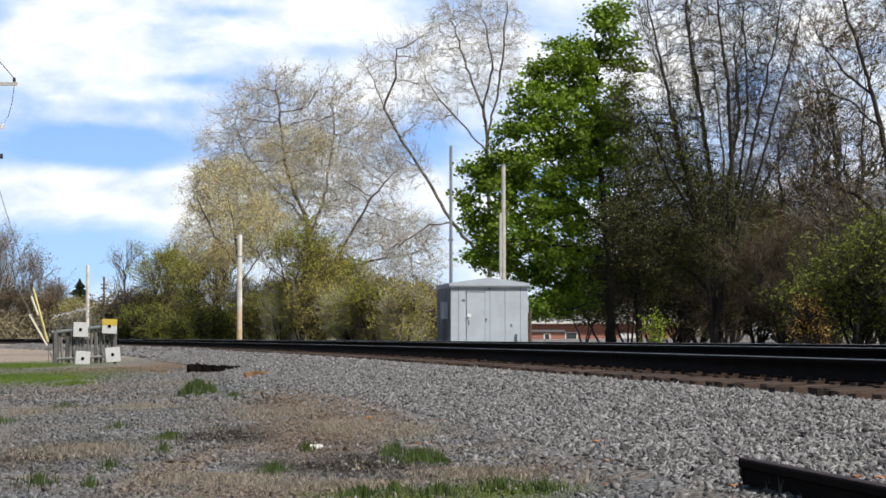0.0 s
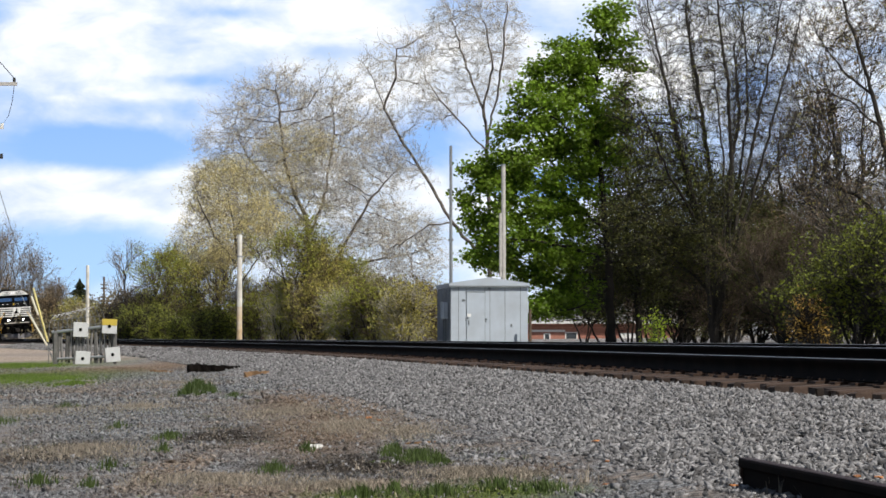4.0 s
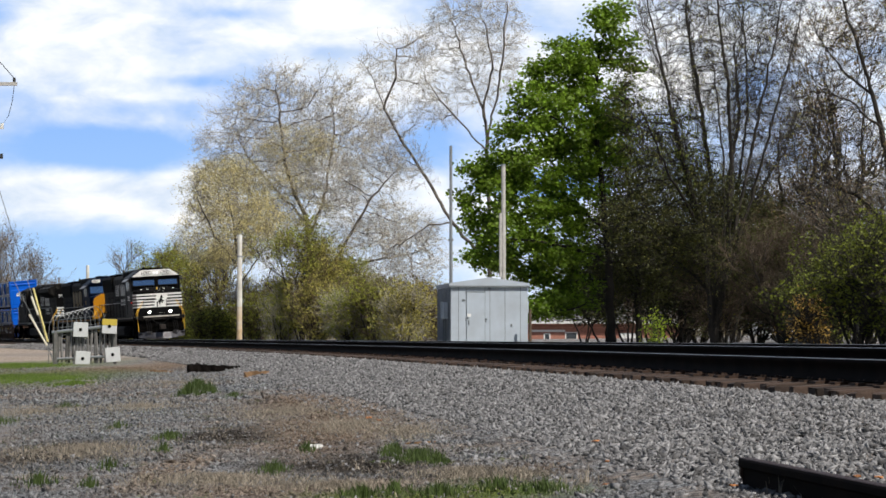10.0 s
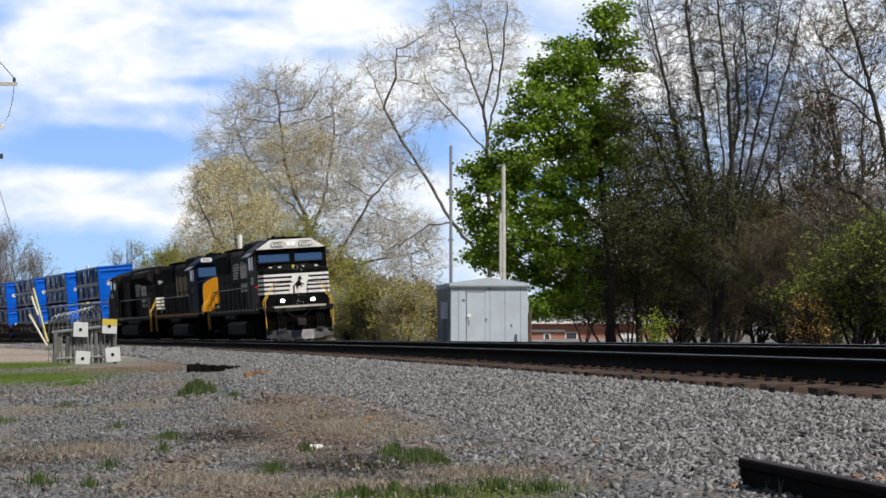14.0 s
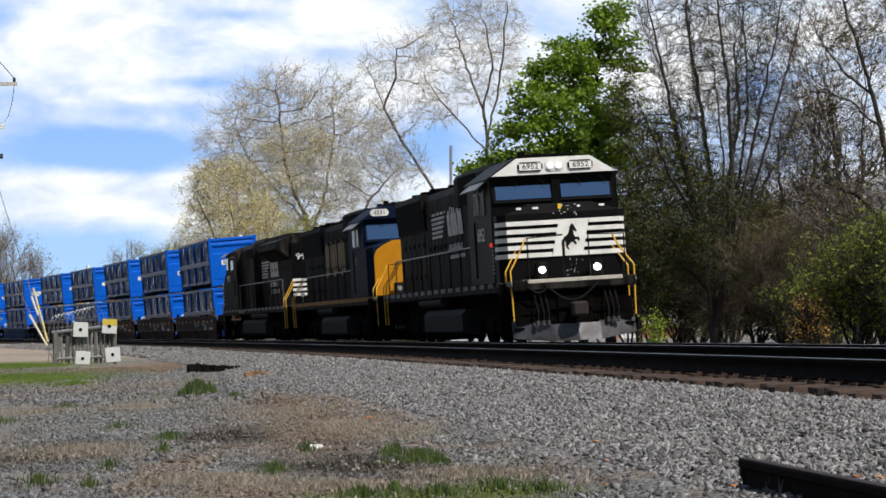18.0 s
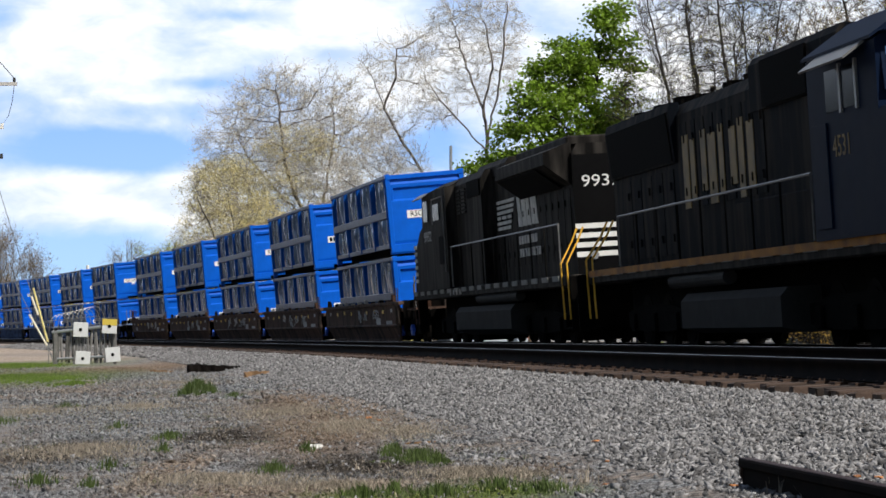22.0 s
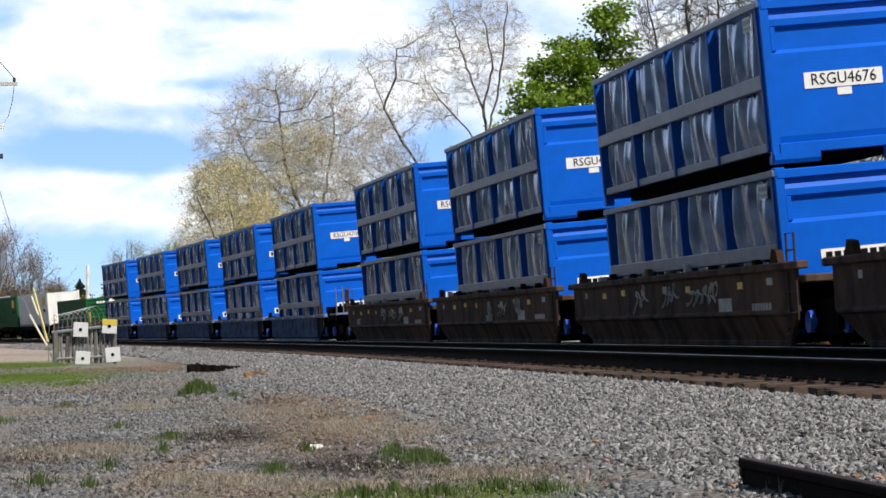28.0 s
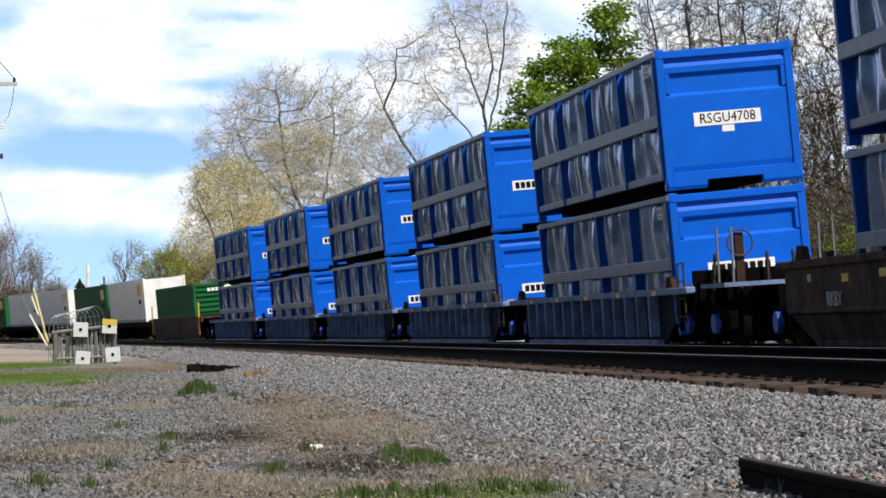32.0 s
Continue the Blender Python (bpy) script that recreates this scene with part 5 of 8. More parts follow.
# ---------- rack of posts and plates beside the line ----------
def post_rack():
    d = 82.0
    x = at_px(148, d)
    k = d / 4521
    z0 = float(ground_z(x, d))
    root = empty("post_rack", pose(x, d, z0), "rusty rack of grey posts with square white plates", "rack")
    zt = lambda y: (598 - y) * k + EYE_Z - z0
    xr = lambda u: at_px(u, d) - x
    part("top_bar", rod((xr(92), 0, zt(589)), (xr(206), 0, zt(576)), 0.055, 10), M_METAL, root)
    part("bottom_bar", rod((xr(97), 0, zt(636)), (xr(212), 0, zt(630)), 0.045, 10), M_METAL, root)
    rg2 = random.Random(9)
    for i in range(17):
        u = 97 + 6.4 * i + rg2.uniform(-1.5, 1.5)
        part("post", rod((xr(u), 0.06 + 0.02 * (i % 3), max(0.0, zt(643 - rg2.uniform(0, 4)))), (xr(u + rg2.uniform(-4, 4)), 0.08, zt(587 - (i * 0.7) + rg2.uniform(-1, 5))), 0.04, 7), M_POST_GREY, root)
    for u in (99, 204):
        part("leg", box(xr(u) - 0.05, xr(u) + 0.05, -0.05, 0.05, -0.03, zt(585)), M_POST_GREY, root)
    for u, y, tilt2, two in ((144, 584, 2, False), (195, 578, 3, True), (148, 635, 4, False), (201, 628, -5, False)):
        pm = Matrix.Translation((xr(u), -0.12, zt(y))) @ Matrix.Rotation(radians(tilt2), 4, "Y")
        pl = part("plate", box(-0.235, 0.235, -0.02, 0.02, -0.235, 0.235, 0.01), M_PLATE_WHITE, root, m=pm)
        part("plate_hole", rod((0, -0.032, 0), (0, 0.0, 0), 0.055, 14), M_INK, pl)
        if two:
            part("yellow_half", box(-0.235, 0.235, -0.027, -0.021, 0.03, 0.235), M_PLATE_YELLOW, pl)
        if y > 600:
            part("plate_side", box(-0.29, -0.25, 0.0, 0.16, -0.24, 0.24), M_POST_GREY, pl)
    cage = empty("wire_cage", pose(at_px(136, d + 1.2), d + 1.2, z0), "rounded cage of thin grey wire hoops", "wire cage")
    for i in range(9):
        cx = (i - 4) * 0.145
        hgt = 0.98 + 0.035 * i
        hoop = [(cx + 0.28 * math.cos(a * math.pi / 8), 0.3 * math.cos(a * math.pi / 8), hgt + 0.62 * math.sin(a * math.pi / 8) ** 0.7) for a in range(9)]
        part("hoop", bent([(hoop[0][0], hoop[0][1], 0)] + hoop + [(hoop[-1][0], hoop[-1][1], 0)], 0.011, 4), M_GUY, cage)
    for z in (0.9, 1.15, 1.4):
        part("cross_wire", rod((-0.75, -0.28, z), (0.75, -0.28, z + 0.15), 0.009, 4), M_GUY, cage)


post_rack()


# ---------- spare rail and timber scraps on the shoulder ----------
def spare_rail():
    p = Vector((1.545, 13.1, 0.235))
    q = Vector((1.86, 10.5, 0.225))
    a = math.atan2(q.y - p.y, q.x - p.x)
    L = 5.5
    root = empty("spare_rail", pose(p.x, p.y, p.z, 0, 0, math.degrees(a)), "loose rusty rail lying on the ballast", "rail")
    part("rail_length", prism([(y, z) for y, z in RAIL_OUT], 0.0, L, "x"), M_RAIL, root)
    part("worn_head", prism([(-0.03, -0.0025), (0.03, -0.0025), (0.026, 0.002), (-0.026, 0.002)], 0.0, L, "x"), M_RAIL_OLD, root)
    bm = prism([(-0.02, 0.0), (0.02, 0.0), (0.03, -0.09), (0.0, -0.14), (-0.025, -0.08)], -0.03, 0.0, "x")
    part("rail_end", bm, M_RUST, root)


spare_rail()


def scrap(x, y, w, dpt, h, rz, material, name, label):
    """A weathered length of timber with broken, uneven edges."""
    rg3 = random.Random(int(x * 100))
    bm = bmesh.new()
    n = 8
    rings = []
    for i in range(n + 1):
        t = i / n
        k = 1.0 - 0.35 * abs(t - 0.4)
        rings.append([bm.verts.new((w * (t - 0.5) + rg3.uniform(-0.02, 0.02) * w, dpt * sy * (0.5 + rg3.uniform(-0.1, 0.1)), (h * k * rg3.uniform(0.72, 1.05)) if sz else -0.03)) for sy, sz in ((-1, 0), (1, 0), (1, 1), (-1, 1))])
    for p, q in zip(rings, rings[1:]):
        for k in range(4):
            bm.faces.new((p[k], p[(k + 1) % 4], q[(k + 1) % 4], q[k]))
    bm.faces.new(rings[0][::-1])
    bm.faces.new(rings[-1])
    bmesh.ops.recalc_face_normals(bm, faces=bm.faces)
    ob = part(name, bm, material)
    ob.matrix_basis = pose(x, y, float(ground_z(x, y)), 0, rg3.uniform(-4, 4), rz)
    tagged(ob, label, "timber")


scrap(-5.84, 60.8, 0.46, 0.26, 0.25, 12, M_OLD_WOOD, "timber_scrap", "blackened broken end of an old tie")
scrap(-5.2, 60.0, 0.86, 0.26, 0.16, -8, M_OLD_WOOD, "timber_scrap", "blackened piece of an old tie")
scrap(-3.75, 51.5, 0.5, 0.3, 0.11, 5, M_RUST_CHIP, "timber_scrap", "rusty brown board lying on gravel")
scrap(-6.9, 62.5, 0.6, 0.2, 0.07, 5, M_RUST_CHIP, "timber_scrap", "rusty brown board lying on gravel")
scrap(-0.18, 20.4, 0.25, 0.05, 0.02, 20, M_RUST_CHIP, "stick", "dry brown stick on the ground")
scrap(-0.99, 19.6, 0.13, 0.08, 0.045, 30, M_SIGN, "litter_scrap", "crumpled white scrap of litter")


def dead_leaf(x, y, size, rz):
    bm = bmesh.new()
    pts = [(-0.5, 0, 0.05), (-0.2, 0.32, 0.18), (0.25, 0.3, 0.1), (0.55, 0, 0.22), (0.2, -0.3, 0.08), (-0.25, -0.28, 0.2)]
    top = [bm.verts.new(Vector(p) * size) for p in pts]
    bot = [bm.verts.new(Vector((p[0], p[1], p[2] - 0.05)) * size) for p in pts]
    bm.faces.new(top)
    bm.faces.new(bot[::-1])
    for i in range(6):
        bm.faces.new((top[i], bot[i], bot[(i + 1) % 6], top[(i + 1) % 6]))
    ob = part("dead_leaf", bm, M_DEAD_LEAF)
    ob.matrix_basis = pose(x, y, float(ground_z(x, y)) + 0.035, 0, 0, rz)
    tagged(ob, "curled orange dead leaf on the stones", "leaf", "dead leaves")


for x, y, sz, rz in ((1.72, 13.4, 0.075, 20), (1.99, 12.3, 0.06, 80), (2.06, 12.1, 0.05, 140), (1.05, 17.6, 0.06, 10), (1.45, 12.75, 0.05, 200), (-0.74, 25.5, 0.09, 60), (-0.62, 25.0, 0.06, 160), (1.0, 15.6, 0.05, 100), (1.75, 11.2, 0.07, 30), (0.88, 13.9, 0.04, 0)):
    dead_leaf(x, y, sz, rz)


# ---------- grass ----------
def blades(name, spots, material, label, seed, height, width=0.005, lean=0.5):
    """Upright blades scattered over patches: x, y, half-widths, count."""
    rng = np.random.default_rng(seed)
    vs, fs, o = [], [], 0
    for x, y, rx, ry, n in spots:
        a, r = rng.random(n) * 6.283, np.minimum(np.abs(rng.normal(size=n)) * 0.55, 1.3)
        px, py = x + rx * r * np.cos(a), y + ry * r * np.sin(a)
        pz = ground_z(px, py) - 0.005
        h = height * (0.4 + 0.9 * rng.random(n)) * np.clip(1.2 - 0.75 * r, 0.3, 1.2)
        az = rng.random(n) * 6.283
        dx, dy = np.cos(az), np.sin(az)
        ln = h * lean * rng.random(n)
        la = rng.random(n) * 6.283
        w = width * (0.7 + 0.6 * rng.random(n))
        b = np.stack([px, py, pz], -1)
        side = np.stack([dx * w, dy * w, 0 * w], -1)
        mid = b + np.stack([np.cos(la) * ln * 0.35, np.sin(la) * ln * 0.35, h * 0.6], -1)
        tip = b + np.stack([np.cos(la) * ln, np.sin(la) * ln, h], -1)
        v = np.stack([b - side, b + side, mid + side * 0.7, mid - side * 0.7, tip], 1)
        k = np.arange(n)[:, None] * 5 + o
        fs.append(np.concatenate([k + [0, 1, 2], k + [0, 2, 3], k + [3, 2, 4]], 0))
        vs.append(v.reshape(-1, 3))
        o += n * 5
    tagged(npart(name, np.vstack(vs), np.vstack(fs), material), label, "grass", kind="stuff")


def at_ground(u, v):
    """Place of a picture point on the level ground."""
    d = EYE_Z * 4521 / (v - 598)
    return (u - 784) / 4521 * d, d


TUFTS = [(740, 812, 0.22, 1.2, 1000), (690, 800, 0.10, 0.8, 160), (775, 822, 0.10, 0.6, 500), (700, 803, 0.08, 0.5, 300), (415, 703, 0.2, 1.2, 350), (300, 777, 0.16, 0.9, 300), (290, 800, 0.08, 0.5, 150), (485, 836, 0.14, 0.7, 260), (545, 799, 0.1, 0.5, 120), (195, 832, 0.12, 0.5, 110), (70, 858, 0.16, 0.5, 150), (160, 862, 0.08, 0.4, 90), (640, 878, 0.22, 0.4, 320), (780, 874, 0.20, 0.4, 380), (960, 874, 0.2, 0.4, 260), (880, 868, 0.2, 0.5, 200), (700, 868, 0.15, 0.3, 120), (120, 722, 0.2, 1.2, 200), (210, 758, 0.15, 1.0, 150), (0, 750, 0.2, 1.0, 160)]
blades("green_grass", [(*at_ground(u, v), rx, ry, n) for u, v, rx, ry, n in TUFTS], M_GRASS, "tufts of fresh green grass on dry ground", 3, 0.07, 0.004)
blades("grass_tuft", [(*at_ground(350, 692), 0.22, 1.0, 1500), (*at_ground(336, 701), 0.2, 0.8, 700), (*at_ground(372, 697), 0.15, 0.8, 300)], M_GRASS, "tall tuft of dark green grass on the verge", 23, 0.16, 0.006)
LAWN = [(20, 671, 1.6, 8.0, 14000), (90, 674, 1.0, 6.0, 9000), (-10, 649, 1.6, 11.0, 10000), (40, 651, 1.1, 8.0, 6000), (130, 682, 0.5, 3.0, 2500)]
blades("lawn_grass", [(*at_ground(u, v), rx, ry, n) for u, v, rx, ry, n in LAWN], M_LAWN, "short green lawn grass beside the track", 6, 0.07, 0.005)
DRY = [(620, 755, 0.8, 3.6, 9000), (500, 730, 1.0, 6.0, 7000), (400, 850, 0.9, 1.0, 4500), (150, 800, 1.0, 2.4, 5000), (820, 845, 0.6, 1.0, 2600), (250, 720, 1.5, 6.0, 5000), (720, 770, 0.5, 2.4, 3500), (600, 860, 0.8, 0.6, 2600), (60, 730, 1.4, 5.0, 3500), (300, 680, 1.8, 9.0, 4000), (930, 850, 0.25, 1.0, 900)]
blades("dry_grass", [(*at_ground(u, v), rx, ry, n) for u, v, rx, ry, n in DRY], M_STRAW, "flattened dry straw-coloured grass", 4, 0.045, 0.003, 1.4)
def meadow(name, n, s0, s1, la0, la1, cut, material, label, seed, height, width, lean, ph):
    """Sparse blades over the whole trodden strip, thick and thin in drifts."""
    rng = np.random.default_rng(seed)
    sv, la = s0 + (s1 - s0) * rng.random(n), la0 + (la1 - la0) * rng.random(n)
    h = HEAD0 + sv / CURVE_R
    x, y = CX - (CURVE_R - la) * np.cos(h), CY + (CURVE_R - la) * np.sin(h)
    drift = np.sin(x * 1.9 + ph + 1.4 * np.sin(y * 0.55)) + np.sin(y * 0.8 + 2 * ph + np.sin(x * 2.3)) + 0.6 * np.sin(x * 5 + y * 2.1) + 0.8 * rng.normal(size=n)
    ok = drift > cut
    blades(name, [(float(a), float(b), 0.06, 0.12, 3) for a, b in zip(x[ok], y[ok])], material, label, seed + 50, height, width, lean)


meadow("dry_stubble", 9000, 30, 62, 8.2, 12.5, 0.7, M_STRAW, "thin drifts of dry straw-coloured stubble", 11, 0.035, 0.003, 1.6, 0.7)
meadow("dry_stubble", 7000, -5, 30, 8.2, 15.0, 0.7, M_STRAW, "thin drifts of dry straw-coloured stubble", 12, 0.05, 0.005, 1.6, 0.7)
meadow("green_sprigs", 7000, 20, 62, 8.3, 13.0, 1.7, M_GRASS, "sparse sprigs of young green grass", 13, 0.035, 0.003, 0.8, 2.2)
blades("dry_weeds", [(1.62, 12.3, 0.15, 0.5, 25), (0.8, 14.6, 0.2, 0.5, 40), (1.95, 10.9, 0.1, 0.3, 12)], M_STRAW, "thin dry weeds beside the loose rail", 5, 0.09, 0.003, 0.5)


# ---------- brick house beyond the trees ----------
def house():
    d = 215.0
    x0, x1 = at_px(925, d), at_px(1200, d)
    cx, hw = (x0 + x1) / 2, (x1 - x0) / 2
    z = -0.3
    zt = lambda y: (598 - y) / 4521 * d + EYE_Z
    root = empty("house", pose(cx, d, z), "low red brick house with white trim", "house")
    eave = zt(573) - z
    part("wall", box(-hw, hw, 0, 7.5, 0, eave), M_BRICK, root)
    rows_n = 18
    for r in range(rows_n):
        part("brick_course", box(-hw - 0.012, hw + 0.012, -0.014, 0.0, 0.02 + r * eave / rows_n, (r + 0.8) * eave / rows_n), M_BRICK, root)
    part("roof", prism([(-0.6, eave), (8.1, eave), (8.1, eave + 0.15), (3.75, eave + 1.9), (-0.6, eave + 0.15)], -hw - 0.4, hw + 0.4, "x"), M_ROOF, root)
    part("fascia", box(-hw - 0.4, hw + 0.4, -0.64, -0.60, eave - 0.02, eave + 0.18), M_TRIM, root)
    part("sill_band", box(at_px(940, d) - cx, at_px(1000, d) - cx, -0.05, 0, zt(588) - z, zt(584) - z), M_TRIM, root)
    for u0, u1, y0, y1 in ((962, 974, 606, 590), (1000, 1022, 606, 588)):
        w = part("window", box(at_px(u0, d) - cx, at_px(u1, d) - cx, -0.06, -0.01, zt(y0) - z, zt(y1) - z), M_TRIM, root)
        part("pane", box(at_px(u0 + 2, d) - cx, at_px(u1 - 2, d) - cx, -0.07, -0.062, zt(y0 - 2) - z, zt(y1 + 2) - z), M_PANE, w)
    part("garage_door", box(at_px(1096, d) - cx, at_px(1126, d) - cx, -0.06, 0, 0, zt(590) - z), M_TRIM, root)
    part("chimney", box(-1.0, -0.4, 3.4, 4.0, eave + 1.4, eave + 2.5), M_BRICK, root)


house()


def parked_car(u, depth, material, label, tail, rz):
    x = at_px(u, depth)
    root = empty("parked_car", pose(x, depth, float(ground_z(x, depth)), 0, 0, rz), label, "car")
    body = [(-2.2, 0.35), (2.15, 0.35), (2.2, 0.75), (1.2, 0.95), (-2.1, 1.0), (-2.25, 0.7)]
    part("body", prism(body, -0.88, 0.88), material, root)
    cab = part("cabin", prism([(-1.9, 0.98), (1.1, 0.95), (0.4, 1.45), (-1.4, 1.48)], -0.76, 0.76), material, root)
    part("side_glass", prism([(-1.6, 1.02), (0.85, 1.02), (0.33, 1.40), (-1.3, 1.42)], -0.775, 0.775), M_PANE, cab)
    for wx in (-1.35, 1.4):
        for wy in (-0.8, 0.8):
            w = part("wheel", rod((wx, wy - 0.1, 0.32), (wx, wy + 0.1, 0.32), 0.32, 18), M_TWINE, root)
            part("rim", rod((wx, wy - 0.11, 0.32), (wx, wy + 0.11, 0.32), 0.19, 12), M_METAL, w)
    for wy in (-0.72, 0.72):
        part("tail_light", box(-2.27, -2.2, wy - 0.14, wy + 0.14, 0.72, 0.9, 0.02), M_RED if tail else M_DECAL_YELLOW, root)


parked_car(1398, 150, M_CAR_WHITE, "white car parked beyond the thicket", False, 20)
parked_car(1497, 142, M_CAR_DARK, "dark car with red tail lights showing", True, 85)

# ---------- the train ----------
CARS = []
LOCO_LEAN, LOAD_LEAN = 3.58, 5.49


def car(name, s, lean, label, category, group="", turned=0.0):
    root = empty(name, line_pose(s - 17 * SPEED, 0, FAR_Z, -lean if turned else lean, turned), label, category, group)
    CARS.append((root, s, lean, turned))
    return root


M_BLACK = mat("loco_black", (0.0065, 0.0062, 0.006), 0.62, vary=0.35, scale=3, dirt=(0.060, 0.054, 0.048), dirt_scale=3.5, dirt_amount=0.6, bump=0.05, bump_scale=8, spec=0.03, streak=0.16)
M_BLACK_CLEAN = mat("loco_black_clean", (0.0035, 0.0035, 0.0038), 0.5, vary=0.3, scale=3, spec=0.06, bump=0.04, bump_scale=8)
# grime kept near black so the shade under the cars is in the colour
M_UNDER = mat("underframe_grime_shade", (0.0028, 0.0025, 0.0024), 0.9, vary=0.4, scale=5, dirt=(0.008, 0.007, 0.006), dirt_scale=3, spec=0.03)
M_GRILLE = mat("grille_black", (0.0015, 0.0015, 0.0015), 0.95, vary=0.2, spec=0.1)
M_LOCO_WHITE = mat("loco_white", (0.80, 0.80, 0.78), 0.45, vary=0.06, scale=8, dirt=(0.45, 0.42, 0.38), dirt_scale=4, dirt_amount=0.35)
M_FADED = mat("faded_white_paint", (0.58, 0.58, 0.56), 0.6, vary=0.25, scale=7, dirt=(0.2, 0.2, 0.2), dirt_scale=4, dirt_amount=0.55)
M_SILL = mat("sill_marker", (0.19, 0.19, 0.18), 0.7, vary=0.3, scale=7)
M_YELLOW_RAIL = mat("handrail_yellow", (0.72, 0.40, 0.03), 0.5, vary=0.15, scale=20)
M_STEEL_RAIL = mat("handrail_grey", (0.20, 0.20, 0.20), 0.45, vary=0.2, metal=0.4)
M_PLOW = mat("plow_grey", (0.11, 0.11, 0.12), 0.32, metal=0.6, vary=0.4, scale=5, dirt=(0.035, 0.026, 0.022), dirt_scale=2.6, dirt_amount=0.9, bump=0.25, bump_scale=6)
M_NOSE_YELLOW = mat("nose_yellow", (0.50, 0.21, 0.004), 0.55, vary=0.12, scale=4, spec=0.2, dirt=(0.30, 0.13, 0.012), dirt_scale=2.5, dirt_amount=0.4)
M_CAB_BLUE = mat("cab_blue", (0.0035, 0.010, 0.030), 0.6, vary=0.2, scale=4, dirt=(0.009, 0.014, 0.026), dirt_scale=2, spec=0.05)
M_HOOD_DARK = mat("hood_dark_blue", (0.0045, 0.006, 0.009), 0.66, vary=0.3, scale=4, dirt=(0.045, 0.038, 0.030), dirt_scale=4, dirt_amount=0.65, spec=0.02, streak=0.14)
M_GOLD_FADED = mat("faded_gold_paint", (0.22, 0.14, 0.030), 0.6, vary=0.3, scale=6, dirt=(0.05, 0.040, 0.022), dirt_scale=3, dirt_amount=0.7)
M_SILL_GOLD = mat("sill_stripe_gold", (0.36, 0.15, 0.015), 0.6, vary=0.4, scale=6, spec=0.1, dirt=(0.05, 0.03, 0.02), dirt_scale=3, dirt_amount=0.7)
M_STEEL_DARK = mat("louvre_dark", (0.03, 0.028, 0.026), 0.6, vary=0.3, scale=8, spec=0.1)
# blue base and specular tint stand for blue sky mirrored in the glass
M_GLASS = mat("cab_glass_sky_tint", (0.012, 0.03, 0.07), 0.06, vary=0.05, spec=1.0)
M_GLASS.node_tree.nodes["Principled BSDF"].inputs["IOR"].default_value = 2.6
M_GLASS.node_tree.nodes["Principled BSDF"].inputs["Specular Tint"].default_value = (0.40, 0.66, 1.0, 1)
M_GLASS_SIDE = mat("cab_side_glass", (0.008, 0.014, 0.026), 0.10, vary=0.1, spec=0.12)
M_LAMP = glow("lit_lamp", (1.0, 0.97, 0.92), 14.0)
M_LAMP_DIM = glow("headlight_lens", (0.9, 0.9, 0.9), 0.25)
M_LENS = mat("unlit_lens", (0.25, 0.25, 0.25), 0.15, vary=0.05, spec=0.8)


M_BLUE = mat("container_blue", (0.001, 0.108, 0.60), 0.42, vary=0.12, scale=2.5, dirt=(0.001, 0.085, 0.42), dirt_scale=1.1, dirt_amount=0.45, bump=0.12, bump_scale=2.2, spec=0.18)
# the end walls' blue again, darkened for the shaded sides and recesses
M_BLUE_SHADED = mat("container_blue_shaded", (0.003, 0.085, 0.42), 0.5, spec=0.12, vary=0.2, scale=3, dirt=(0.008, 0.06, 0.25), dirt_scale=2)
# silver sheet with the blue of mirrored sky put into its base colour
M_TARP = mat("silver_sheet", (0.145, 0.235, 0.44), 0.20, metal=0.55, vary=0.25, scale=2.5, dirt=(0.05, 0.075, 0.15), dirt_scale=2.0, dirt_amount=0.6, spec=0.7)
M_PLATE_DULL = mat("plate_dull_white", (0.55, 0.57, 0.60), 0.6, vary=0.2, scale=14)
M_GIRDER = mat("grey_girder", (0.10, 0.15, 0.27), 0.42, vary=0.2, scale=4, dirt=(0.075, 0.09, 0.13), dirt_scale=2.5)
M_WELL = mat("well_car_brown", (0.105, 0.066, 0.052), 0.75, vary=0.35, scale=3, dirt=(0.022, 0.016, 0.014), dirt_scale=2.2, dirt_amount=0.8, bump=0.1, bump_scale=12, spec=0.04, streak=0.3)
M_WELL_BLUE = mat("well_car_faded_blue", (0.16, 0.24, 0.44), 0.7, vary=0.3, scale=3, dirt=(0.06, 0.06, 0.07), dirt_scale=2, dirt_amount=0.6)
# web of the ribbed cars, darkened for the shade between their lit ribs
M_WELL_SHADE = mat("well_car_web_shaded", (0.014, 0.02, 0.036), 0.75, vary=0.35, scale=3, dirt=(0.02, 0.018, 0.016), dirt_scale=2, spec=0.05)
M_AXLE_BLUE = mat("bearing_blue", (0.01, 0.07, 0.42), 0.6, vary=0.2)

M_LADDER = mat("ladder_dark", (0.045, 0.036, 0.03), 0.6, vary=0.3, scale=8, spec=0.1)
M_GUIDE = mat("guide_brown", (0.045, 0.024, 0.017), 0.85, vary=0.4, scale=7, spec=0.05)
M_CHALK = mat("spray_paint_grey", (0.46, 0.45, 0.43), 0.8, vary=0.3, scale=9)
M_GREEN_BOX = mat("container_green", (0.012, 0.13, 0.04), 0.6, spec=0.1, vary=0.15, scale=2, dirt=(0.02, 0.08, 0.035), dirt_scale=1.4)
M_WHITE_BOX = mat("container_white", (0.90, 0.90, 0.89), 0.5, vary=0.08, scale=3, dirt=(0.66, 0.64, 0.60), dirt_scale=1.5, dirt_amount=0.6)
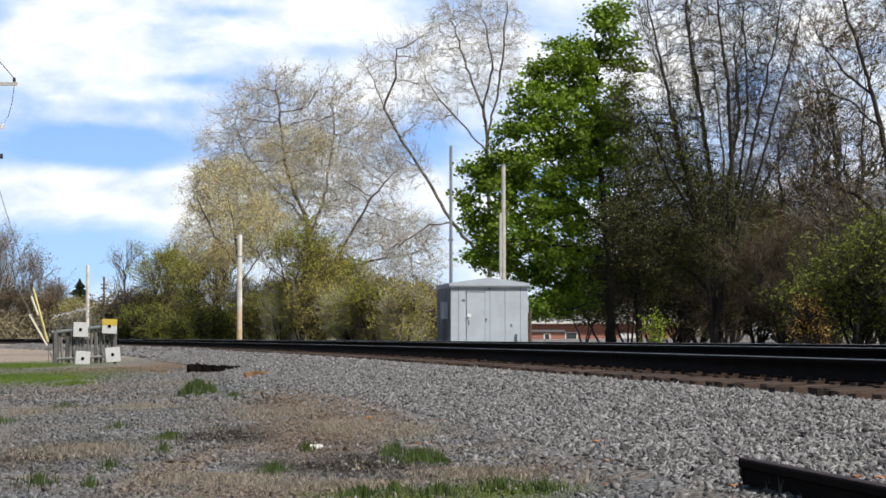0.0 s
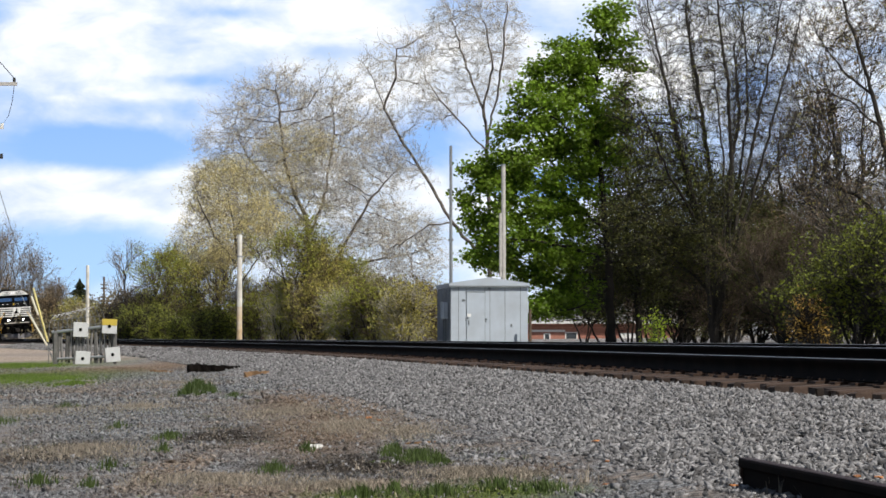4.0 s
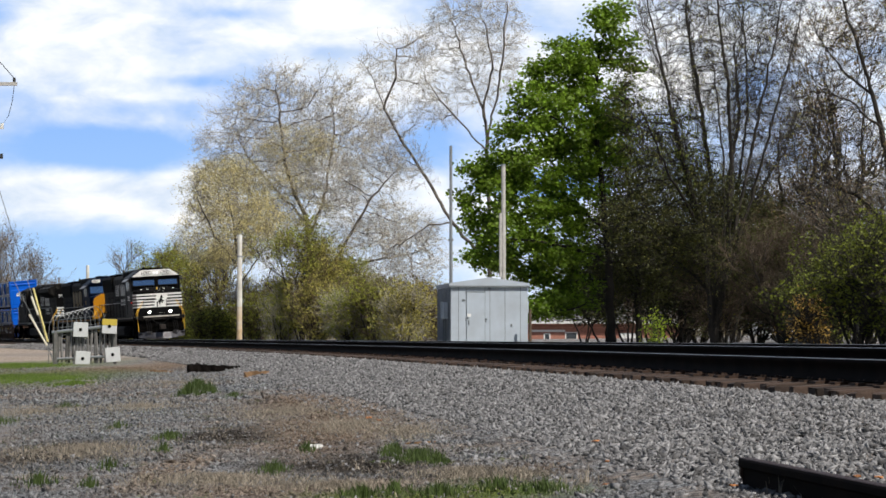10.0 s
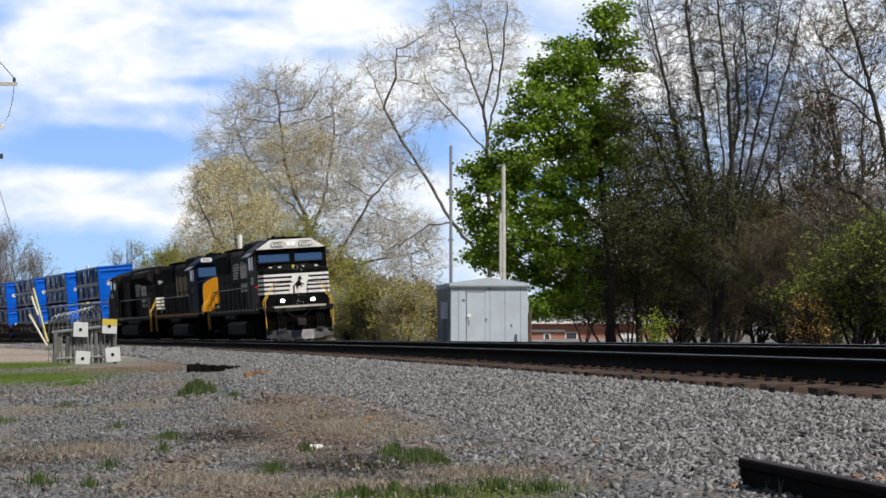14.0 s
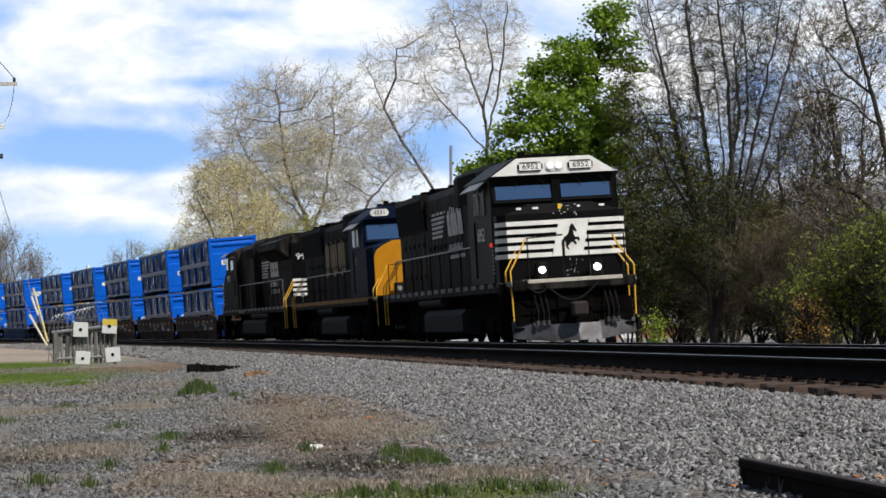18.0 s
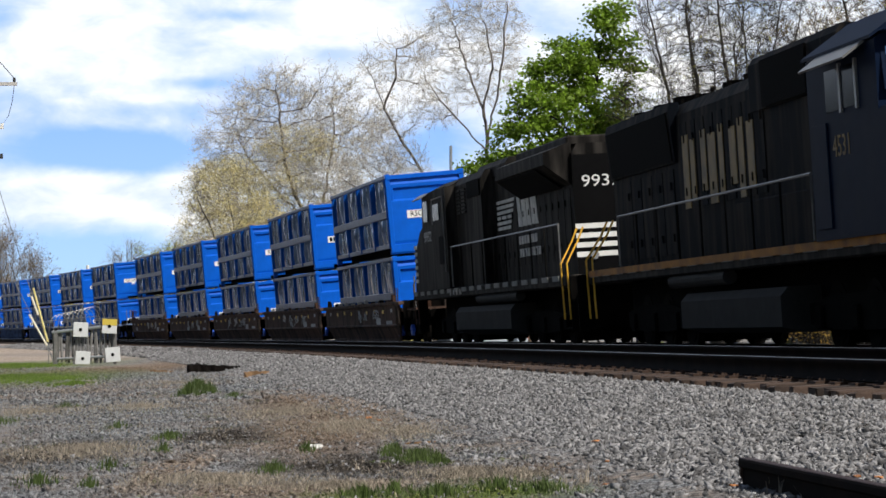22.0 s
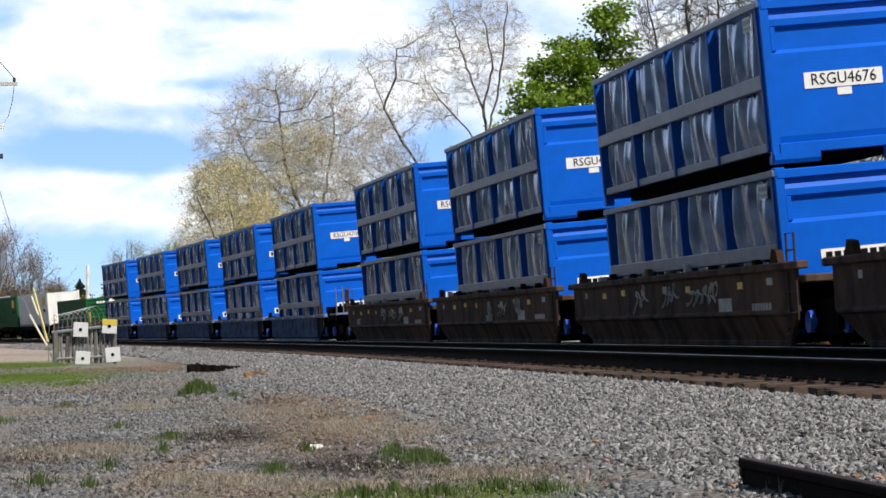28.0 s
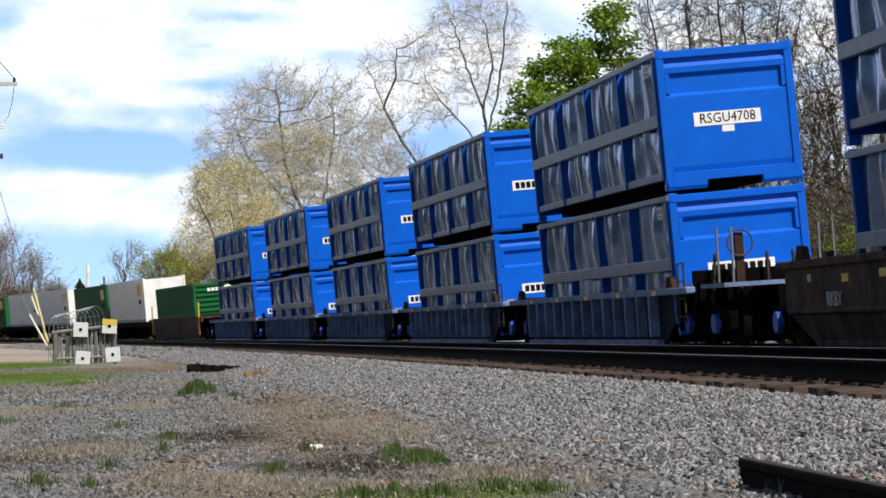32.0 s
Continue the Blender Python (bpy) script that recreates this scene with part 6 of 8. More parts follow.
# near black: the shade that hides the wheels is put into the steel
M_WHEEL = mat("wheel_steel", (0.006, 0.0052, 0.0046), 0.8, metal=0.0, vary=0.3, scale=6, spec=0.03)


M_COUPLER = mat("coupler_iron", (0.016, 0.011, 0.009), 0.85, vary=0.3, scale=8)


def text_mesh(body, size, depth=0.004):
    cu = bpy.data.curves.new("letters", "FONT")
    cu.body, cu.size, cu.extrude, cu.resolution_u = body, size, depth, 2
    cu.align_x, cu.align_y = "CENTER", "CENTER"
    ob = bpy.data.objects.new("letters", cu)
    me = bpy.data.meshes.new_from_object(ob)
    bpy.data.objects.remove(ob)
    bpy.data.curves.remove(cu)
    return me


def letters(name, body, size, material, parent, m, stretch=1.0):
    me = text_mesh(body, size)
    me.materials.clear()
    me.materials.append(material)
    ob = new(name, me)
    ob.parent = parent
    ob.matrix_basis = m @ Matrix.Diagonal((stretch, 1, 1, 1))
    return ob


ON_FRONT = Euler((radians(90), 0, radians(90))).to_matrix().to_4x4()      # reads from ahead of the train
ON_SIDE = Euler((radians(90), 0, 0)).to_matrix().to_4x4()                 # reads from the right-hand side
ON_SIDE_L = Euler((radians(90), 0, radians(180))).to_matrix().to_4x4()    # reads from the left-hand side


def wheelset(x, r, parent, frame_y=0.75):
    for y in (-frame_y, frame_y):
        bm = bmesh.new()
        add_rod(bm, (x, y - 0.065, r), (x, y + 0.065, r), r, 24)
        add_rod(bm, (x, y - 0.08, r), (x, y + 0.08, r), r * 0.78, 20)
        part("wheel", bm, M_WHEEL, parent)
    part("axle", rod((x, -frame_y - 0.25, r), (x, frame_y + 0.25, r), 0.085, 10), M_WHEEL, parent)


def truck(parent, x, axles, spacing, r, shift=0.0, blue=False):
    bm = bmesh.new()
    half = (axles - 1) * spacing / 2
    for y in (-1.0, 1.0):
        add_prism(bm, [(x - half - 0.55, r - 0.1), (x - half - 0.55, r + 0.2), (x - half * 0.6, r + 0.32), (x + half * 0.6, r + 0.32), (x + half + 0.55, r + 0.2), (x + half + 0.55, r - 0.1), (x + half * 0.5, r - 0.18), (x - half * 0.5, r - 0.18)], y - 0.07, y + 0.07)
        for k in range(axles):
            xx = x - half + k * spacing
            add_box(bm, xx - 0.17, xx + 0.17, y - 0.13, y + 0.13, r - 0.17, r + 0.17, 0.03)
    add_box(bm, x - 0.3, x + 0.3, -1.0, 1.0, r - 0.05, r + 0.3, 0.03)
    # added dark filler that closes the bright gaps between the wheels
    add_box(bm, x - half - 0.3, x + half + 0.3, -0.55, 0.55, 0.12, r + 0.2, 0.03)
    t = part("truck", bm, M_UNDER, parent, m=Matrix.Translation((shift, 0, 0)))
    for k in range(axles):
        wheelset(x - half + k * spacing, r, t)
        if blue:
            for y in (-1.16, 1.16):
                part("bearing_cap", rod((x - half + k * spacing, y - 0.05, r), (x - half + k * spacing, y + 0.05, r), 0.16, 14), M_AXLE_BLUE, t)
    return t


def rounded_hood(x0, x1, hw, z0, z1, sh=0.22):
    """A long hood with cut shoulders, running from x1 back to x0."""
    return prism([(-hw, z0), (hw, z0), (hw, z1 - sh), (hw - sh * 0.7, z1), (-hw + sh * 0.7, z1), (-hw, z1 - sh)], x0, x1, "x")


def loco_running_gear(P, root, shift, front, back, tank0, tank1, tankz):
    P("underframe", box(back, front, -1.46, 1.46, 1.30, 1.55, 0.03), M_BLACK)
    for k in range(int((front - back) / 1.15)):
        x = back + 0.6 + k * 1.15
        for y in (-1.475, 1.475):
            P("sill_plate", box(x, x + 0.62, y - 0.012, y + 0.012, 1.43, 1.54), M_SILL)
    bm = prism([(-1.42, tankz), (-1.42, tankz + 0.45), (-1.30, tankz + 0.58), (1.30, tankz + 0.58), (1.42, tankz + 0.45), (1.42, tankz), (1.05, 0.30), (-1.05, 0.30)], tank0, tank1, "x")
    P("fuel_tank", bm, mat("tank_grey", (0.036, 0.035, 0.034), 0.7, spec=0.04, vary=0.25, scale=2) if "tank_grey" not in bpy.data.materials else bpy.data.materials["tank_grey"])
    for y in (-1.32, 1.32):
        P("air_reservoir", rod((tank0 - 0.8, y, 1.20), (tank1 - 3.2, y, 1.20), 0.12, 14), bpy.data.materials["tank_grey"])
    # added dark block that shuts out daylight under the locomotive
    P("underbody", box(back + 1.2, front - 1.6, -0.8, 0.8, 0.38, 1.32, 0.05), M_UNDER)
    truck(root, front - 4.6, 3, 1.72, 0.51, shift)
    truck(root, back + 4.3, 3, 1.72, 0.51, shift)


def handrail_side(P, x0, x1, z, y, posts, mt):
    """A long side handrail with its posts."""
    P("handrail", bent([(x0, y, 1.58), (x0, y, z), (x1, y, z), (x1, y, 1.58)], 0.021), mt)
    for k in range(1, posts):
        x = x0 + (x1 - x0) * k / posts
        P("stanchion", rod((x, y, 1.55), (x, y, z), 0.018, 6), M_BLACK)


def corner_steps(P, x, y, d, rail_mat):
    """Steps and bent grab rails at one corner; d is +1 at the leading end."""
    sy = 1 if y > 0 else -1
    bm = bmesh.new()
    for k in range(4):
        add_box(bm, x - 0.30, x + 0.22, y - 0.10 * sy - 0.12, y - 0.10 * sy + 0.12, 0.42 + 0.3 * k, 0.46 + 0.3 * k)
    add_box(bm, x - 0.33, x - 0.29, y - 0.25, y + 0.02, 0.38, 1.5)
    P("step_well", bm, M_UNDER)
    for dx in (0.26, -0.34):
        P("grab_rail", bent([(x + dx * d, y + 0.03 * sy, 0.62), (x + dx * d, y + 0.05 * sy, 1.78), (x + (dx - 0.16) * d, y - 0.25 * sy, 2.25), (x + (dx - 0.20) * d, y - 0.38 * sy, 2.52)], 0.021), rail_mat)


def coupler(P, x, d):
    bm = bmesh.new()
    add_box(bm, min(x, x + 0.55 * d), max(x, x + 0.55 * d), -0.11, 0.11, 0.72, 0.95, 0.02)
    add_box(bm, min(x + 0.5 * d, x + 0.82 * d), max(x + 0.5 * d, x + 0.82 * d), -0.2, 0.17, 0.66, 1.0, 0.05)
    P("coupler", bm, M_COUPLER)


def hood_doors(P, x0, x1, n, z0, z1, hw, material, louvre=False):
    w = (x1 - x0) / n
    for k in range(n):
        for y in (-hw, hw):
            s = -1 if y < 0 else 1
            bm = box(x0 + k * w + 0.03, x0 + (k + 1) * w - 0.03, y, y + 0.018 * s, z0, z1)
            add_box(bm, x0 + k * w + w * 0.75, x0 + k * w + w * 0.80, y, y + 0.05 * s, z0 + (z1 - z0) * 0.15, z0 + (z1 - z0) * 0.24)
            add_box(bm, x0 + k * w + w * 0.75, x0 + k * w + w * 0.80, y, y + 0.05 * s, z0 + (z1 - z0) * 0.76, z0 + (z1 - z0) * 0.85)
            P("hood_door", bm, material)


def emd(name, nose_s, length, body_mat, hood_mat, nose_mat, label, number, lead):
    """A wide-nosed six-axle locomotive; x = 0 is the nose's face, the long hood runs back."""
    mid = -length / 2
    root = car("locomotive", nose_s + mid, LOCO_LEAN, label, "locomotive", "locomotives of the train")
    shift = -mid

    def P(nm, bm, mt, lab="", smooth=False):
        return part(nm, bm, mt, root, lab, Matrix.Translation((shift, 0, 0)), smooth)

    front, back = 0.85, -length
    loco_running_gear(P, root, shift, front, back, -12.5, -6.3, 0.40)
    # nose: chamfered corners, roof sloping off to the sides
    bm = bmesh.new()
    plan = [(-2.6, -1.53), (-0.30, -1.53), (0, -1.36), (0, 1.36), (-0.30, 1.53), (-2.6, 1.53)]
    lo = [bm.verts.new((x, y, 1.55)) for x, y in plan]
    hi = [bm.verts.new((x - (0.10 if i in (2, 3) else 0), y, 3.12)) for i, (x, y) in enumerate(plan)]
    ridge = [bm.verts.new((-2.6, -0.8, 3.45)), bm.verts.new((-0.16, -0.72, 3.34)), bm.verts.new((-0.16, 0.72, 3.34)), bm.verts.new((-2.6, 0.8, 3.45))]
    for i in range(5):
        bm.faces.new((lo[i], lo[i + 1], hi[i + 1], hi[i]))
    bm.faces.new((hi[2], hi[3], ridge[2], ridge[1]))
    bm.faces.new((hi[0], hi[1], hi[2], ridge[1], ridge[0]))
    bm.faces.new((hi[3], hi[4], hi[5], ridge[3], ridge[2]))
    bm.faces.new(ridge)
    bm.faces.new((lo[5], lo[0], hi[0], ridge[0], ridge[3], hi[5]))
    bm.faces.new(lo[::-1])
    bmesh.ops.recalc_face_normals(bm, faces=bm.faces)
    P("nose", bm, nose_mat)
    # cab with a faceted roof
    prof = [(-1.55, 1.55), (1.55, 1.55), (1.55, 3.98), (0.88, 4.42), (-0.88, 4.42), (-1.55, 3.98)]
    cab = P("cab", prism(prof, -3.85, -0.82, "x"), body_mat)
    brow = P("cab_brow", prism([(-1.50, 4.06), (1.50, 4.06), (0.88, 4.46), (-0.88, 4.46)], -0.86, -0.62, "x"), M_LOCO_WHITE if lead else body_mat)
    P("cab_roof", prism([(-1.60, 3.99), (-0.90, 4.45), (0.90, 4.45), (1.60, 3.99), (1.60, 4.03), (0.90, 4.49), (-0.90, 4.49), (-1.60, 4.03)], -3.9, -0.84, "x"), body_mat)
    P("window_post", box(-0.84, -0.72, -0.06, 0.15, 3.36, 4.07), body_mat)
    low = 0.0 if lead else 0.10
    for y0, y1 in ((-1.42, -0.08), (0.17, 1.36)):
        P("windscreen", prism([(-0.84, 3.50 - low), (-0.745 + low / 5, 3.50 - low), (-0.815, 3.82 + low / 2), (-0.86, 3.82 + low / 2)], y0, y1), M_GLASS, "dark cab windscreen tinted blue for mirrored sky")
        P("windscreen_frame", prism([(-0.86, 3.43 - low), (-0.745 + low / 5, 3.43 - low), (-0.835, 3.88 + low / 2), (-0.88, 3.88 + low / 2)], y0 - 0.06, y1 + 0.06), body_mat)
        for dx in (0.25, 0.75):
            yy = y0 + (y1 - y0) * dx
            P("wiper", rod((-0.68, yy, 4.0), (-0.73, yy + 0.22, 3.80), 0.010, 5), M_INK)
    for s in (-1, 1):
        P("side_window", box(-3.0, -1.6, s * 1.545 - 0.02, s * 1.545 + 0.02, 3.22, 3.78, 0.01), M_GLASS_SIDE)
        P("side_window_frame", box(-2.34, -2.26, s * 1.555 - 0.03, s * 1.555 + 0.03, 3.18, 3.82), M_STEEL_RAIL)
        P("side_window_frame", box(-1.66, -1.58, s * 1.555 - 0.03, s * 1.555 + 0.03, 3.18, 3.82), M_STEEL_RAIL)
        P("sun_visor", prism([(s * 1.55, 3.98), (s * 1.58, 4.0), (s * 1.86, 3.80), (s * 1.84, 3.78)], -3.2, -1.2, "x"), M_STEEL_RAIL)
        P("cab_door_panel", box(-3.7, -3.0, s * 1.56 - 0.02, s * 1.56 + 0.02, 1.7, 3.1, 0.01), body_mat)
    # roof details over the cab
    bm = bmesh.new()
    add_box(bm, -3.4, -1.3, -0.65, 0.6, 4.47, 4.58, 0.03)
    for k in range(5):
        add_box(bm, -1.2 - k * 0.45, -1.05 - k * 0.45, -0.75 + 0.3 * (k % 3), -0.6 + 0.3 * (k % 3), 4.47, 4.64 - 0.03 * (k % 2))
    P("roof_equipment", bm, M_UNDER)
    # number boards and headlight
    for y in ((-0.58, 0.64) if lead else (-1.0, 1.0)):
        bd = P("number_board", box(-0.64, -0.58, y - 0.30, y + 0.30, 4.14, 4.36, 0.05, 3), M_INK if lead else M_SIGN)
        if lead:
            part("board_face", box(-0.585, -0.572, y - 0.27, y + 0.27, 4.165, 4.335, 0.02), M_SIGN, bd)
        letters("board_number", number, 0.19, M_INK, bd, Matrix.Translation((-0.568, y, 4.25)) @ ON_FRONT, 1.05)
    P("headlight_housing", box(-0.64, -0.59, -0.22 if lead else -0.30, 0.22 if lead else 0.30, 4.13, 4.38, 0.04, 2), M_LOCO_WHITE if lead else body_mat)
    for y in (-0.10, 0.10):
        P("headlight", rod((-0.60, y, 4.255), (-0.57, y, 4.255), 0.085, 16), M_LAMP_DIM)
    # long hood
    P("hood", rounded_hood(-length + 0.75, -3.85, 0.93, 1.55, 4.33), hood_mat)
    P("filter_housing", rounded_hood(-8.9, -4.2, 0.98, 3.72, 4.56, 0.12), hood_mat)
    for s in (-1, 1):
        P("filter_grille", box(-8.1, -5.7, s * 0.99 - 0.03, s * 0.99 + 0.03, 3.74, 4.45), M_GRILLE)
        P("radiator_flare", prism([(s * 0.90, 3.30), (s * 0.98, 3.30), (s * 1.06, 4.20), (s * 1.02, 4.36), (s * 0.85, 4.36)], -length + 0.8, -14.1, "x"), hood_mat)
        P("radiator_grille", prism([(s * 0.985, 3.34), (s * 1.065, 4.20), (s * 1.08, 4.19), (s * 1.0, 3.33)], -length + 0.95, -14.25, "x"), M_GRILLE)
        P("equipment_cabinet", box(-9.6, -4.0, s * 1.02 - 0.12, s * 1.02 + 0.12, 1.56, 2.35, 0.02), hood_mat)
    hood_doors(P, -13.9, -8.3, 9, 2.45, 3.95, 0.93, hood_mat)
    hood_doors(P, -18.8, -14.4, 5, 1.7, 3.2, 0.93, hood_mat)
    for k in range(3):
        x = -length + 1.9 + k * 1.65
        P("cooling_fan", rod((x, 0, 4.3), (x, 0, 4.52), 0.68, 20), M_UNDER)
    for k in range(2):
        P("dynamic_brake_fan", rod((-10.2 - 1.6 * k, 0, 4.3), (-10.2 - 1.6 * k, 0, 4.47), 0.62, 20), M_UNDER)
    P("exhaust_stack", box(-9.7, -9.2, -0.3, 0.3, 4.3, 4.62, 0.05), M_UNDER)
    for k in range(9):
        P("lifting_lug", box(-8.8 - k * 1.1, -8.7 - k * 1.1, -0.78, -0.72, 4.32, 4.42), M_UNDER)
    # rails and steps
    handrail_side(P, -16.9, -4.2, 2.50, -1.47, 8, M_STEEL_RAIL)
    handrail_side(P, -16.9, -4.2, 2.50, 1.47, 8, M_STEEL_RAIL)
    for s in (-1, 1):
        corner_steps(P, 0.45, s * 1.42, 1, M_YELLOW_RAIL)
        corner_steps(P, back + 0.45, s * 1.42, -1, M_YELLOW_RAIL)
    P("front_handrail", bent([(0.78, -1.05, 1.55), (0.78, -1.05, 2.52), (0.78, -0.2, 2.56)], 0.020), M_BLACK)
    P("front_handrail", bent([(0.78, 1.25, 1.55), (0.78, 1.25, 2.52), (0.78, 0.40, 2.54), (0.78, 0.40, 1.55)], 0.020), M_BLACK)
    P("front_post", box(0.77, 0.81, -0.23, -0.17, 1.5, 2.42), M_BLACK)
    # front end: platform edge, pilot, plow, coupler, hoses
    P("front_platform", box(0.15, 0.86, -1.10, 1.15, 1.47, 1.56, 0.01), mat("platform_edge", (0.46, 0.43, 0.38), 0.7, vary=0.3, scale=6) if "platform_edge" not in bpy.data.materials else bpy.data.materials["platform_edge"])
    P("pilot_plate", prism([(-1.40, 0.95), (-1.40, 0.55), (1.40, 0.55), (1.40, 0.95), (0.95, 1.42), (-0.95, 1.42)], 0.55, 0.66, "x"), M_UNDER)
    bm = bmesh.new()
    pts = [(0.62, -1.46), (0.98, -0.55), (1.10, 0.0), (0.98, 0.55), (0.62, 1.46)]
    top = [bm.verts.new((x - 0.14, y, 0.62 if abs(y) > 1 else 0.50)) for x, y in pts]
    bot = [bm.verts.new((x, y, 0.10 if abs(y) < 1 else 0.22)) for x, y in pts]
    tb = [bm.verts.new((x - 0.22, y, 0.62 if abs(y) > 1 else 0.50)) for x, y in pts]
    bb = [bm.verts.new((x - 0.08, y, 0.10 if abs(y) < 1 else 0.22)) for x, y in pts]
    for i in range(4):
        bm.faces.new((bot[i], bot[i + 1], top[i + 1], top[i]))
        bm.faces.new((tb[i], tb[i + 1], bb[i + 1], bb[i]))
        bm.faces.new((top[i], top[i + 1], tb[i + 1], tb[i]))
        bm.faces.new((bb[i], bb[i + 1], bot[i + 1], bot[i]))
    bmesh.ops.recalc_face_normals(bm, faces=bm.faces)
    # trailing plow takes the near-black underframe colour to stand for its shade
    P("snow_plow", bm, M_PLOW if lead else M_UNDER, "scuffed steel plow blade")
    coupler(P, 0.6, 1)
    coupler(P, back, -1)
    P("coupler_pocket", box(0.5, 0.72, -0.42, 0.42, 0.45, 1.15, 0.03), M_GRILLE)
    for y in (-0.95, -0.82, -0.70, 0.72, 0.84, 0.96):
        P("air_hose", bent([(0.68, y, 1.28), (0.80, y + 0.02, 1.05), (0.86, y + 0.05, 0.78), (0.84, y + 0.03, 0.55)], 0.022, 5), M_TWINE)
        P("hose_coupling", box(0.80, 0.90, y - 0.01, y + 0.07, 0.48, 0.60, 0.01), M_PLOW)
    arc = [(0.90, 0.55 - 1.25 * k / 10, 1.42 - 0.38 * math.sin(math.pi * k / 10)) for k in range(11)]
    P("jumper_cable", bent(arc, 0.024), M_TWINE)
    arc = [(0.90, -0.62 - 0.5 * k / 6, 1.40 - 0.16 * math.sin(math.pi * k / 6)) for k in range(7)]
    P("jumper_cable", bent(arc, 0.024), M_TWINE)
    P("cut_lever", rod((0.76, -1.2, 0.86), (0.76, 1.2, 0.86), 0.018, 6), M_UNDER)
    for y in (-0.66, 0.66):
        P("ditch_light_box", box(0.18, 0.42, y - 0.14, y + 0.14, 1.58, 1.96, 0.02), M_BLACK)
        P("ditch_light_ring", rod((0.40, y, 1.78), (0.44, y, 1.78), 0.105, 18), M_PLOW)
        P("ditch_light", rod((0.42, y, 1.78), (0.455, y, 1.78), 0.078, 18), M_LAMP if lead else M_LENS)
    return root, P


def stripes(P, sx, widths, z_top, bar, gap, n, x, material):
    """White bars across a flat front between the given sideways limits."""
    for k in range(n):
        z1 = z_top - k * (bar + gap)
        for y0, y1 in widths(k):
            P("nose_stripe", box(x, x + 0.012, min(y0, y1), max(y0, y1), z1 - bar, z1), material)


def side_emblem(P, x, z, d, y):
    """Faded painted emblem on a hood side: slanting bars, two blocks, and two lines of small bars."""
    for k in range(6):
        zz = z - k * 0.128
        P("emblem_bar", prism([(x, zz), (x + (2.3 - 0.12 * k) * d, zz), (x + (2.23 - 0.12 * k) * d, zz - 0.075), (x, zz - 0.075)], y - 0.006, y + 0.006), M_FADED)
    for k, (x0, w, top) in enumerate(((2.55, 0.36, 0.0), (3.05, 0.46, 0.06), (3.62, 0.34, 0.02), (4.15, 0.62, -0.02))):
        P("emblem_block", prism([(x + x0 * d, z + top), (x + (x0 + w) * d, z + top - 0.04), (x + (x0 + w + 0.22) * d, z - 0.74), (x + (x0 + 0.14) * d, z - 0.72)], y - 0.006, y + 0.006), M_FADED)
    for row in range(2):
        for k in range(7 + row):
            P("lettering_bar", box(x + (2.6 + 0.32 * k) * d, x + (2.82 + 0.32 * k) * d, y - 0.006, y + 0.006, z - 1.14 - 0.30 * row, z - 0.95 - 0.30 * row), M_FADED)


# leading locomotive: black, white-striped nose
lead_loco, LP = emd("lead", 0.0, 19.95, M_BLACK_CLEAN, M_BLACK, M_BLACK_CLEAN, "black diesel locomotive with white nose stripes and lit ditch lights", "6952", True)
for k in range(5):
    z1 = 2.945 - k * 0.189
    dz = k * 0.0525
    LP("nose_stripe", box(-0.02, 0.014, -1.36, -0.09 - dz, z1 - 0.105, z1), M_LOCO_WHITE)
    LP("nose_stripe", box(-0.02, 0.014, 0.63 - dz, 1.36, z1 - 0.105, z1), M_LOCO_WHITE)
    for s in (-1, 1):
        LP("nose_stripe", prism([(0.014, s * 1.36), (-0.29, s * 1.535), (-0.29, s * 1.52), (0.0, s * 1.34)], z1 - 0.105, z1, "z"), M_LOCO_WHITE)
        LP("nose_stripe", box(-0.50 - 0.04 * k, -0.29, s * 1.53 - 0.012, s * 1.53 + 0.012, z1 - 0.105, z1), M_LOCO_WHITE)
LP("nose_field", prism([(-0.09, 2.945), (0.63, 2.945), (0.43, 2.085), (-0.30, 2.085)], -0.02, 0.010, "x"), M_LOCO_WHITE)
HORSE = ((656, 274), (662, 281), (670, 297), (664, 299), (659, 293), (660, 306), (664, 314), (672, 313), (678, 320), (672, 327), (670, 320), (661, 323), (668, 331), (664, 337), (657, 328), (650, 329), (647, 335), (641, 338), (646, 348), (641, 348), (635, 338), (636, 330), (632, 322), (627, 336), (622, 334), (627, 320), (633, 312), (641, 307), (646, 298), (649, 284))
LP("nose_emblem", prism([(0.137 + (a - 648) / 120, 2.945 - (b - 262) / 120) for a, b in HORSE], 0.010, 0.018, "x"), M_INK)
for y, w in ((-1.02, 0.12), (-0.62, 0.14), (0.42, 0.07), (0.98, 0.12)):
    LP("nose_label", box(-0.13, -0.095, y - w / 2, y + w / 2, 3.22, 3.27), M_SIGN)
chips = random.Random(31)
for k in range(34):
    y, z = chips.gauss(0.24, 0.17), chips.choice((chips.uniform(2.98, 3.30), chips.uniform(1.62, 2.05)))
    w, h = 0.004 + 0.011 * chips.random() ** 2, 0.004 + 0.02 * chips.random() ** 2
    face = -0.1 * (z - 1.55) / 1.57 if z < 3.12 else -0.10 - 0.06 * (z - 3.12) / 0.22
    LP("paint_chip", box(face - 0.01, face + 0.004, y - w, y + w, z - h, z + h), M_LOCO_WHITE)
LP("nose_tag", box(-0.13, -0.095, -0.08, 0.0, 3.20, 3.32), M_DECAL_YELLOW)
letters("cab_number", "6952", 0.46, M_LOCO_WHITE, lead_loco, Matrix.Translation((7.75, -1.556, 2.72)) @ ON_SIDE, 1.05)
side_emblem(LP, -13.0, 3.72, 1, -0.955)
LP("marker_light", rod((-0.9, -1.55, 2.45), (-0.9, -1.60, 2.45), 0.05, 10), M_RED)
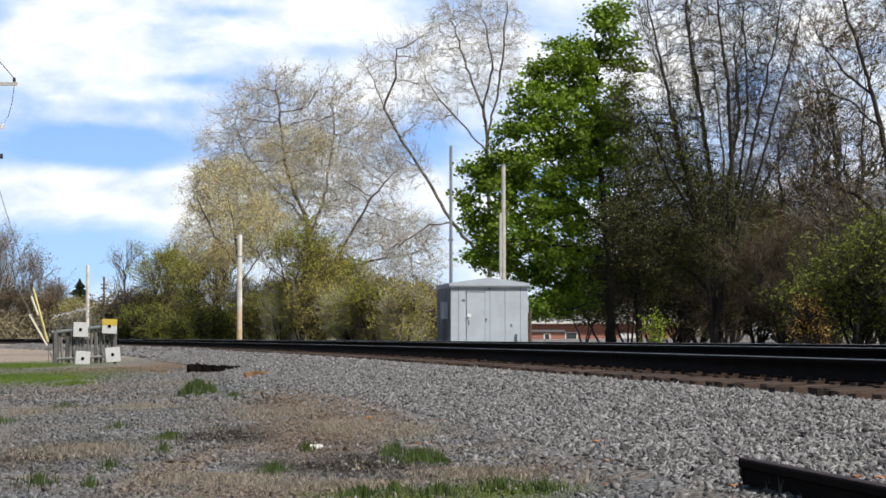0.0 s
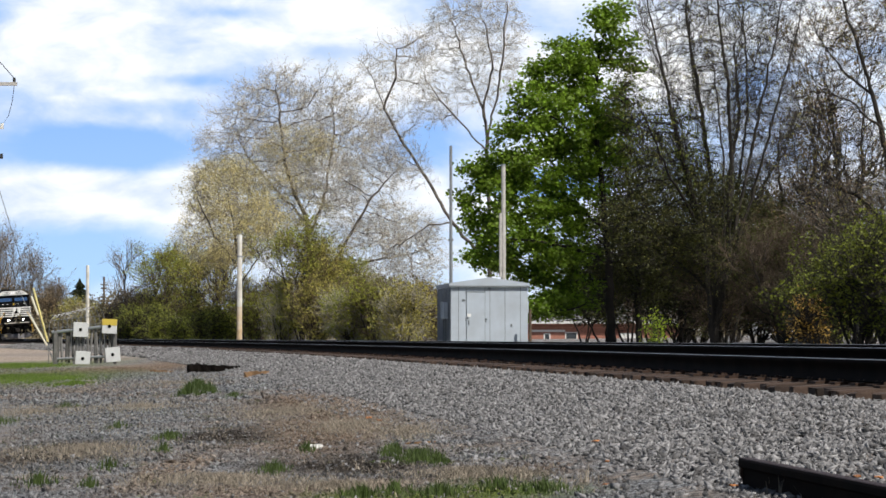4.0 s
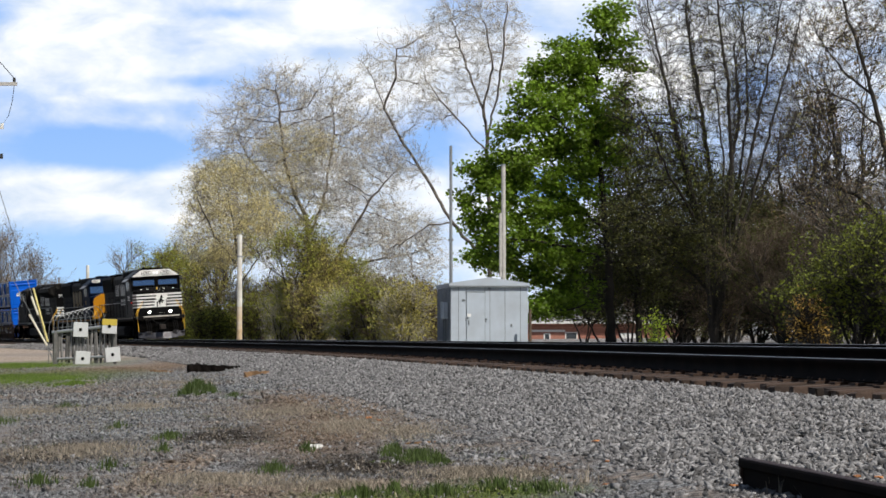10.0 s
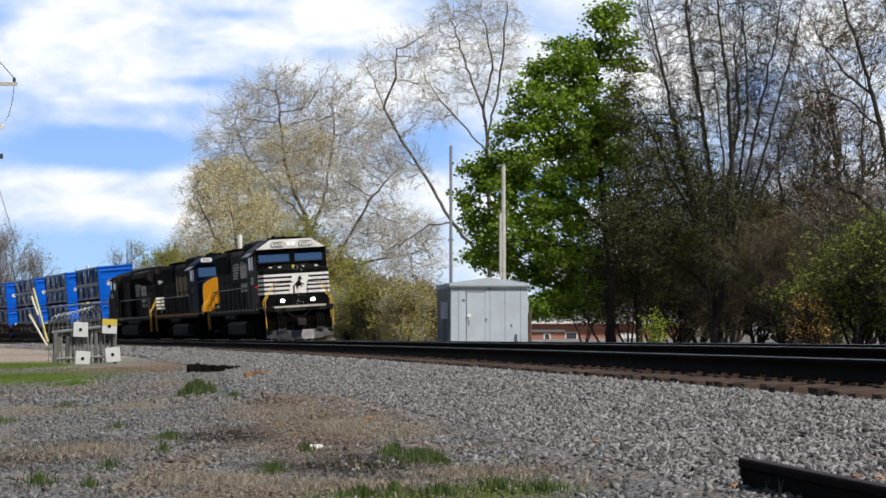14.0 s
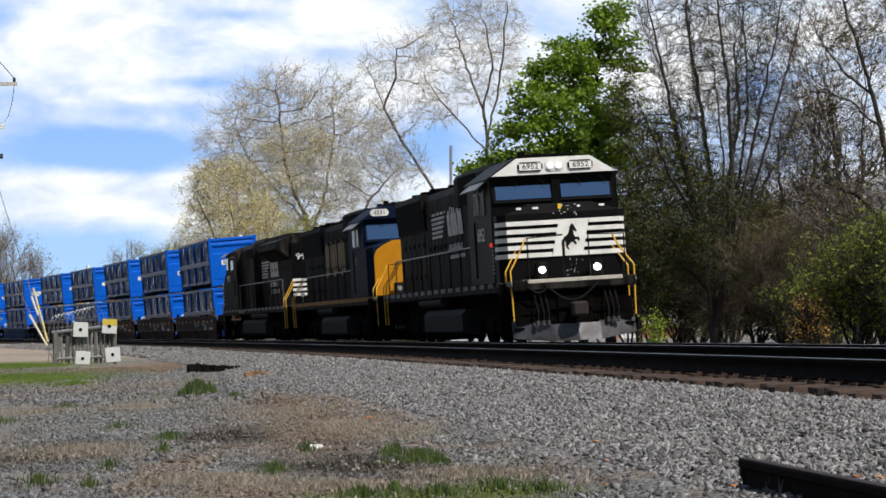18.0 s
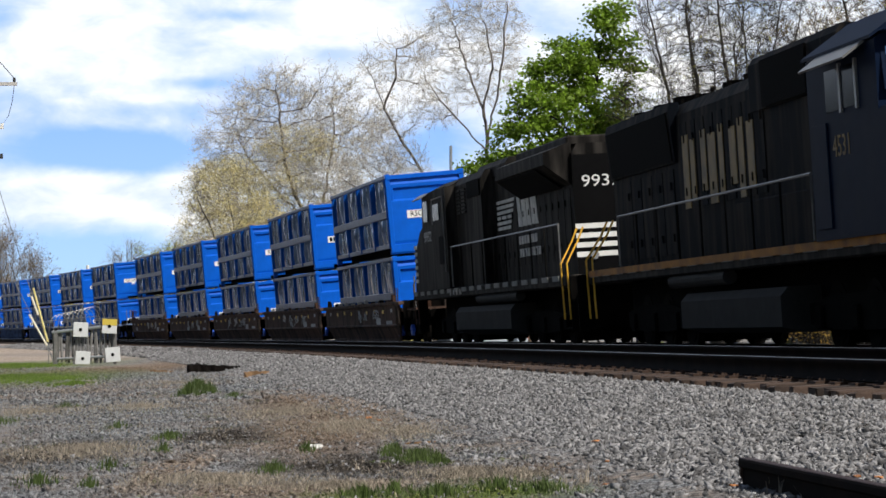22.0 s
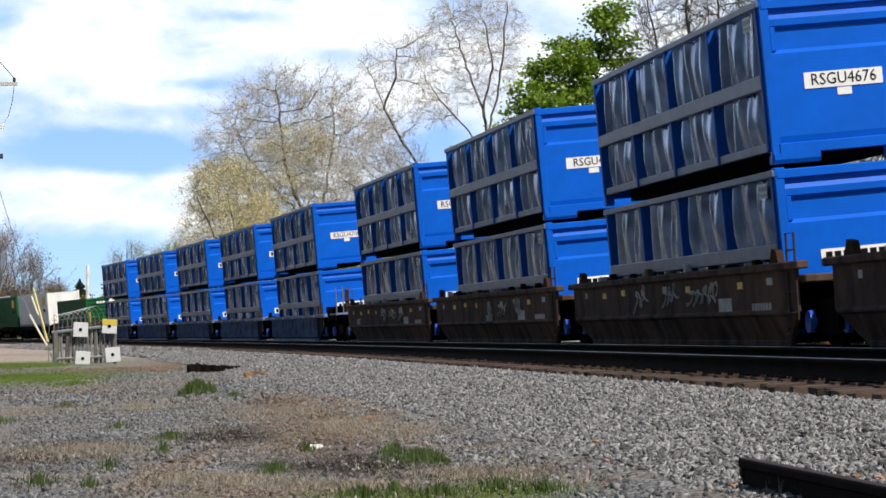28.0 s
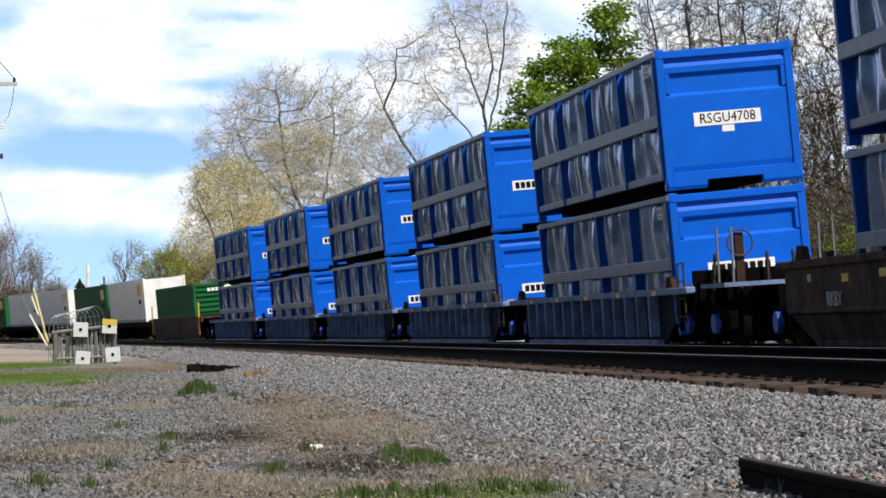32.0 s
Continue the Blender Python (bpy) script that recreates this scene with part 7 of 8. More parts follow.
for k in range(8):
    LP("louvre", box(-0.85, -0.75, -1.57, -1.545, 1.75 + 0.09 * k, 1.80 + 0.09 * k), M_STEEL_RAIL)

# second locomotive: dark blue, yellow nose
second_loco, SP = emd("second", -22.1, 20.3, M_CAB_BLUE, M_HOOD_DARK, M_CAB_BLUE, "dark blue diesel locomotive with a yellow nose", "4531", False)
for s in (-1, 1):
    SP("sill_stripe", box(-19.8, -0.2, s * 1.489 - 0.004, s * 1.489 + 0.004, 1.44, 1.56), M_SILL_GOLD)
    SP("nose_side", box(-2.6, -0.34, s * 1.545 - 0.012, s * 1.545 + 0.012, 1.6, 3.10), M_CAB_BLUE)
for k, (x0, w) in enumerate(((-13.6, 0.42), (-13.05, 0.3), (-12.3, 0.34), (-11.8, 0.5), (-11.1, 0.3), (-10.4, 0.4), (-9.85, 0.34), (-9.3, 0.4))):
    SP("emblem_block", box(x0, x0 + w, -0.962, -0.950, 2.45 + 0.12 * (k % 3), 3.72 - 0.1 * (k % 2)), M_GOLD_FADED)
for s in (-1, 1):
    SP("nose_corner", prism([(0.012, s * 1.37), (-0.29, s * 1.548), (-0.29, s * 1.52), (0.0, s * 1.34)], 1.6, 3.02, "z"), M_CAB_BLUE)
SP("nose_face", prism([(-1.36, 1.58), (1.36, 1.58), (1.36, 2.82), (1.28, 3.02), (1.08, 3.17), (0.70, 3.33), (-0.70, 3.33), (-1.08, 3.17), (-1.28, 3.02), (-1.36, 2.82)], -0.18, 0.010, "x"), M_NOSE_YELLOW, "yellow painted nose face with rounded shoulders")
SP("nose_door", box(-0.04, 0.02, -0.35, 0.40, 1.65, 3.1, 0.02), M_NOSE_YELLOW)
SP("nose_window", box(0.0, 0.03, -0.02, 0.30, 2.75, 3.02, 0.04, 2), M_GLASS)
SP("nose_emblem", rod((0.0, 0.15, 2.25), (0.026, 0.15, 2.25), 0.36, 24), M_CAB_BLUE)
letters("cab_number", "4531", 0.40, M_GOLD_FADED, second_loco, Matrix.Translation((7.75, -1.56, 2.75)) @ ON_SIDE)


def ge_loco():
    """The third locomotive runs cab last; built with its cab ahead and turned round."""
    length = 20.4
    root = car("locomotive", -64.75 + length / 2, LOCO_LEAN, "weathered black diesel locomotive running cab last", "locomotive", "locomotives of the train", 180.0)
    shift = length / 2

    def P(nm, bm, mt, lab="", smooth=False):
        return part(nm, bm, mt, root, lab, Matrix.Translation((shift, 0, 0)), smooth)

    back = -length
    hb = back + 1.25
    # the maker's order of turning puts the near side on +y here
    loco_running_gear(P, root, shift, 0.8, back + 0.1, -13.8, -6.1, 0.45)
    bm = prism([(-2.9, 1.55), (-0.22, 1.55), (-0.18, 2.2), (-0.24, 2.62), (-1.35, 3.22), (-2.9, 3.5)], -1.50, 1.50)
    P("nose", bm, M_BLACK)
    P("cab", prism([(-6.1, 1.55), (-1.9, 1.55), (-2.0, 3.3), (-2.2, 4.20), (-6.1, 4.22)], -1.53, 1.53), M_BLACK)
    P("cab_roof", prism([(-1.50, 4.18), (1.50, 4.18), (0.85, 4.48), (-0.85, 4.48)], -6.0, -2.05, "x"), M_BLACK)
    for s in (-1, 1):
        P("side_window", box(-5.1, -4.1, s * 1.54 - 0.02, s * 1.54 + 0.02, 3.38, 3.85, 0.02), M_GLASS_SIDE)
        P("window_frame", bent([(-5.75, s * 1.55, 2.0), (-5.75, s * 1.55, 3.98), (-3.95, s * 1.55, 3.98), (-3.95, s * 1.55, 3.3)], 0.022, 5), M_STEEL_RAIL)
        P("side_window", box(-3.2, -2.45, s * 1.54 - 0.02, s * 1.54 + 0.02, 3.42, 4.0, 0.02), M_GLASS_SIDE)
        P("sun_visor", prism([(s * 1.53, 4.18), (s * 1.55, 4.20), (s * 1.78, 4.06), (s * 1.76, 4.04)], -3.4, -2.0, "x"), M_STEEL_RAIL)
        P("cab_door", box(-5.7, -4.9, s * 1.545 - 0.02, s * 1.545 + 0.02, 2.2, 2.95, 0.02), M_GRILLE)
        for k in range(6):
            P("nose_stripe", box(-0.62, -0.22 - 0.01 * k, s * 1.51 - 0.012, s * 1.51 + 0.012, 2.75 - 0.19 * k, 2.85 - 0.19 * k), M_FADED)
        for k in range(7):
            P("louvre", box(-7.7, -7.15, s * 1.26 - 0.03, s * 1.26 + 0.03, 3.45 + 0.095 * k, 3.50 + 0.095 * k), M_STEEL_DARK)
            P("louvre", box(-6.95, -6.4, s * 1.26 - 0.03, s * 1.26 + 0.03, 3.45 + 0.095 * k, 3.50 + 0.095 * k), M_STEEL_DARK)
        P("windscreen", box(-2.14, -2.02, s * 0.75 - 0.55, s * 0.75 + 0.55, 3.40, 3.85, 0.02), M_GLASS)
    P("blower_housing", rounded_hood(-9.9, -6.1, 1.25, 1.55, 4.40, 0.2), M_BLACK)
    P("hood", rounded_hood(hb, -9.9, 0.93, 1.55, 4.34, 0.2), M_BLACK)
    P("exhaust_hump", rounded_hood(-11.8, -7.8, 0.95, 4.2, 4.58, 0.14), M_BLACK)
    for s in (-1, 1):
        P("dynamic_brake_grille", box(-9.8, -8.0, s * 1.26 - 0.02, s * 1.26 + 0.02, 3.78, 4.2), M_GRILLE)
        # radiator wings: wide roof, undercut to the hood
        P("radiator_wing", prism([(s * 0.9, 3.45), (s * 1.52, 3.92), (s * 1.52, 4.18), (s * 0.9, 4.40)], hb + 0.1, -13.4, "x"), M_BLACK)
        P("radiator_grille", prism([(s * 0.96, 3.46), (s * 1.50, 3.87), (s * 1.52, 3.86), (s * 0.98, 3.44)], hb + 1.0, -13.6, "x"), M_GRILLE)
        handrail_side(P, -19.9, -6.2, 2.62, s * 1.46, 9, M_STEEL_RAIL)
        corner_steps(P, back + 0.1, s * 1.42, -1, M_YELLOW_RAIL)
        corner_steps(P, 0.4, s * 1.42, 1, M_RUST)
    P("radiator_roof", box(hb + 0.1, -13.4, -1.0, 1.0, 4.30, 4.52, 0.04), M_BLACK)
    hood_doors(P, -18.9, -10.2, 13, 1.9, 3.4, 0.93, M_BLACK)
    for k in range(4):
        P("sill_step", box(-6.0 - k * 0.5, -5.8 - k * 0.5, 1.47, 1.50, 1.36, 1.5), M_STEEL_RAIL)
    # end bars and number on the hood's end, which leads here
    P("end_platform", box(back - 0.85, hb, -1.1, 1.1, 1.45, 1.55), M_BLACK)
    P("hood_end", box(hb - 0.008, hb, -0.92, 0.92, 1.56, 4.10), M_BLACK_CLEAN)
    for k in range(4):
        P("end_stripe", box(hb - 0.012, hb, -0.93, 0.93, 2.52 - 0.2 * k, 2.63 - 0.2 * k), M_LOCO_WHITE)
    letters("end_number", "9932", 0.36, M_LOCO_WHITE, root, Matrix.Translation((shift + hb - 0.014, 0.32, 3.52)) @ Euler((radians(90), 0, radians(-90))).to_matrix().to_4x4(), 1.2)
    P("end_light", rod((hb - 0.05, 0.55, 1.95), (hb, 0.55, 1.95), 0.09, 14), M_LENS)
    side_emblem(P, -10.4, 3.55, -1, 0.957)
    letters("cab_number", "9932", 0.40, M_FADED, root, Matrix.Translation((shift - 3.0, 1.548, 3.0)) @ ON_SIDE_L, 1.6)
    coupler(P, 0.75, 1)
    coupler(P, back - 0.8, -1)
    return root


ge_loco()


# ---------- double-stacked blue containers ----------
def fabric(x0, x1, y, z0, z1, s, seed, nx=40, nz=9):
    """A slack ribbed sheet with upright folds."""
    rng = np.random.default_rng(seed)
    u, w = np.meshgrid(np.linspace(0, 1, nx), np.linspace(0, 1, nz))
    ph = rng.random(4) * 6.28
    d = 0.032 * np.sin(u * 19 + ph[0] + 0.7 * np.sin(w * 2.2 + ph[1])) + 0.024 * np.sin(u * 37 + ph[2] + 0.9 * np.sin(w * 3 + ph[3])) + 0.026 * np.sin(w * 4.2 + u * 9 + ph[3]) * (0.4 + 0.6 * u)
    d = (d + 0.045 + 0.02 * np.sin(np.pi * w)) * np.clip(9 * np.minimum(u, 1 - u), 0.1, 1)
    v = np.stack([x0 + (x1 - x0) * u, y + s * d, z0 + (z1 - z0) * w], -1).reshape(-1, 3)
    i = np.arange(nz - 1)[:, None] * nx + np.arange(nx - 1)[None]
    f = np.stack([i, i + 1, i + nx + 1, i + nx], -1).reshape(-1, 4)
    if s > 0:
        f = f[:, ::-1]
    return v, f


BOX_L, BOX_W, BOX_H = 12.0, 2.44, 2.44
C_MESHES = {}


def container_parts(root):
    """Meshes shared by all the blue containers; x = 0 is the front face, base at z = 0."""
    L, hw, H = BOX_L, BOX_W / 2, BOX_H
    out = []

    def add(name, data, parent=None, label=""):
        ob = new(name, data)
        ob.parent = parent or root
        if label:
            tagged(ob, label)
        return ob

    if not C_MESHES:
        def keep(key, bm, material):
            me = bpy.data.meshes.new(key)
            bm.to_mesh(me)
            bm.free()
            me.materials.append(material)
            C_MESHES[key] = me
        keep("tub", box(-L + 0.12, -0.10, -hw + 0.135, hw - 0.135, 0.27, H - 0.06), M_BLUE_SHADED)
        # near-black block puts the shade of the gap below the tub into colour
        keep("floor_frame", box(-L + 0.12, -0.12, -hw + 0.5, hw - 0.5, 0.04, 0.27), M_UNDER)
        # front end: frame, sunk panel, folded header
        bm = bmesh.new()
        add_box(bm, -0.12, 0, -hw, -hw + 0.14, 0.12, H - 0.1, 0.01)
        add_box(bm, -0.12, 0, hw - 0.14, hw, 0.12, H - 0.1, 0.01)
        add_box(bm, -0.14, 0.01, -hw + 0.02, hw - 0.02, H - 0.16, H - 0.02, 0.015)
        add_box(bm, -0.12, 0.0, -hw + 0.1, hw - 0.1, 0.14, 0.30, 0.01)
        add_prism(bm, [(-0.12, 0.0), (0.0, 0.0), (0.03, 0.06), (0.03, 0.16), (-0.12, 0.16)], -hw + 0.02, -hw + 0.72)
        add_prism(bm, [(-0.12, 0.0), (0.0, 0.0), (0.03, 0.06), (0.03, 0.16), (-0.12, 0.16)], hw - 0.72, hw - 0.02)
        keep("end_frame", bm, M_BLUE)
        bm = bmesh.new()
        prof = [(-0.10, 0.30), (-0.055, 0.30), (-0.03, 0.40), (-0.03, 1.62), (-0.085, 1.68), (-0.085, 1.98), (-0.02, 2.03), (-0.015, 2.13), (-0.06, 2.20), (-0.06, H - 0.14), (-0.12, H - 0.14), (-0.12, 0.30)]
        add_prism(bm, prof, -hw + 0.13, hw - 0.13)
        keep("end_panel", bm, M_BLUE)
        bm = bmesh.new()
        add_box(bm, -0.09, -0.02, -0.04, 0.04, 1.66, 2.02, 0.01)
        keep("pocket_side", bm, M_BLUE)
        keep("rear_end", box(-L, -L + 0.12, -hw, hw, 0.12, H - 0.03, 0.02), M_BLUE)
        bm = bmesh.new()
        add_box(bm, -L, 0, -0.05, 0.05, H - 0.12, H - 0.02, 0.01)
        keep("top_rail", bm, M_GIRDER)
        bm = bmesh.new()
        add_box(bm, -L + 0.1, -0.12, -0.05, 0.05, 1.12, 1.34, 0.015)
        keep("belt_rail", bm, M_GIRDER)
        bm = bmesh.new()
        add_box(bm, -L + 0.1, -0.12, -0.05, 0.05, 0.20, 0.33, 0.01)
        keep("bottom_rail", bm, M_GIRDER)
        keep("post", box(-0.06, 0.06, -0.14, 0.03, 0.20, H - 0.06, 0.01), M_BLUE_SHADED)
        keep("corner_casting", box(-0.17, 0.012, -0.085, 0.085, -0.005, 0.125, 0.015), M_BLUE)
        for r in range(2):
            for k in range(6):
                z0, z1 = ((0.32, 1.12), (1.34, H - 0.12))[r]
                for s in (-1, 1):
                    v, f = fabric(-1.40, 1.38, s * (hw - 0.13), z0, z1, s, 40 + k + 10 * r)
                    C_MESHES["sheet%d%d%d" % (r, k, s)] = mesh_np("sheet", v, f, M_TARP, True)
        bm = box(-0.42, 0.0, -0.006, 0.006, -0.11, 0.11)
        keep("side_plate", bm, M_PLATE_DULL)
        keep("side_bar", box(0, 0.062, -0.010, -0.006, 0.0, 0.07), M_GIRDER)
        keep("side_dash", box(0, 0.05, -0.010, -0.006, -0.08, -0.04), M_GIRDER)
        keep("label_plate", box(-0.012, 0.006, -0.60, 0.60, -0.12, 0.12), M_SIGN)
        keep("small_plate", box(-0.012, 0.006, -0.11, 0.11, -0.055, 0.055), M_SIGN)
        keep("lettering_bar", box(0.006, 0.010, 0, 0.10, -0.075, 0.075), M_INK)
    return add, C_MESHES


def container(front, z, number, label):
    root = car("container", front - BOX_L / 2, LOAD_LEAN, label, "container", "stacked blue containers")
    add, M = container_parts(root)
    sh = Matrix.Translation((BOX_L / 2, 0, z))
    hw, H, L = BOX_W / 2, BOX_H, BOX_L
    for key in ("tub", "floor_frame", "end_frame", "end_panel", "rear_end"):
        add(key, M[key]).matrix_basis = sh
    for s in (-1, 1):
        for key, y in (("pocket_side", hw - 0.18), ("top_rail", hw), ("belt_rail", hw - 0.01), ("bottom_rail", hw - 0.05)):
            add(key, M[key]).matrix_basis = sh @ Matrix.Translation((0, s * y, 0))
    for x in (-0.005, -L + 0.16):
        for y in (-hw + 0.075, hw - 0.075):
            for zz in (0.0, H - 0.115):
                add("corner_casting", M["corner_casting"]).matrix_basis = sh @ Matrix.Translation((x, y, zz))
    rng = np.random.default_rng(int(abs(front) * 10) + int(z * 10))
    bay = (L - 0.3) / 4
    for s in (-1, 1):
        for k in range(5):
            add("post", M["post"]).matrix_basis = sh @ Matrix.Translation((-0.15 - k * bay, s * hw, 0)) @ (Matrix.Identity(4) if s > 0 else Matrix.Rotation(math.pi, 4, "Z"))
        for k in range(4):
            for r in range(2):
                add("sheet", M["sheet%d%d%d" % (r, int(rng.integers(0, 6)), s)]).matrix_basis = sh @ Matrix.Translation((-0.15 - (k + 0.5) * bay, 0, 0))
    pl = add("label_plate", M["label_plate"])
    pl.matrix_basis = sh @ Matrix.Translation((-0.024, -0.03, 1.19 if number else 1.08))
    sp = add("side_plate", M["side_plate"])
    sp.matrix_basis = sh @ Matrix.Translation((-0.42, -hw - 0.025, H - 0.30))
    for k in range(4):
        for key in ("side_bar", "side_dash"):
            add("lettering_bar", M[key], sp).matrix_basis = Matrix.Translation((-0.38 + 0.095 * k, 0, 0))
    if number:
        letters("label_text", number, 0.245, M_INK, pl, Matrix.Translation((0.008, 0, 0)) @ ON_FRONT, 0.92)
    else:
        for k in range(8):
            add("lettering_bar", M["lettering_bar"], pl).matrix_basis = Matrix.Translation((0, -0.53 + 0.135 * k, 0))
    if number:
        add("small_plate", M["small_plate"]).matrix_basis = sh @ Matrix.Translation((-0.024, -0.03, 1.0))
    return root


FRONTS = [-69.9, -87.7, -105.8, -123.9, -141.5, -164.0, -181.7, -199.6, -217.5, -235.3]
NUMBERS = ["RSGU4575", "", "RSGU4676", "RSGU465", "RSGU4705", "RSGU4708", "", "", "", ""]
for front, number in zip(FRONTS, NUMBERS):
    for z, txt, where in ((0.32, "", "lower"), (2.82, number, "upper")):
        container(front, z, txt, "blue %s waste container with slack silver side sheets" % where)


# ---------- articulated well cars under the containers ----------
CAR_TEXT = {-123.9: ("240353", -8.6, 0.70, 0.27), -141.5: ("RKBX", -14.2, 0.76, 0.29)}
M_LETTER = mat("stencil_white", (0.62, 0.61, 0.58), 0.8, vary=0.2, scale=12)


def well_unit(front, ribbed, first, last):
    """One unit: two deep side walls, end decks, floor, and a shared truck at its head."""
    L = 17.3
    f = front + 1.4
    root = car("well_car", f - L / 2, FAR_CANT, ("faded blue ribbed" if ribbed else "rusty brown graffiti-marked") + " well car unit carrying stacked containers", "well car", "blue well cars" if ribbed else "brown well cars")
    o = L / 2

    def P(nm, bm, mt, lab=""):
        return part(nm, bm, mt, root, lab, Matrix.Translation((o, 0, 0)))

    paint = M_WELL_BLUE if ribbed else M_WELL
    top = 1.08 if ribbed else 1.32
    for s in (-1, 1):
        y = s * 1.34
        x0, x1 = (-L + 1.5, -1.4) if ribbed else (-L + 0.6, -0.5)
        slope = 1.1
        if ribbed:
            # recessed web painted darker than the ribs to carry their shade
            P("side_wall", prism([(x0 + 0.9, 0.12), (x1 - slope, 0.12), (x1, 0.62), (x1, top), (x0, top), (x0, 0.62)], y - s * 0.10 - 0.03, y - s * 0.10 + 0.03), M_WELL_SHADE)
        else:
            P("side_wall", box(x0, x1, y - 0.03, y + 0.03, 0.62, top), paint)
            bm = prism([(y + s * 0.03, 0.625), (y - s * 0.03, 0.625), (y - s * 0.22, 0.11), (y - s * 0.16, 0.11)], x0, x1, "x")
            for v in bm.verts:
                if v.co.z < 0.4:
                    v.co.x += 0.9 if v.co.x < -9 else -slope
            P("lower_wall", bm, paint)
        if not ribbed:
            P("side_ledge", prism([(y + s * 0.03, 0.56), (y + s * 0.075, 0.59), (y + s * 0.075, 0.62), (y + s * 0.03, 0.66)], x0 + 0.2, x1 - 0.25, "x"), paint)
        P("top_chord", box(-L + 0.3, -0.2, y - 0.09, y + 0.09, top - 0.10, top + 0.02, 0.02), paint)
        P("bottom_chord", box(x0 + 1.0, x1 - slope, y - (0.08 if ribbed else 0.08 + s * 0.19), y + (0.06 if ribbed else 0.06 - s * 0.19), 0.10, 0.20, 0.02), paint)
        n = 13 if ribbed else 9
        for k in range(n):
            xx = x0 + 1.2 + (x1 - slope - x0 - 1.6) * k / (n - 1)
            if ribbed:
                P("side_rib", prism([(xx - 0.06, 0.26), (xx + 0.06, 0.26), (xx + 0.06, top - 0.08), (xx - 0.06, top - 0.08)], y - s * 0.10, y + s * 0.10), paint)
                if k % 3 == 0:
                    P("reflector", box(xx + 0.3, xx + 0.62, y + s * 0.09, y + s * 0.10, top - 0.09, top - 0.01), M_DECAL_YELLOW)
            else:
                P("reflector", box(xx, xx + (0.30 if k % 3 else 0.18), y + s * 0.03, y + s * 0.04, 1.02 - 0.03 * (k % 2), 1.13 - 0.03 * (k % 2)), M_DECAL_YELLOW if k % 4 else M_CHALK)
        if not ribbed:
            P("data_plate", box(-4.9, -4.1, y + s * 0.03, y + s * 0.04, 0.62, 0.86), M_FADED)
            for k in range(7):
                P("lettering_bar", box(-2.9 + 0.16 * k, -2.8 + 0.16 * k, y + s * 0.03, y + s * 0.04, 0.62, 0.76), M_CHALK)
            if s < 0 and round(front, 1) in CAR_TEXT:
                body, tx, tz, size = CAR_TEXT[round(front, 1)]
                letters("car_lettering", body, size, M_LETTER, root, Matrix.Translation((o + tx, y - 0.045, tz)) @ ON_SIDE)
            rg = random.Random(int(-front * 7) + s)
            for k in range(rg.randint(3, 6)):
                cx, cz = -5.0 - k * 1.7 - rg.random(), 0.42
                w, hgt, turns, ph = rg.uniform(0.5, 1.3), rg.uniform(0.22, 0.38), rg.uniform(1.2, 3.2), rg.uniform(0, 6)
                zc, hgt = rg.uniform(0.88, 1.0), hgt * 0.7
                loop = [(cx + w * (a / 22 + 0.16 * math.sin(turns * a / 1.9 + ph)), y + s * 0.034, zc + hgt * math.sin(turns * 6.28 * a / 22 + ph) * (0.6 + 0.4 * math.cos(a * 0.7))) for a in range(23)]
                P("spray_mark", bent(loop, 0.021, 4), M_CHALK)
        if not ribbed:
            rt = random.Random(int(-front * 3) + s + 90)
            for k in range(9):
                xx = -2.4 - 1.45 * k - rt.uniform(0, 0.7)
                P("lashing_lug", box(xx, xx + rt.uniform(0.12, 0.34), y - 0.06, y + 0.06, top + 0.02, top + rt.uniform(0.06, 0.15), 0.01), rt.choice((M_RUST, M_UNDER, M_CHALK)))
        for xx in (-1.5, -L + 1.5):
            P("container_guide", prism([(xx - 0.25, top), (xx + 0.25, top), (xx + 0.14, top + 0.20), (xx - 0.10, top + 0.23)], y - 0.05, y + 0.05), M_GUIDE)
        P("ladder", bent([(-0.35, y + s * 0.06, 0.5), (-0.35, y + s * 0.06, top + 0.42), (-0.75, y + s * 0.06, top + 0.42), (-0.75, y + s * 0.06, 0.5)], 0.02), M_LADDER)
        for k in range(4):
            P("ladder_rung", rod((-0.35, y + s * 0.06, 0.6 + 0.3 * k), (-0.75, y + s * 0.06, 0.6 + 0.3 * k), 0.014, 5), M_LADDER)
    P("well_floor", box(-L + 1.5, -1.6, -1.1, 1.1, 0.14, 0.24), M_UNDER)
    for x in (-1.35, -L + 0.35):
        P("end_deck", box(x, x + 1.1, -1.30, 1.30, 1.02, 1.14, 0.02), paint)
        P("end_bulkhead", box(x + (0.0 if x < -5 else 0.02), x + 0.08, -1.28, 1.28, 0.35, 1.05), M_UNDER)
    P("centre_sill", box(-1.3, 0.35, -0.3, 0.3, 0.62, 0.98), M_UNDER)
    P("centre_sill", box(-L - 0.35, -L + 1.4, -0.3, 0.3, 0.62, 0.98), M_UNDER)
    truck(root, 0.35 if not first else -0.2, 2, 1.78, 0.46, o, True)
    if last:
        truck(root, -L + 0.2, 2, 1.78, 0.46, o, True)
    if first:
        P("head_bulkhead", box(-0.32, -0.22, -1.27, 1.27, 0.42, 1.36, 0.02), M_UNDER)
        for k in range(5):
            P("brake_pipe", rod((-0.1, -1.0 + 0.5 * k, 0.55), (-0.1, -0.9 + 0.45 * k, 1.62), 0.03, 6), M_LADDER)
        P("brake_stand", box(0.1, 0.2, -0.62, -0.48, 1.1, 1.95), M_GUIDE)
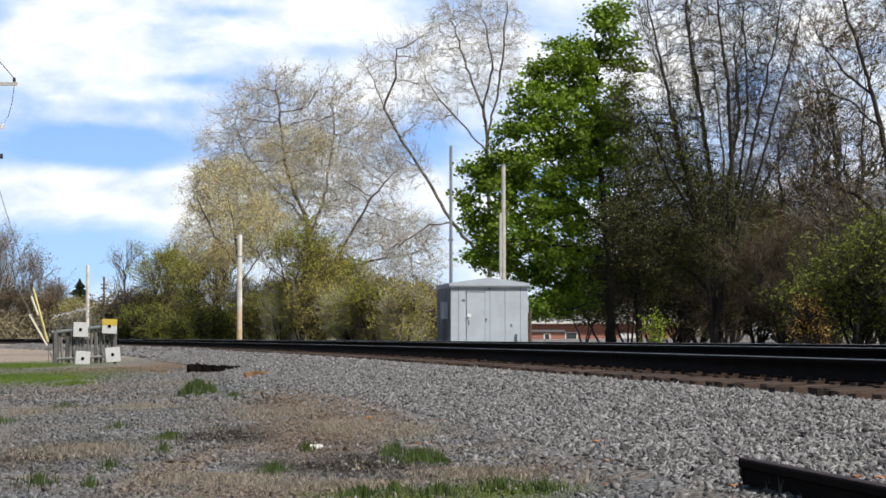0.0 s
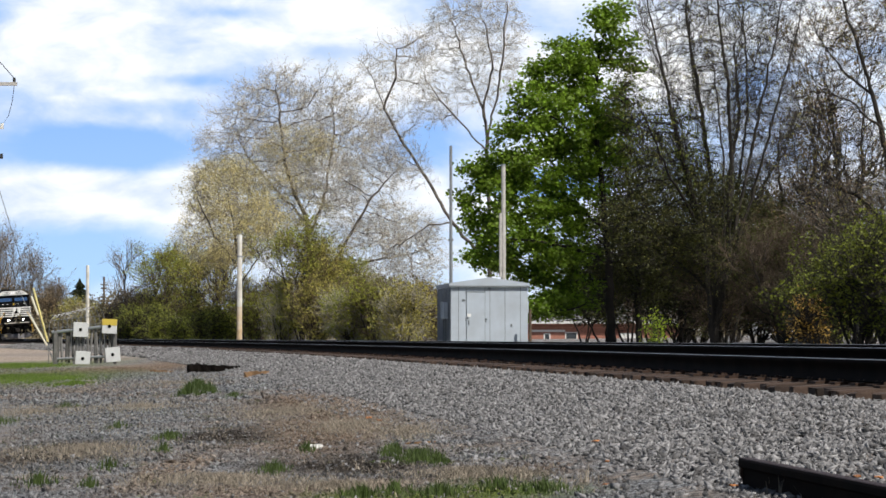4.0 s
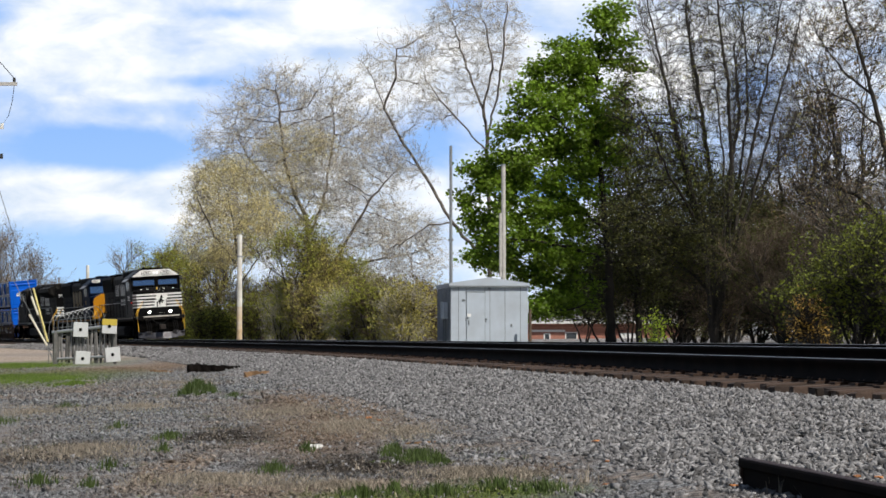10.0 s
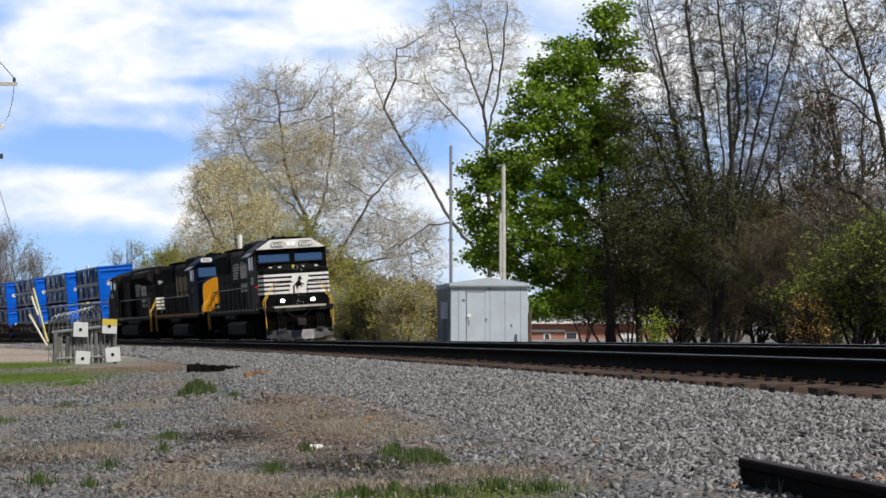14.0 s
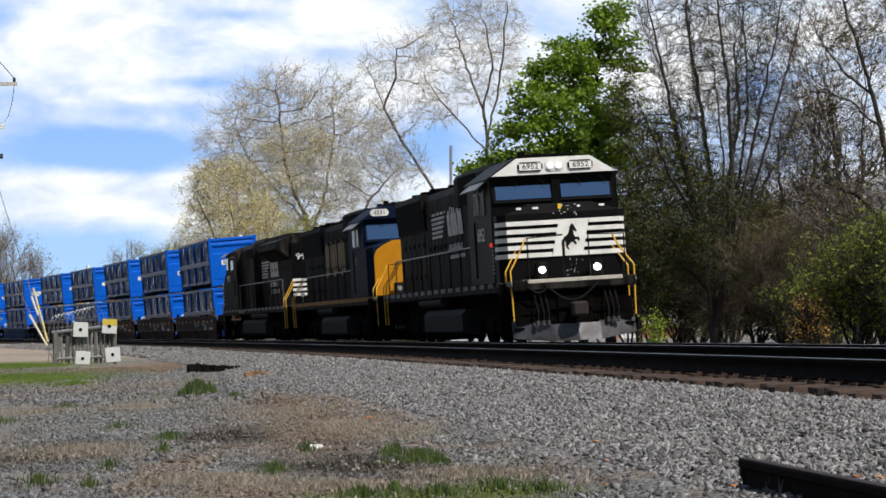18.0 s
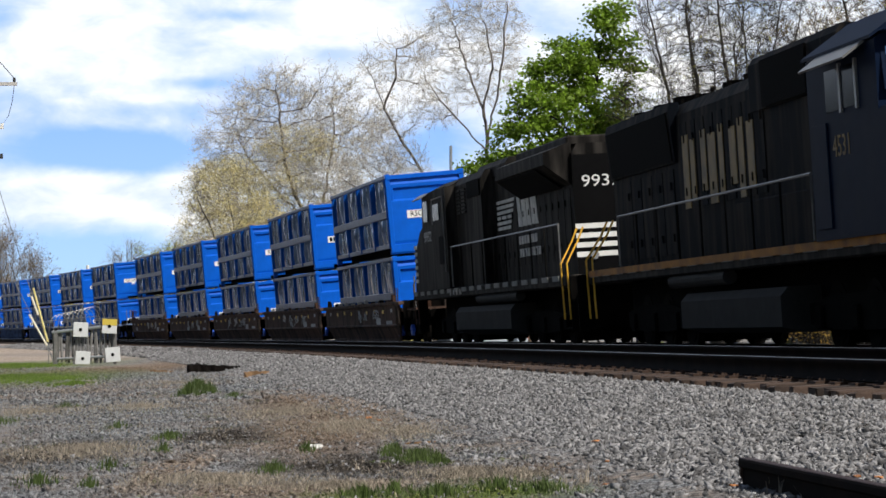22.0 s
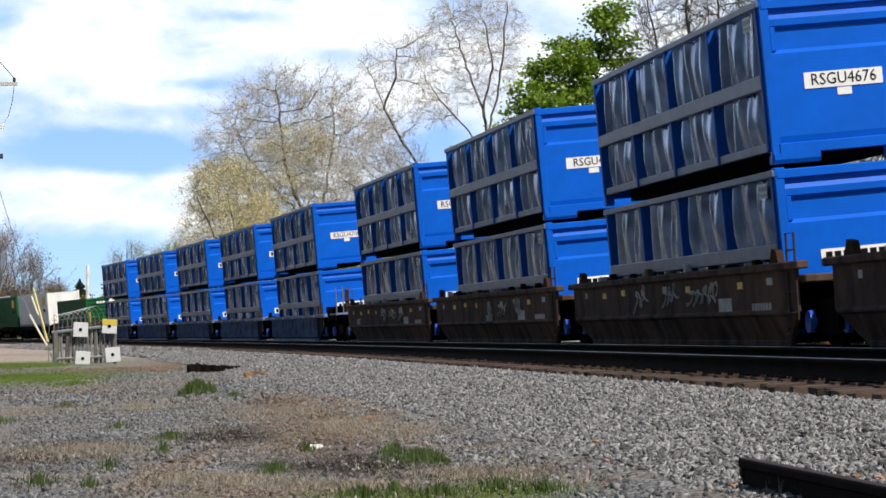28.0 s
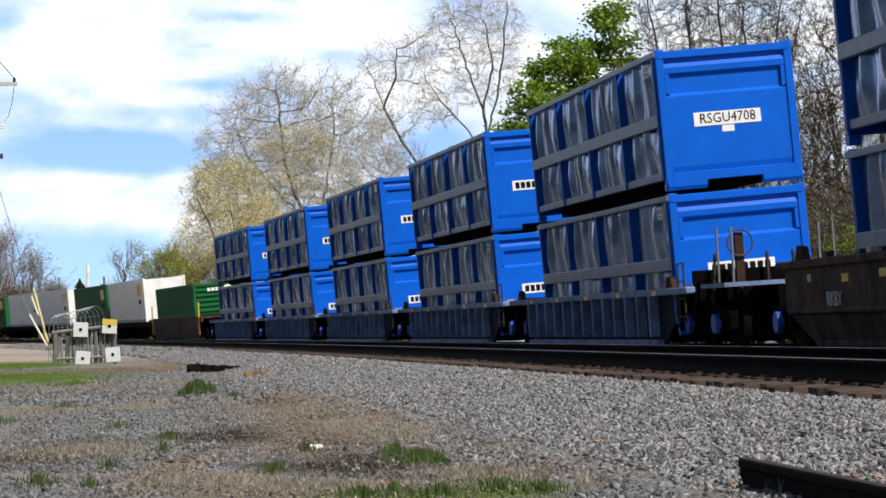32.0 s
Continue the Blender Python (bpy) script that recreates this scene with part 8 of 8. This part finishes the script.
        P("brake_wheel", bent([(0.24, -0.55 + 0.22 * math.cos(k * 0.524), 1.78 + 0.22 * math.sin(k * 0.524)) for k in range(13)], 0.018, 5), M_RUST)
        P("end_platform", box(0.0, 1.5, -1.2, 1.2, 1.05, 1.12), paint)
        P("end_sill", box(0.0, 1.5, -0.3, 0.3, 0.62, 1.05), M_UNDER)
        for y in (-1.0, -0.75, 0.75, 1.0):
            P("end_rail", rod((0.45, y, 1.1), (0.45, y, 2.05), 0.022, 6), M_STEEL_RAIL)
        coupler(P, 1.4, 1)
    if first and not ribbed:
        P("end_valve", box(0.2, 0.5, 0.3, 0.9, 1.12, 1.45, 0.03), M_RUST)
    return root


for i, front in enumerate(FRONTS):
    well_unit(front, i >= 5, i in (0, 5), i in (4, 9))


# ---------- cars at the tail of what passes ----------
def corrugated(x0, x1, hw, z0, z1, step=0.28):
    """A box whose long sides are folded into ribs."""
    n = int((x1 - x0) / step)
    w = (x1 - x0) / n
    near = []
    for k in range(n):
        x = x0 + k * w
        near += [(x, hw - 0.035), (x + 0.2 * w, hw - 0.035), (x + 0.32 * w, hw), (x + 0.85 * w, hw), (x + 0.97 * w, hw - 0.035)]
    near.append((x1, hw - 0.035))
    return prism(near + [(x, -y) for x, y in near[::-1]], z0, z1, "z")


def plain_container(front, length, z, h, paint, label, badge=False, stripes_on_end=False):
    root = car("container", front - length / 2, LOAD_LEAN, label, "container", "containers on the tail cars")
    o = length / 2

    def P(nm, bm, mt, lab=""):
        return part(nm, bm, mt, root, lab, Matrix.Translation((o, 0, 0)))

    P("body", corrugated(-length + 0.05, -0.05, 1.28, z + 0.1, z + h - 0.06), paint)
    for y in (-1.24, 1.24):
        for x in (-0.07, -length + 0.07):
            P("corner_post", box(x - 0.08, x + 0.08, y - 0.07, y + 0.07, z, z + h, 0.01), paint)
    for y in (-1.27, 1.27):
        P("bottom_rail", box(-length, 0, y - 0.04, y + 0.04, z, z + 0.16), M_GIRDER if paint is M_WHITE_BOX else paint)
        P("top_rail", box(-length, 0, y - 0.04, y + 0.04, z + h - 0.1, z + h + 0.01), paint)
    for y in (() if stripes_on_end or "clean end" in label else (-0.7, -0.25, 0.25, 0.7)):
        P("lock_rod", rod((0.02, y, z + 0.15), (0.02, y, z + h - 0.12), 0.022, 6), M_GIRDER)
    if stripes_on_end:
        for k in range(6):
            P("end_rib", box(-0.02, 0.03, -1.15, 1.15, z + 0.25 + 0.27 * k, z + 0.38 + 0.27 * k, 0.01), paint)
    if badge:
        P("badge", box(-3.0, -1.5, -1.295, -1.283, z + h * 0.62, z + h * 0.88), M_DECAL_YELLOW)
        for k in range(3):
            P("lettering_bar", box(-2.7 + 0.35 * k, -2.45 + 0.35 * k, -1.295, -1.283, z + h * 0.42, z + h * 0.52), M_INK)
    return root


def flat_unit(front, length, paint, deck, label, well=False):
    root = car("flat_car", front - length / 2, FAR_CANT, label, "flat car", "tail cars")
    o = length / 2

    def P(nm, bm, mt):
        return part(nm, bm, mt, root, "", Matrix.Translation((o, 0, 0)))

    for s in (-1, 1):
        if well:
            P("side_wall", prism([(-length + 1.6, 0.2), (-1.6, 0.2), (-0.9, 0.6), (-0.9, 1.36), (-length + 0.9, 1.36), (-length + 0.9, 0.6)], s * 1.33 - 0.03, s * 1.33 + 0.03), paint)
            for x in (-0.75, -length + 0.75):
                P("end_step", bent([(x, s * 1.36, 0.4), (x, s * 1.36, 2.1), (x - 0.3, s * 1.36, 2.1), (x - 0.3, s * 1.36, 0.4)], 0.03), M_YELLOW_RAIL)
        P("side_sill", box(-length + 0.2, -0.2, s * 1.30 - 0.05, s * 1.30 + 0.05, deck - 0.32, deck, 0.02), paint)
    P("deck", box(-length + 0.2, -0.2, -1.28, 1.28, deck - 0.1, deck - 0.01), paint)
    P("centre_sill", box(-length - 0.4, 0.4, -0.3, 0.3, 0.55, deck - 0.1), M_UNDER)
    truck(root, -1.7, 2, 1.78, 0.46, o)
    truck(root, -length + 1.7, 2, 1.78, 0.46, o)
    return root


flat_unit(-254.6, 21.6, M_WELL, 1.35, "rusty brown well car with yellow end ladders", True)
g1 = plain_container(-256.9, 16.15, 1.36, 1.75, M_GREEN_BOX, "low green waste container with a ribbed end", False, True)
part("end_emblem", rod((8.05, 0.55, 2.75), (8.12, 0.55, 2.75), 0.22, 18), M_SIGN, g1)
for k in range(3):
    part("lettering_bar", box(8.09, 8.12, -0.55 + 0.22 * k, -0.38 + 0.22 * k, 2.68, 2.85), M_SIGN, g1)
flat_unit(-277.0, 19.6, M_UNDER, 1.20, "dark flat car under a white container")
plain_container(-278.6, 17.3, 1.25, 2.65, M_WHITE_BOX, "weathered white container with a clean end", True)
flat_unit(-296.7, 19.0, M_UNDER, 1.20, "dark flat car under a green container")
plain_container(-297.2, 17.2, 1.25, 2.65, M_GREEN_BOX, "dark green container with a yellow badge", True)
flat_unit(-316.6, 38.6, M_UNDER, 1.20, "long dark flat car under two white containers")
plain_container(-318.0, 17.3, 1.25, 2.75, M_WHITE_BOX, "white container with a yellow badge", True)
plain_container(-335.6, 17.8, 1.25, 2.75, M_WHITE_BOX, "white container with a yellow badge", True)
flat_unit(-355.4, 19.0, M_UNDER, 1.20, "dark flat car under a green container")
plain_container(-355.9, 17.2, 1.25, 2.65, M_GREEN_BOX, "dark green container with a yellow badge", True)


# ---------- the train runs through at an even speed ----------
def motions():
    times = [0.0, 0.1] + [float(i) for i in range(1, 32)] + [31.9, 32.0]
    walk(sky_sheet, [(0, pose(0, 3000, 0)), (32, pose(16, 3000, -6))])
    for root, s, lean, turned in CARS:
        # a car that faces backwards leans the other way in its own axes
        walk(root, [(t, line_pose(s + SPEED * (t - 17), 0, FAR_Z, lean * (-1 if turned else 1), turned)) for t in times])


motions()
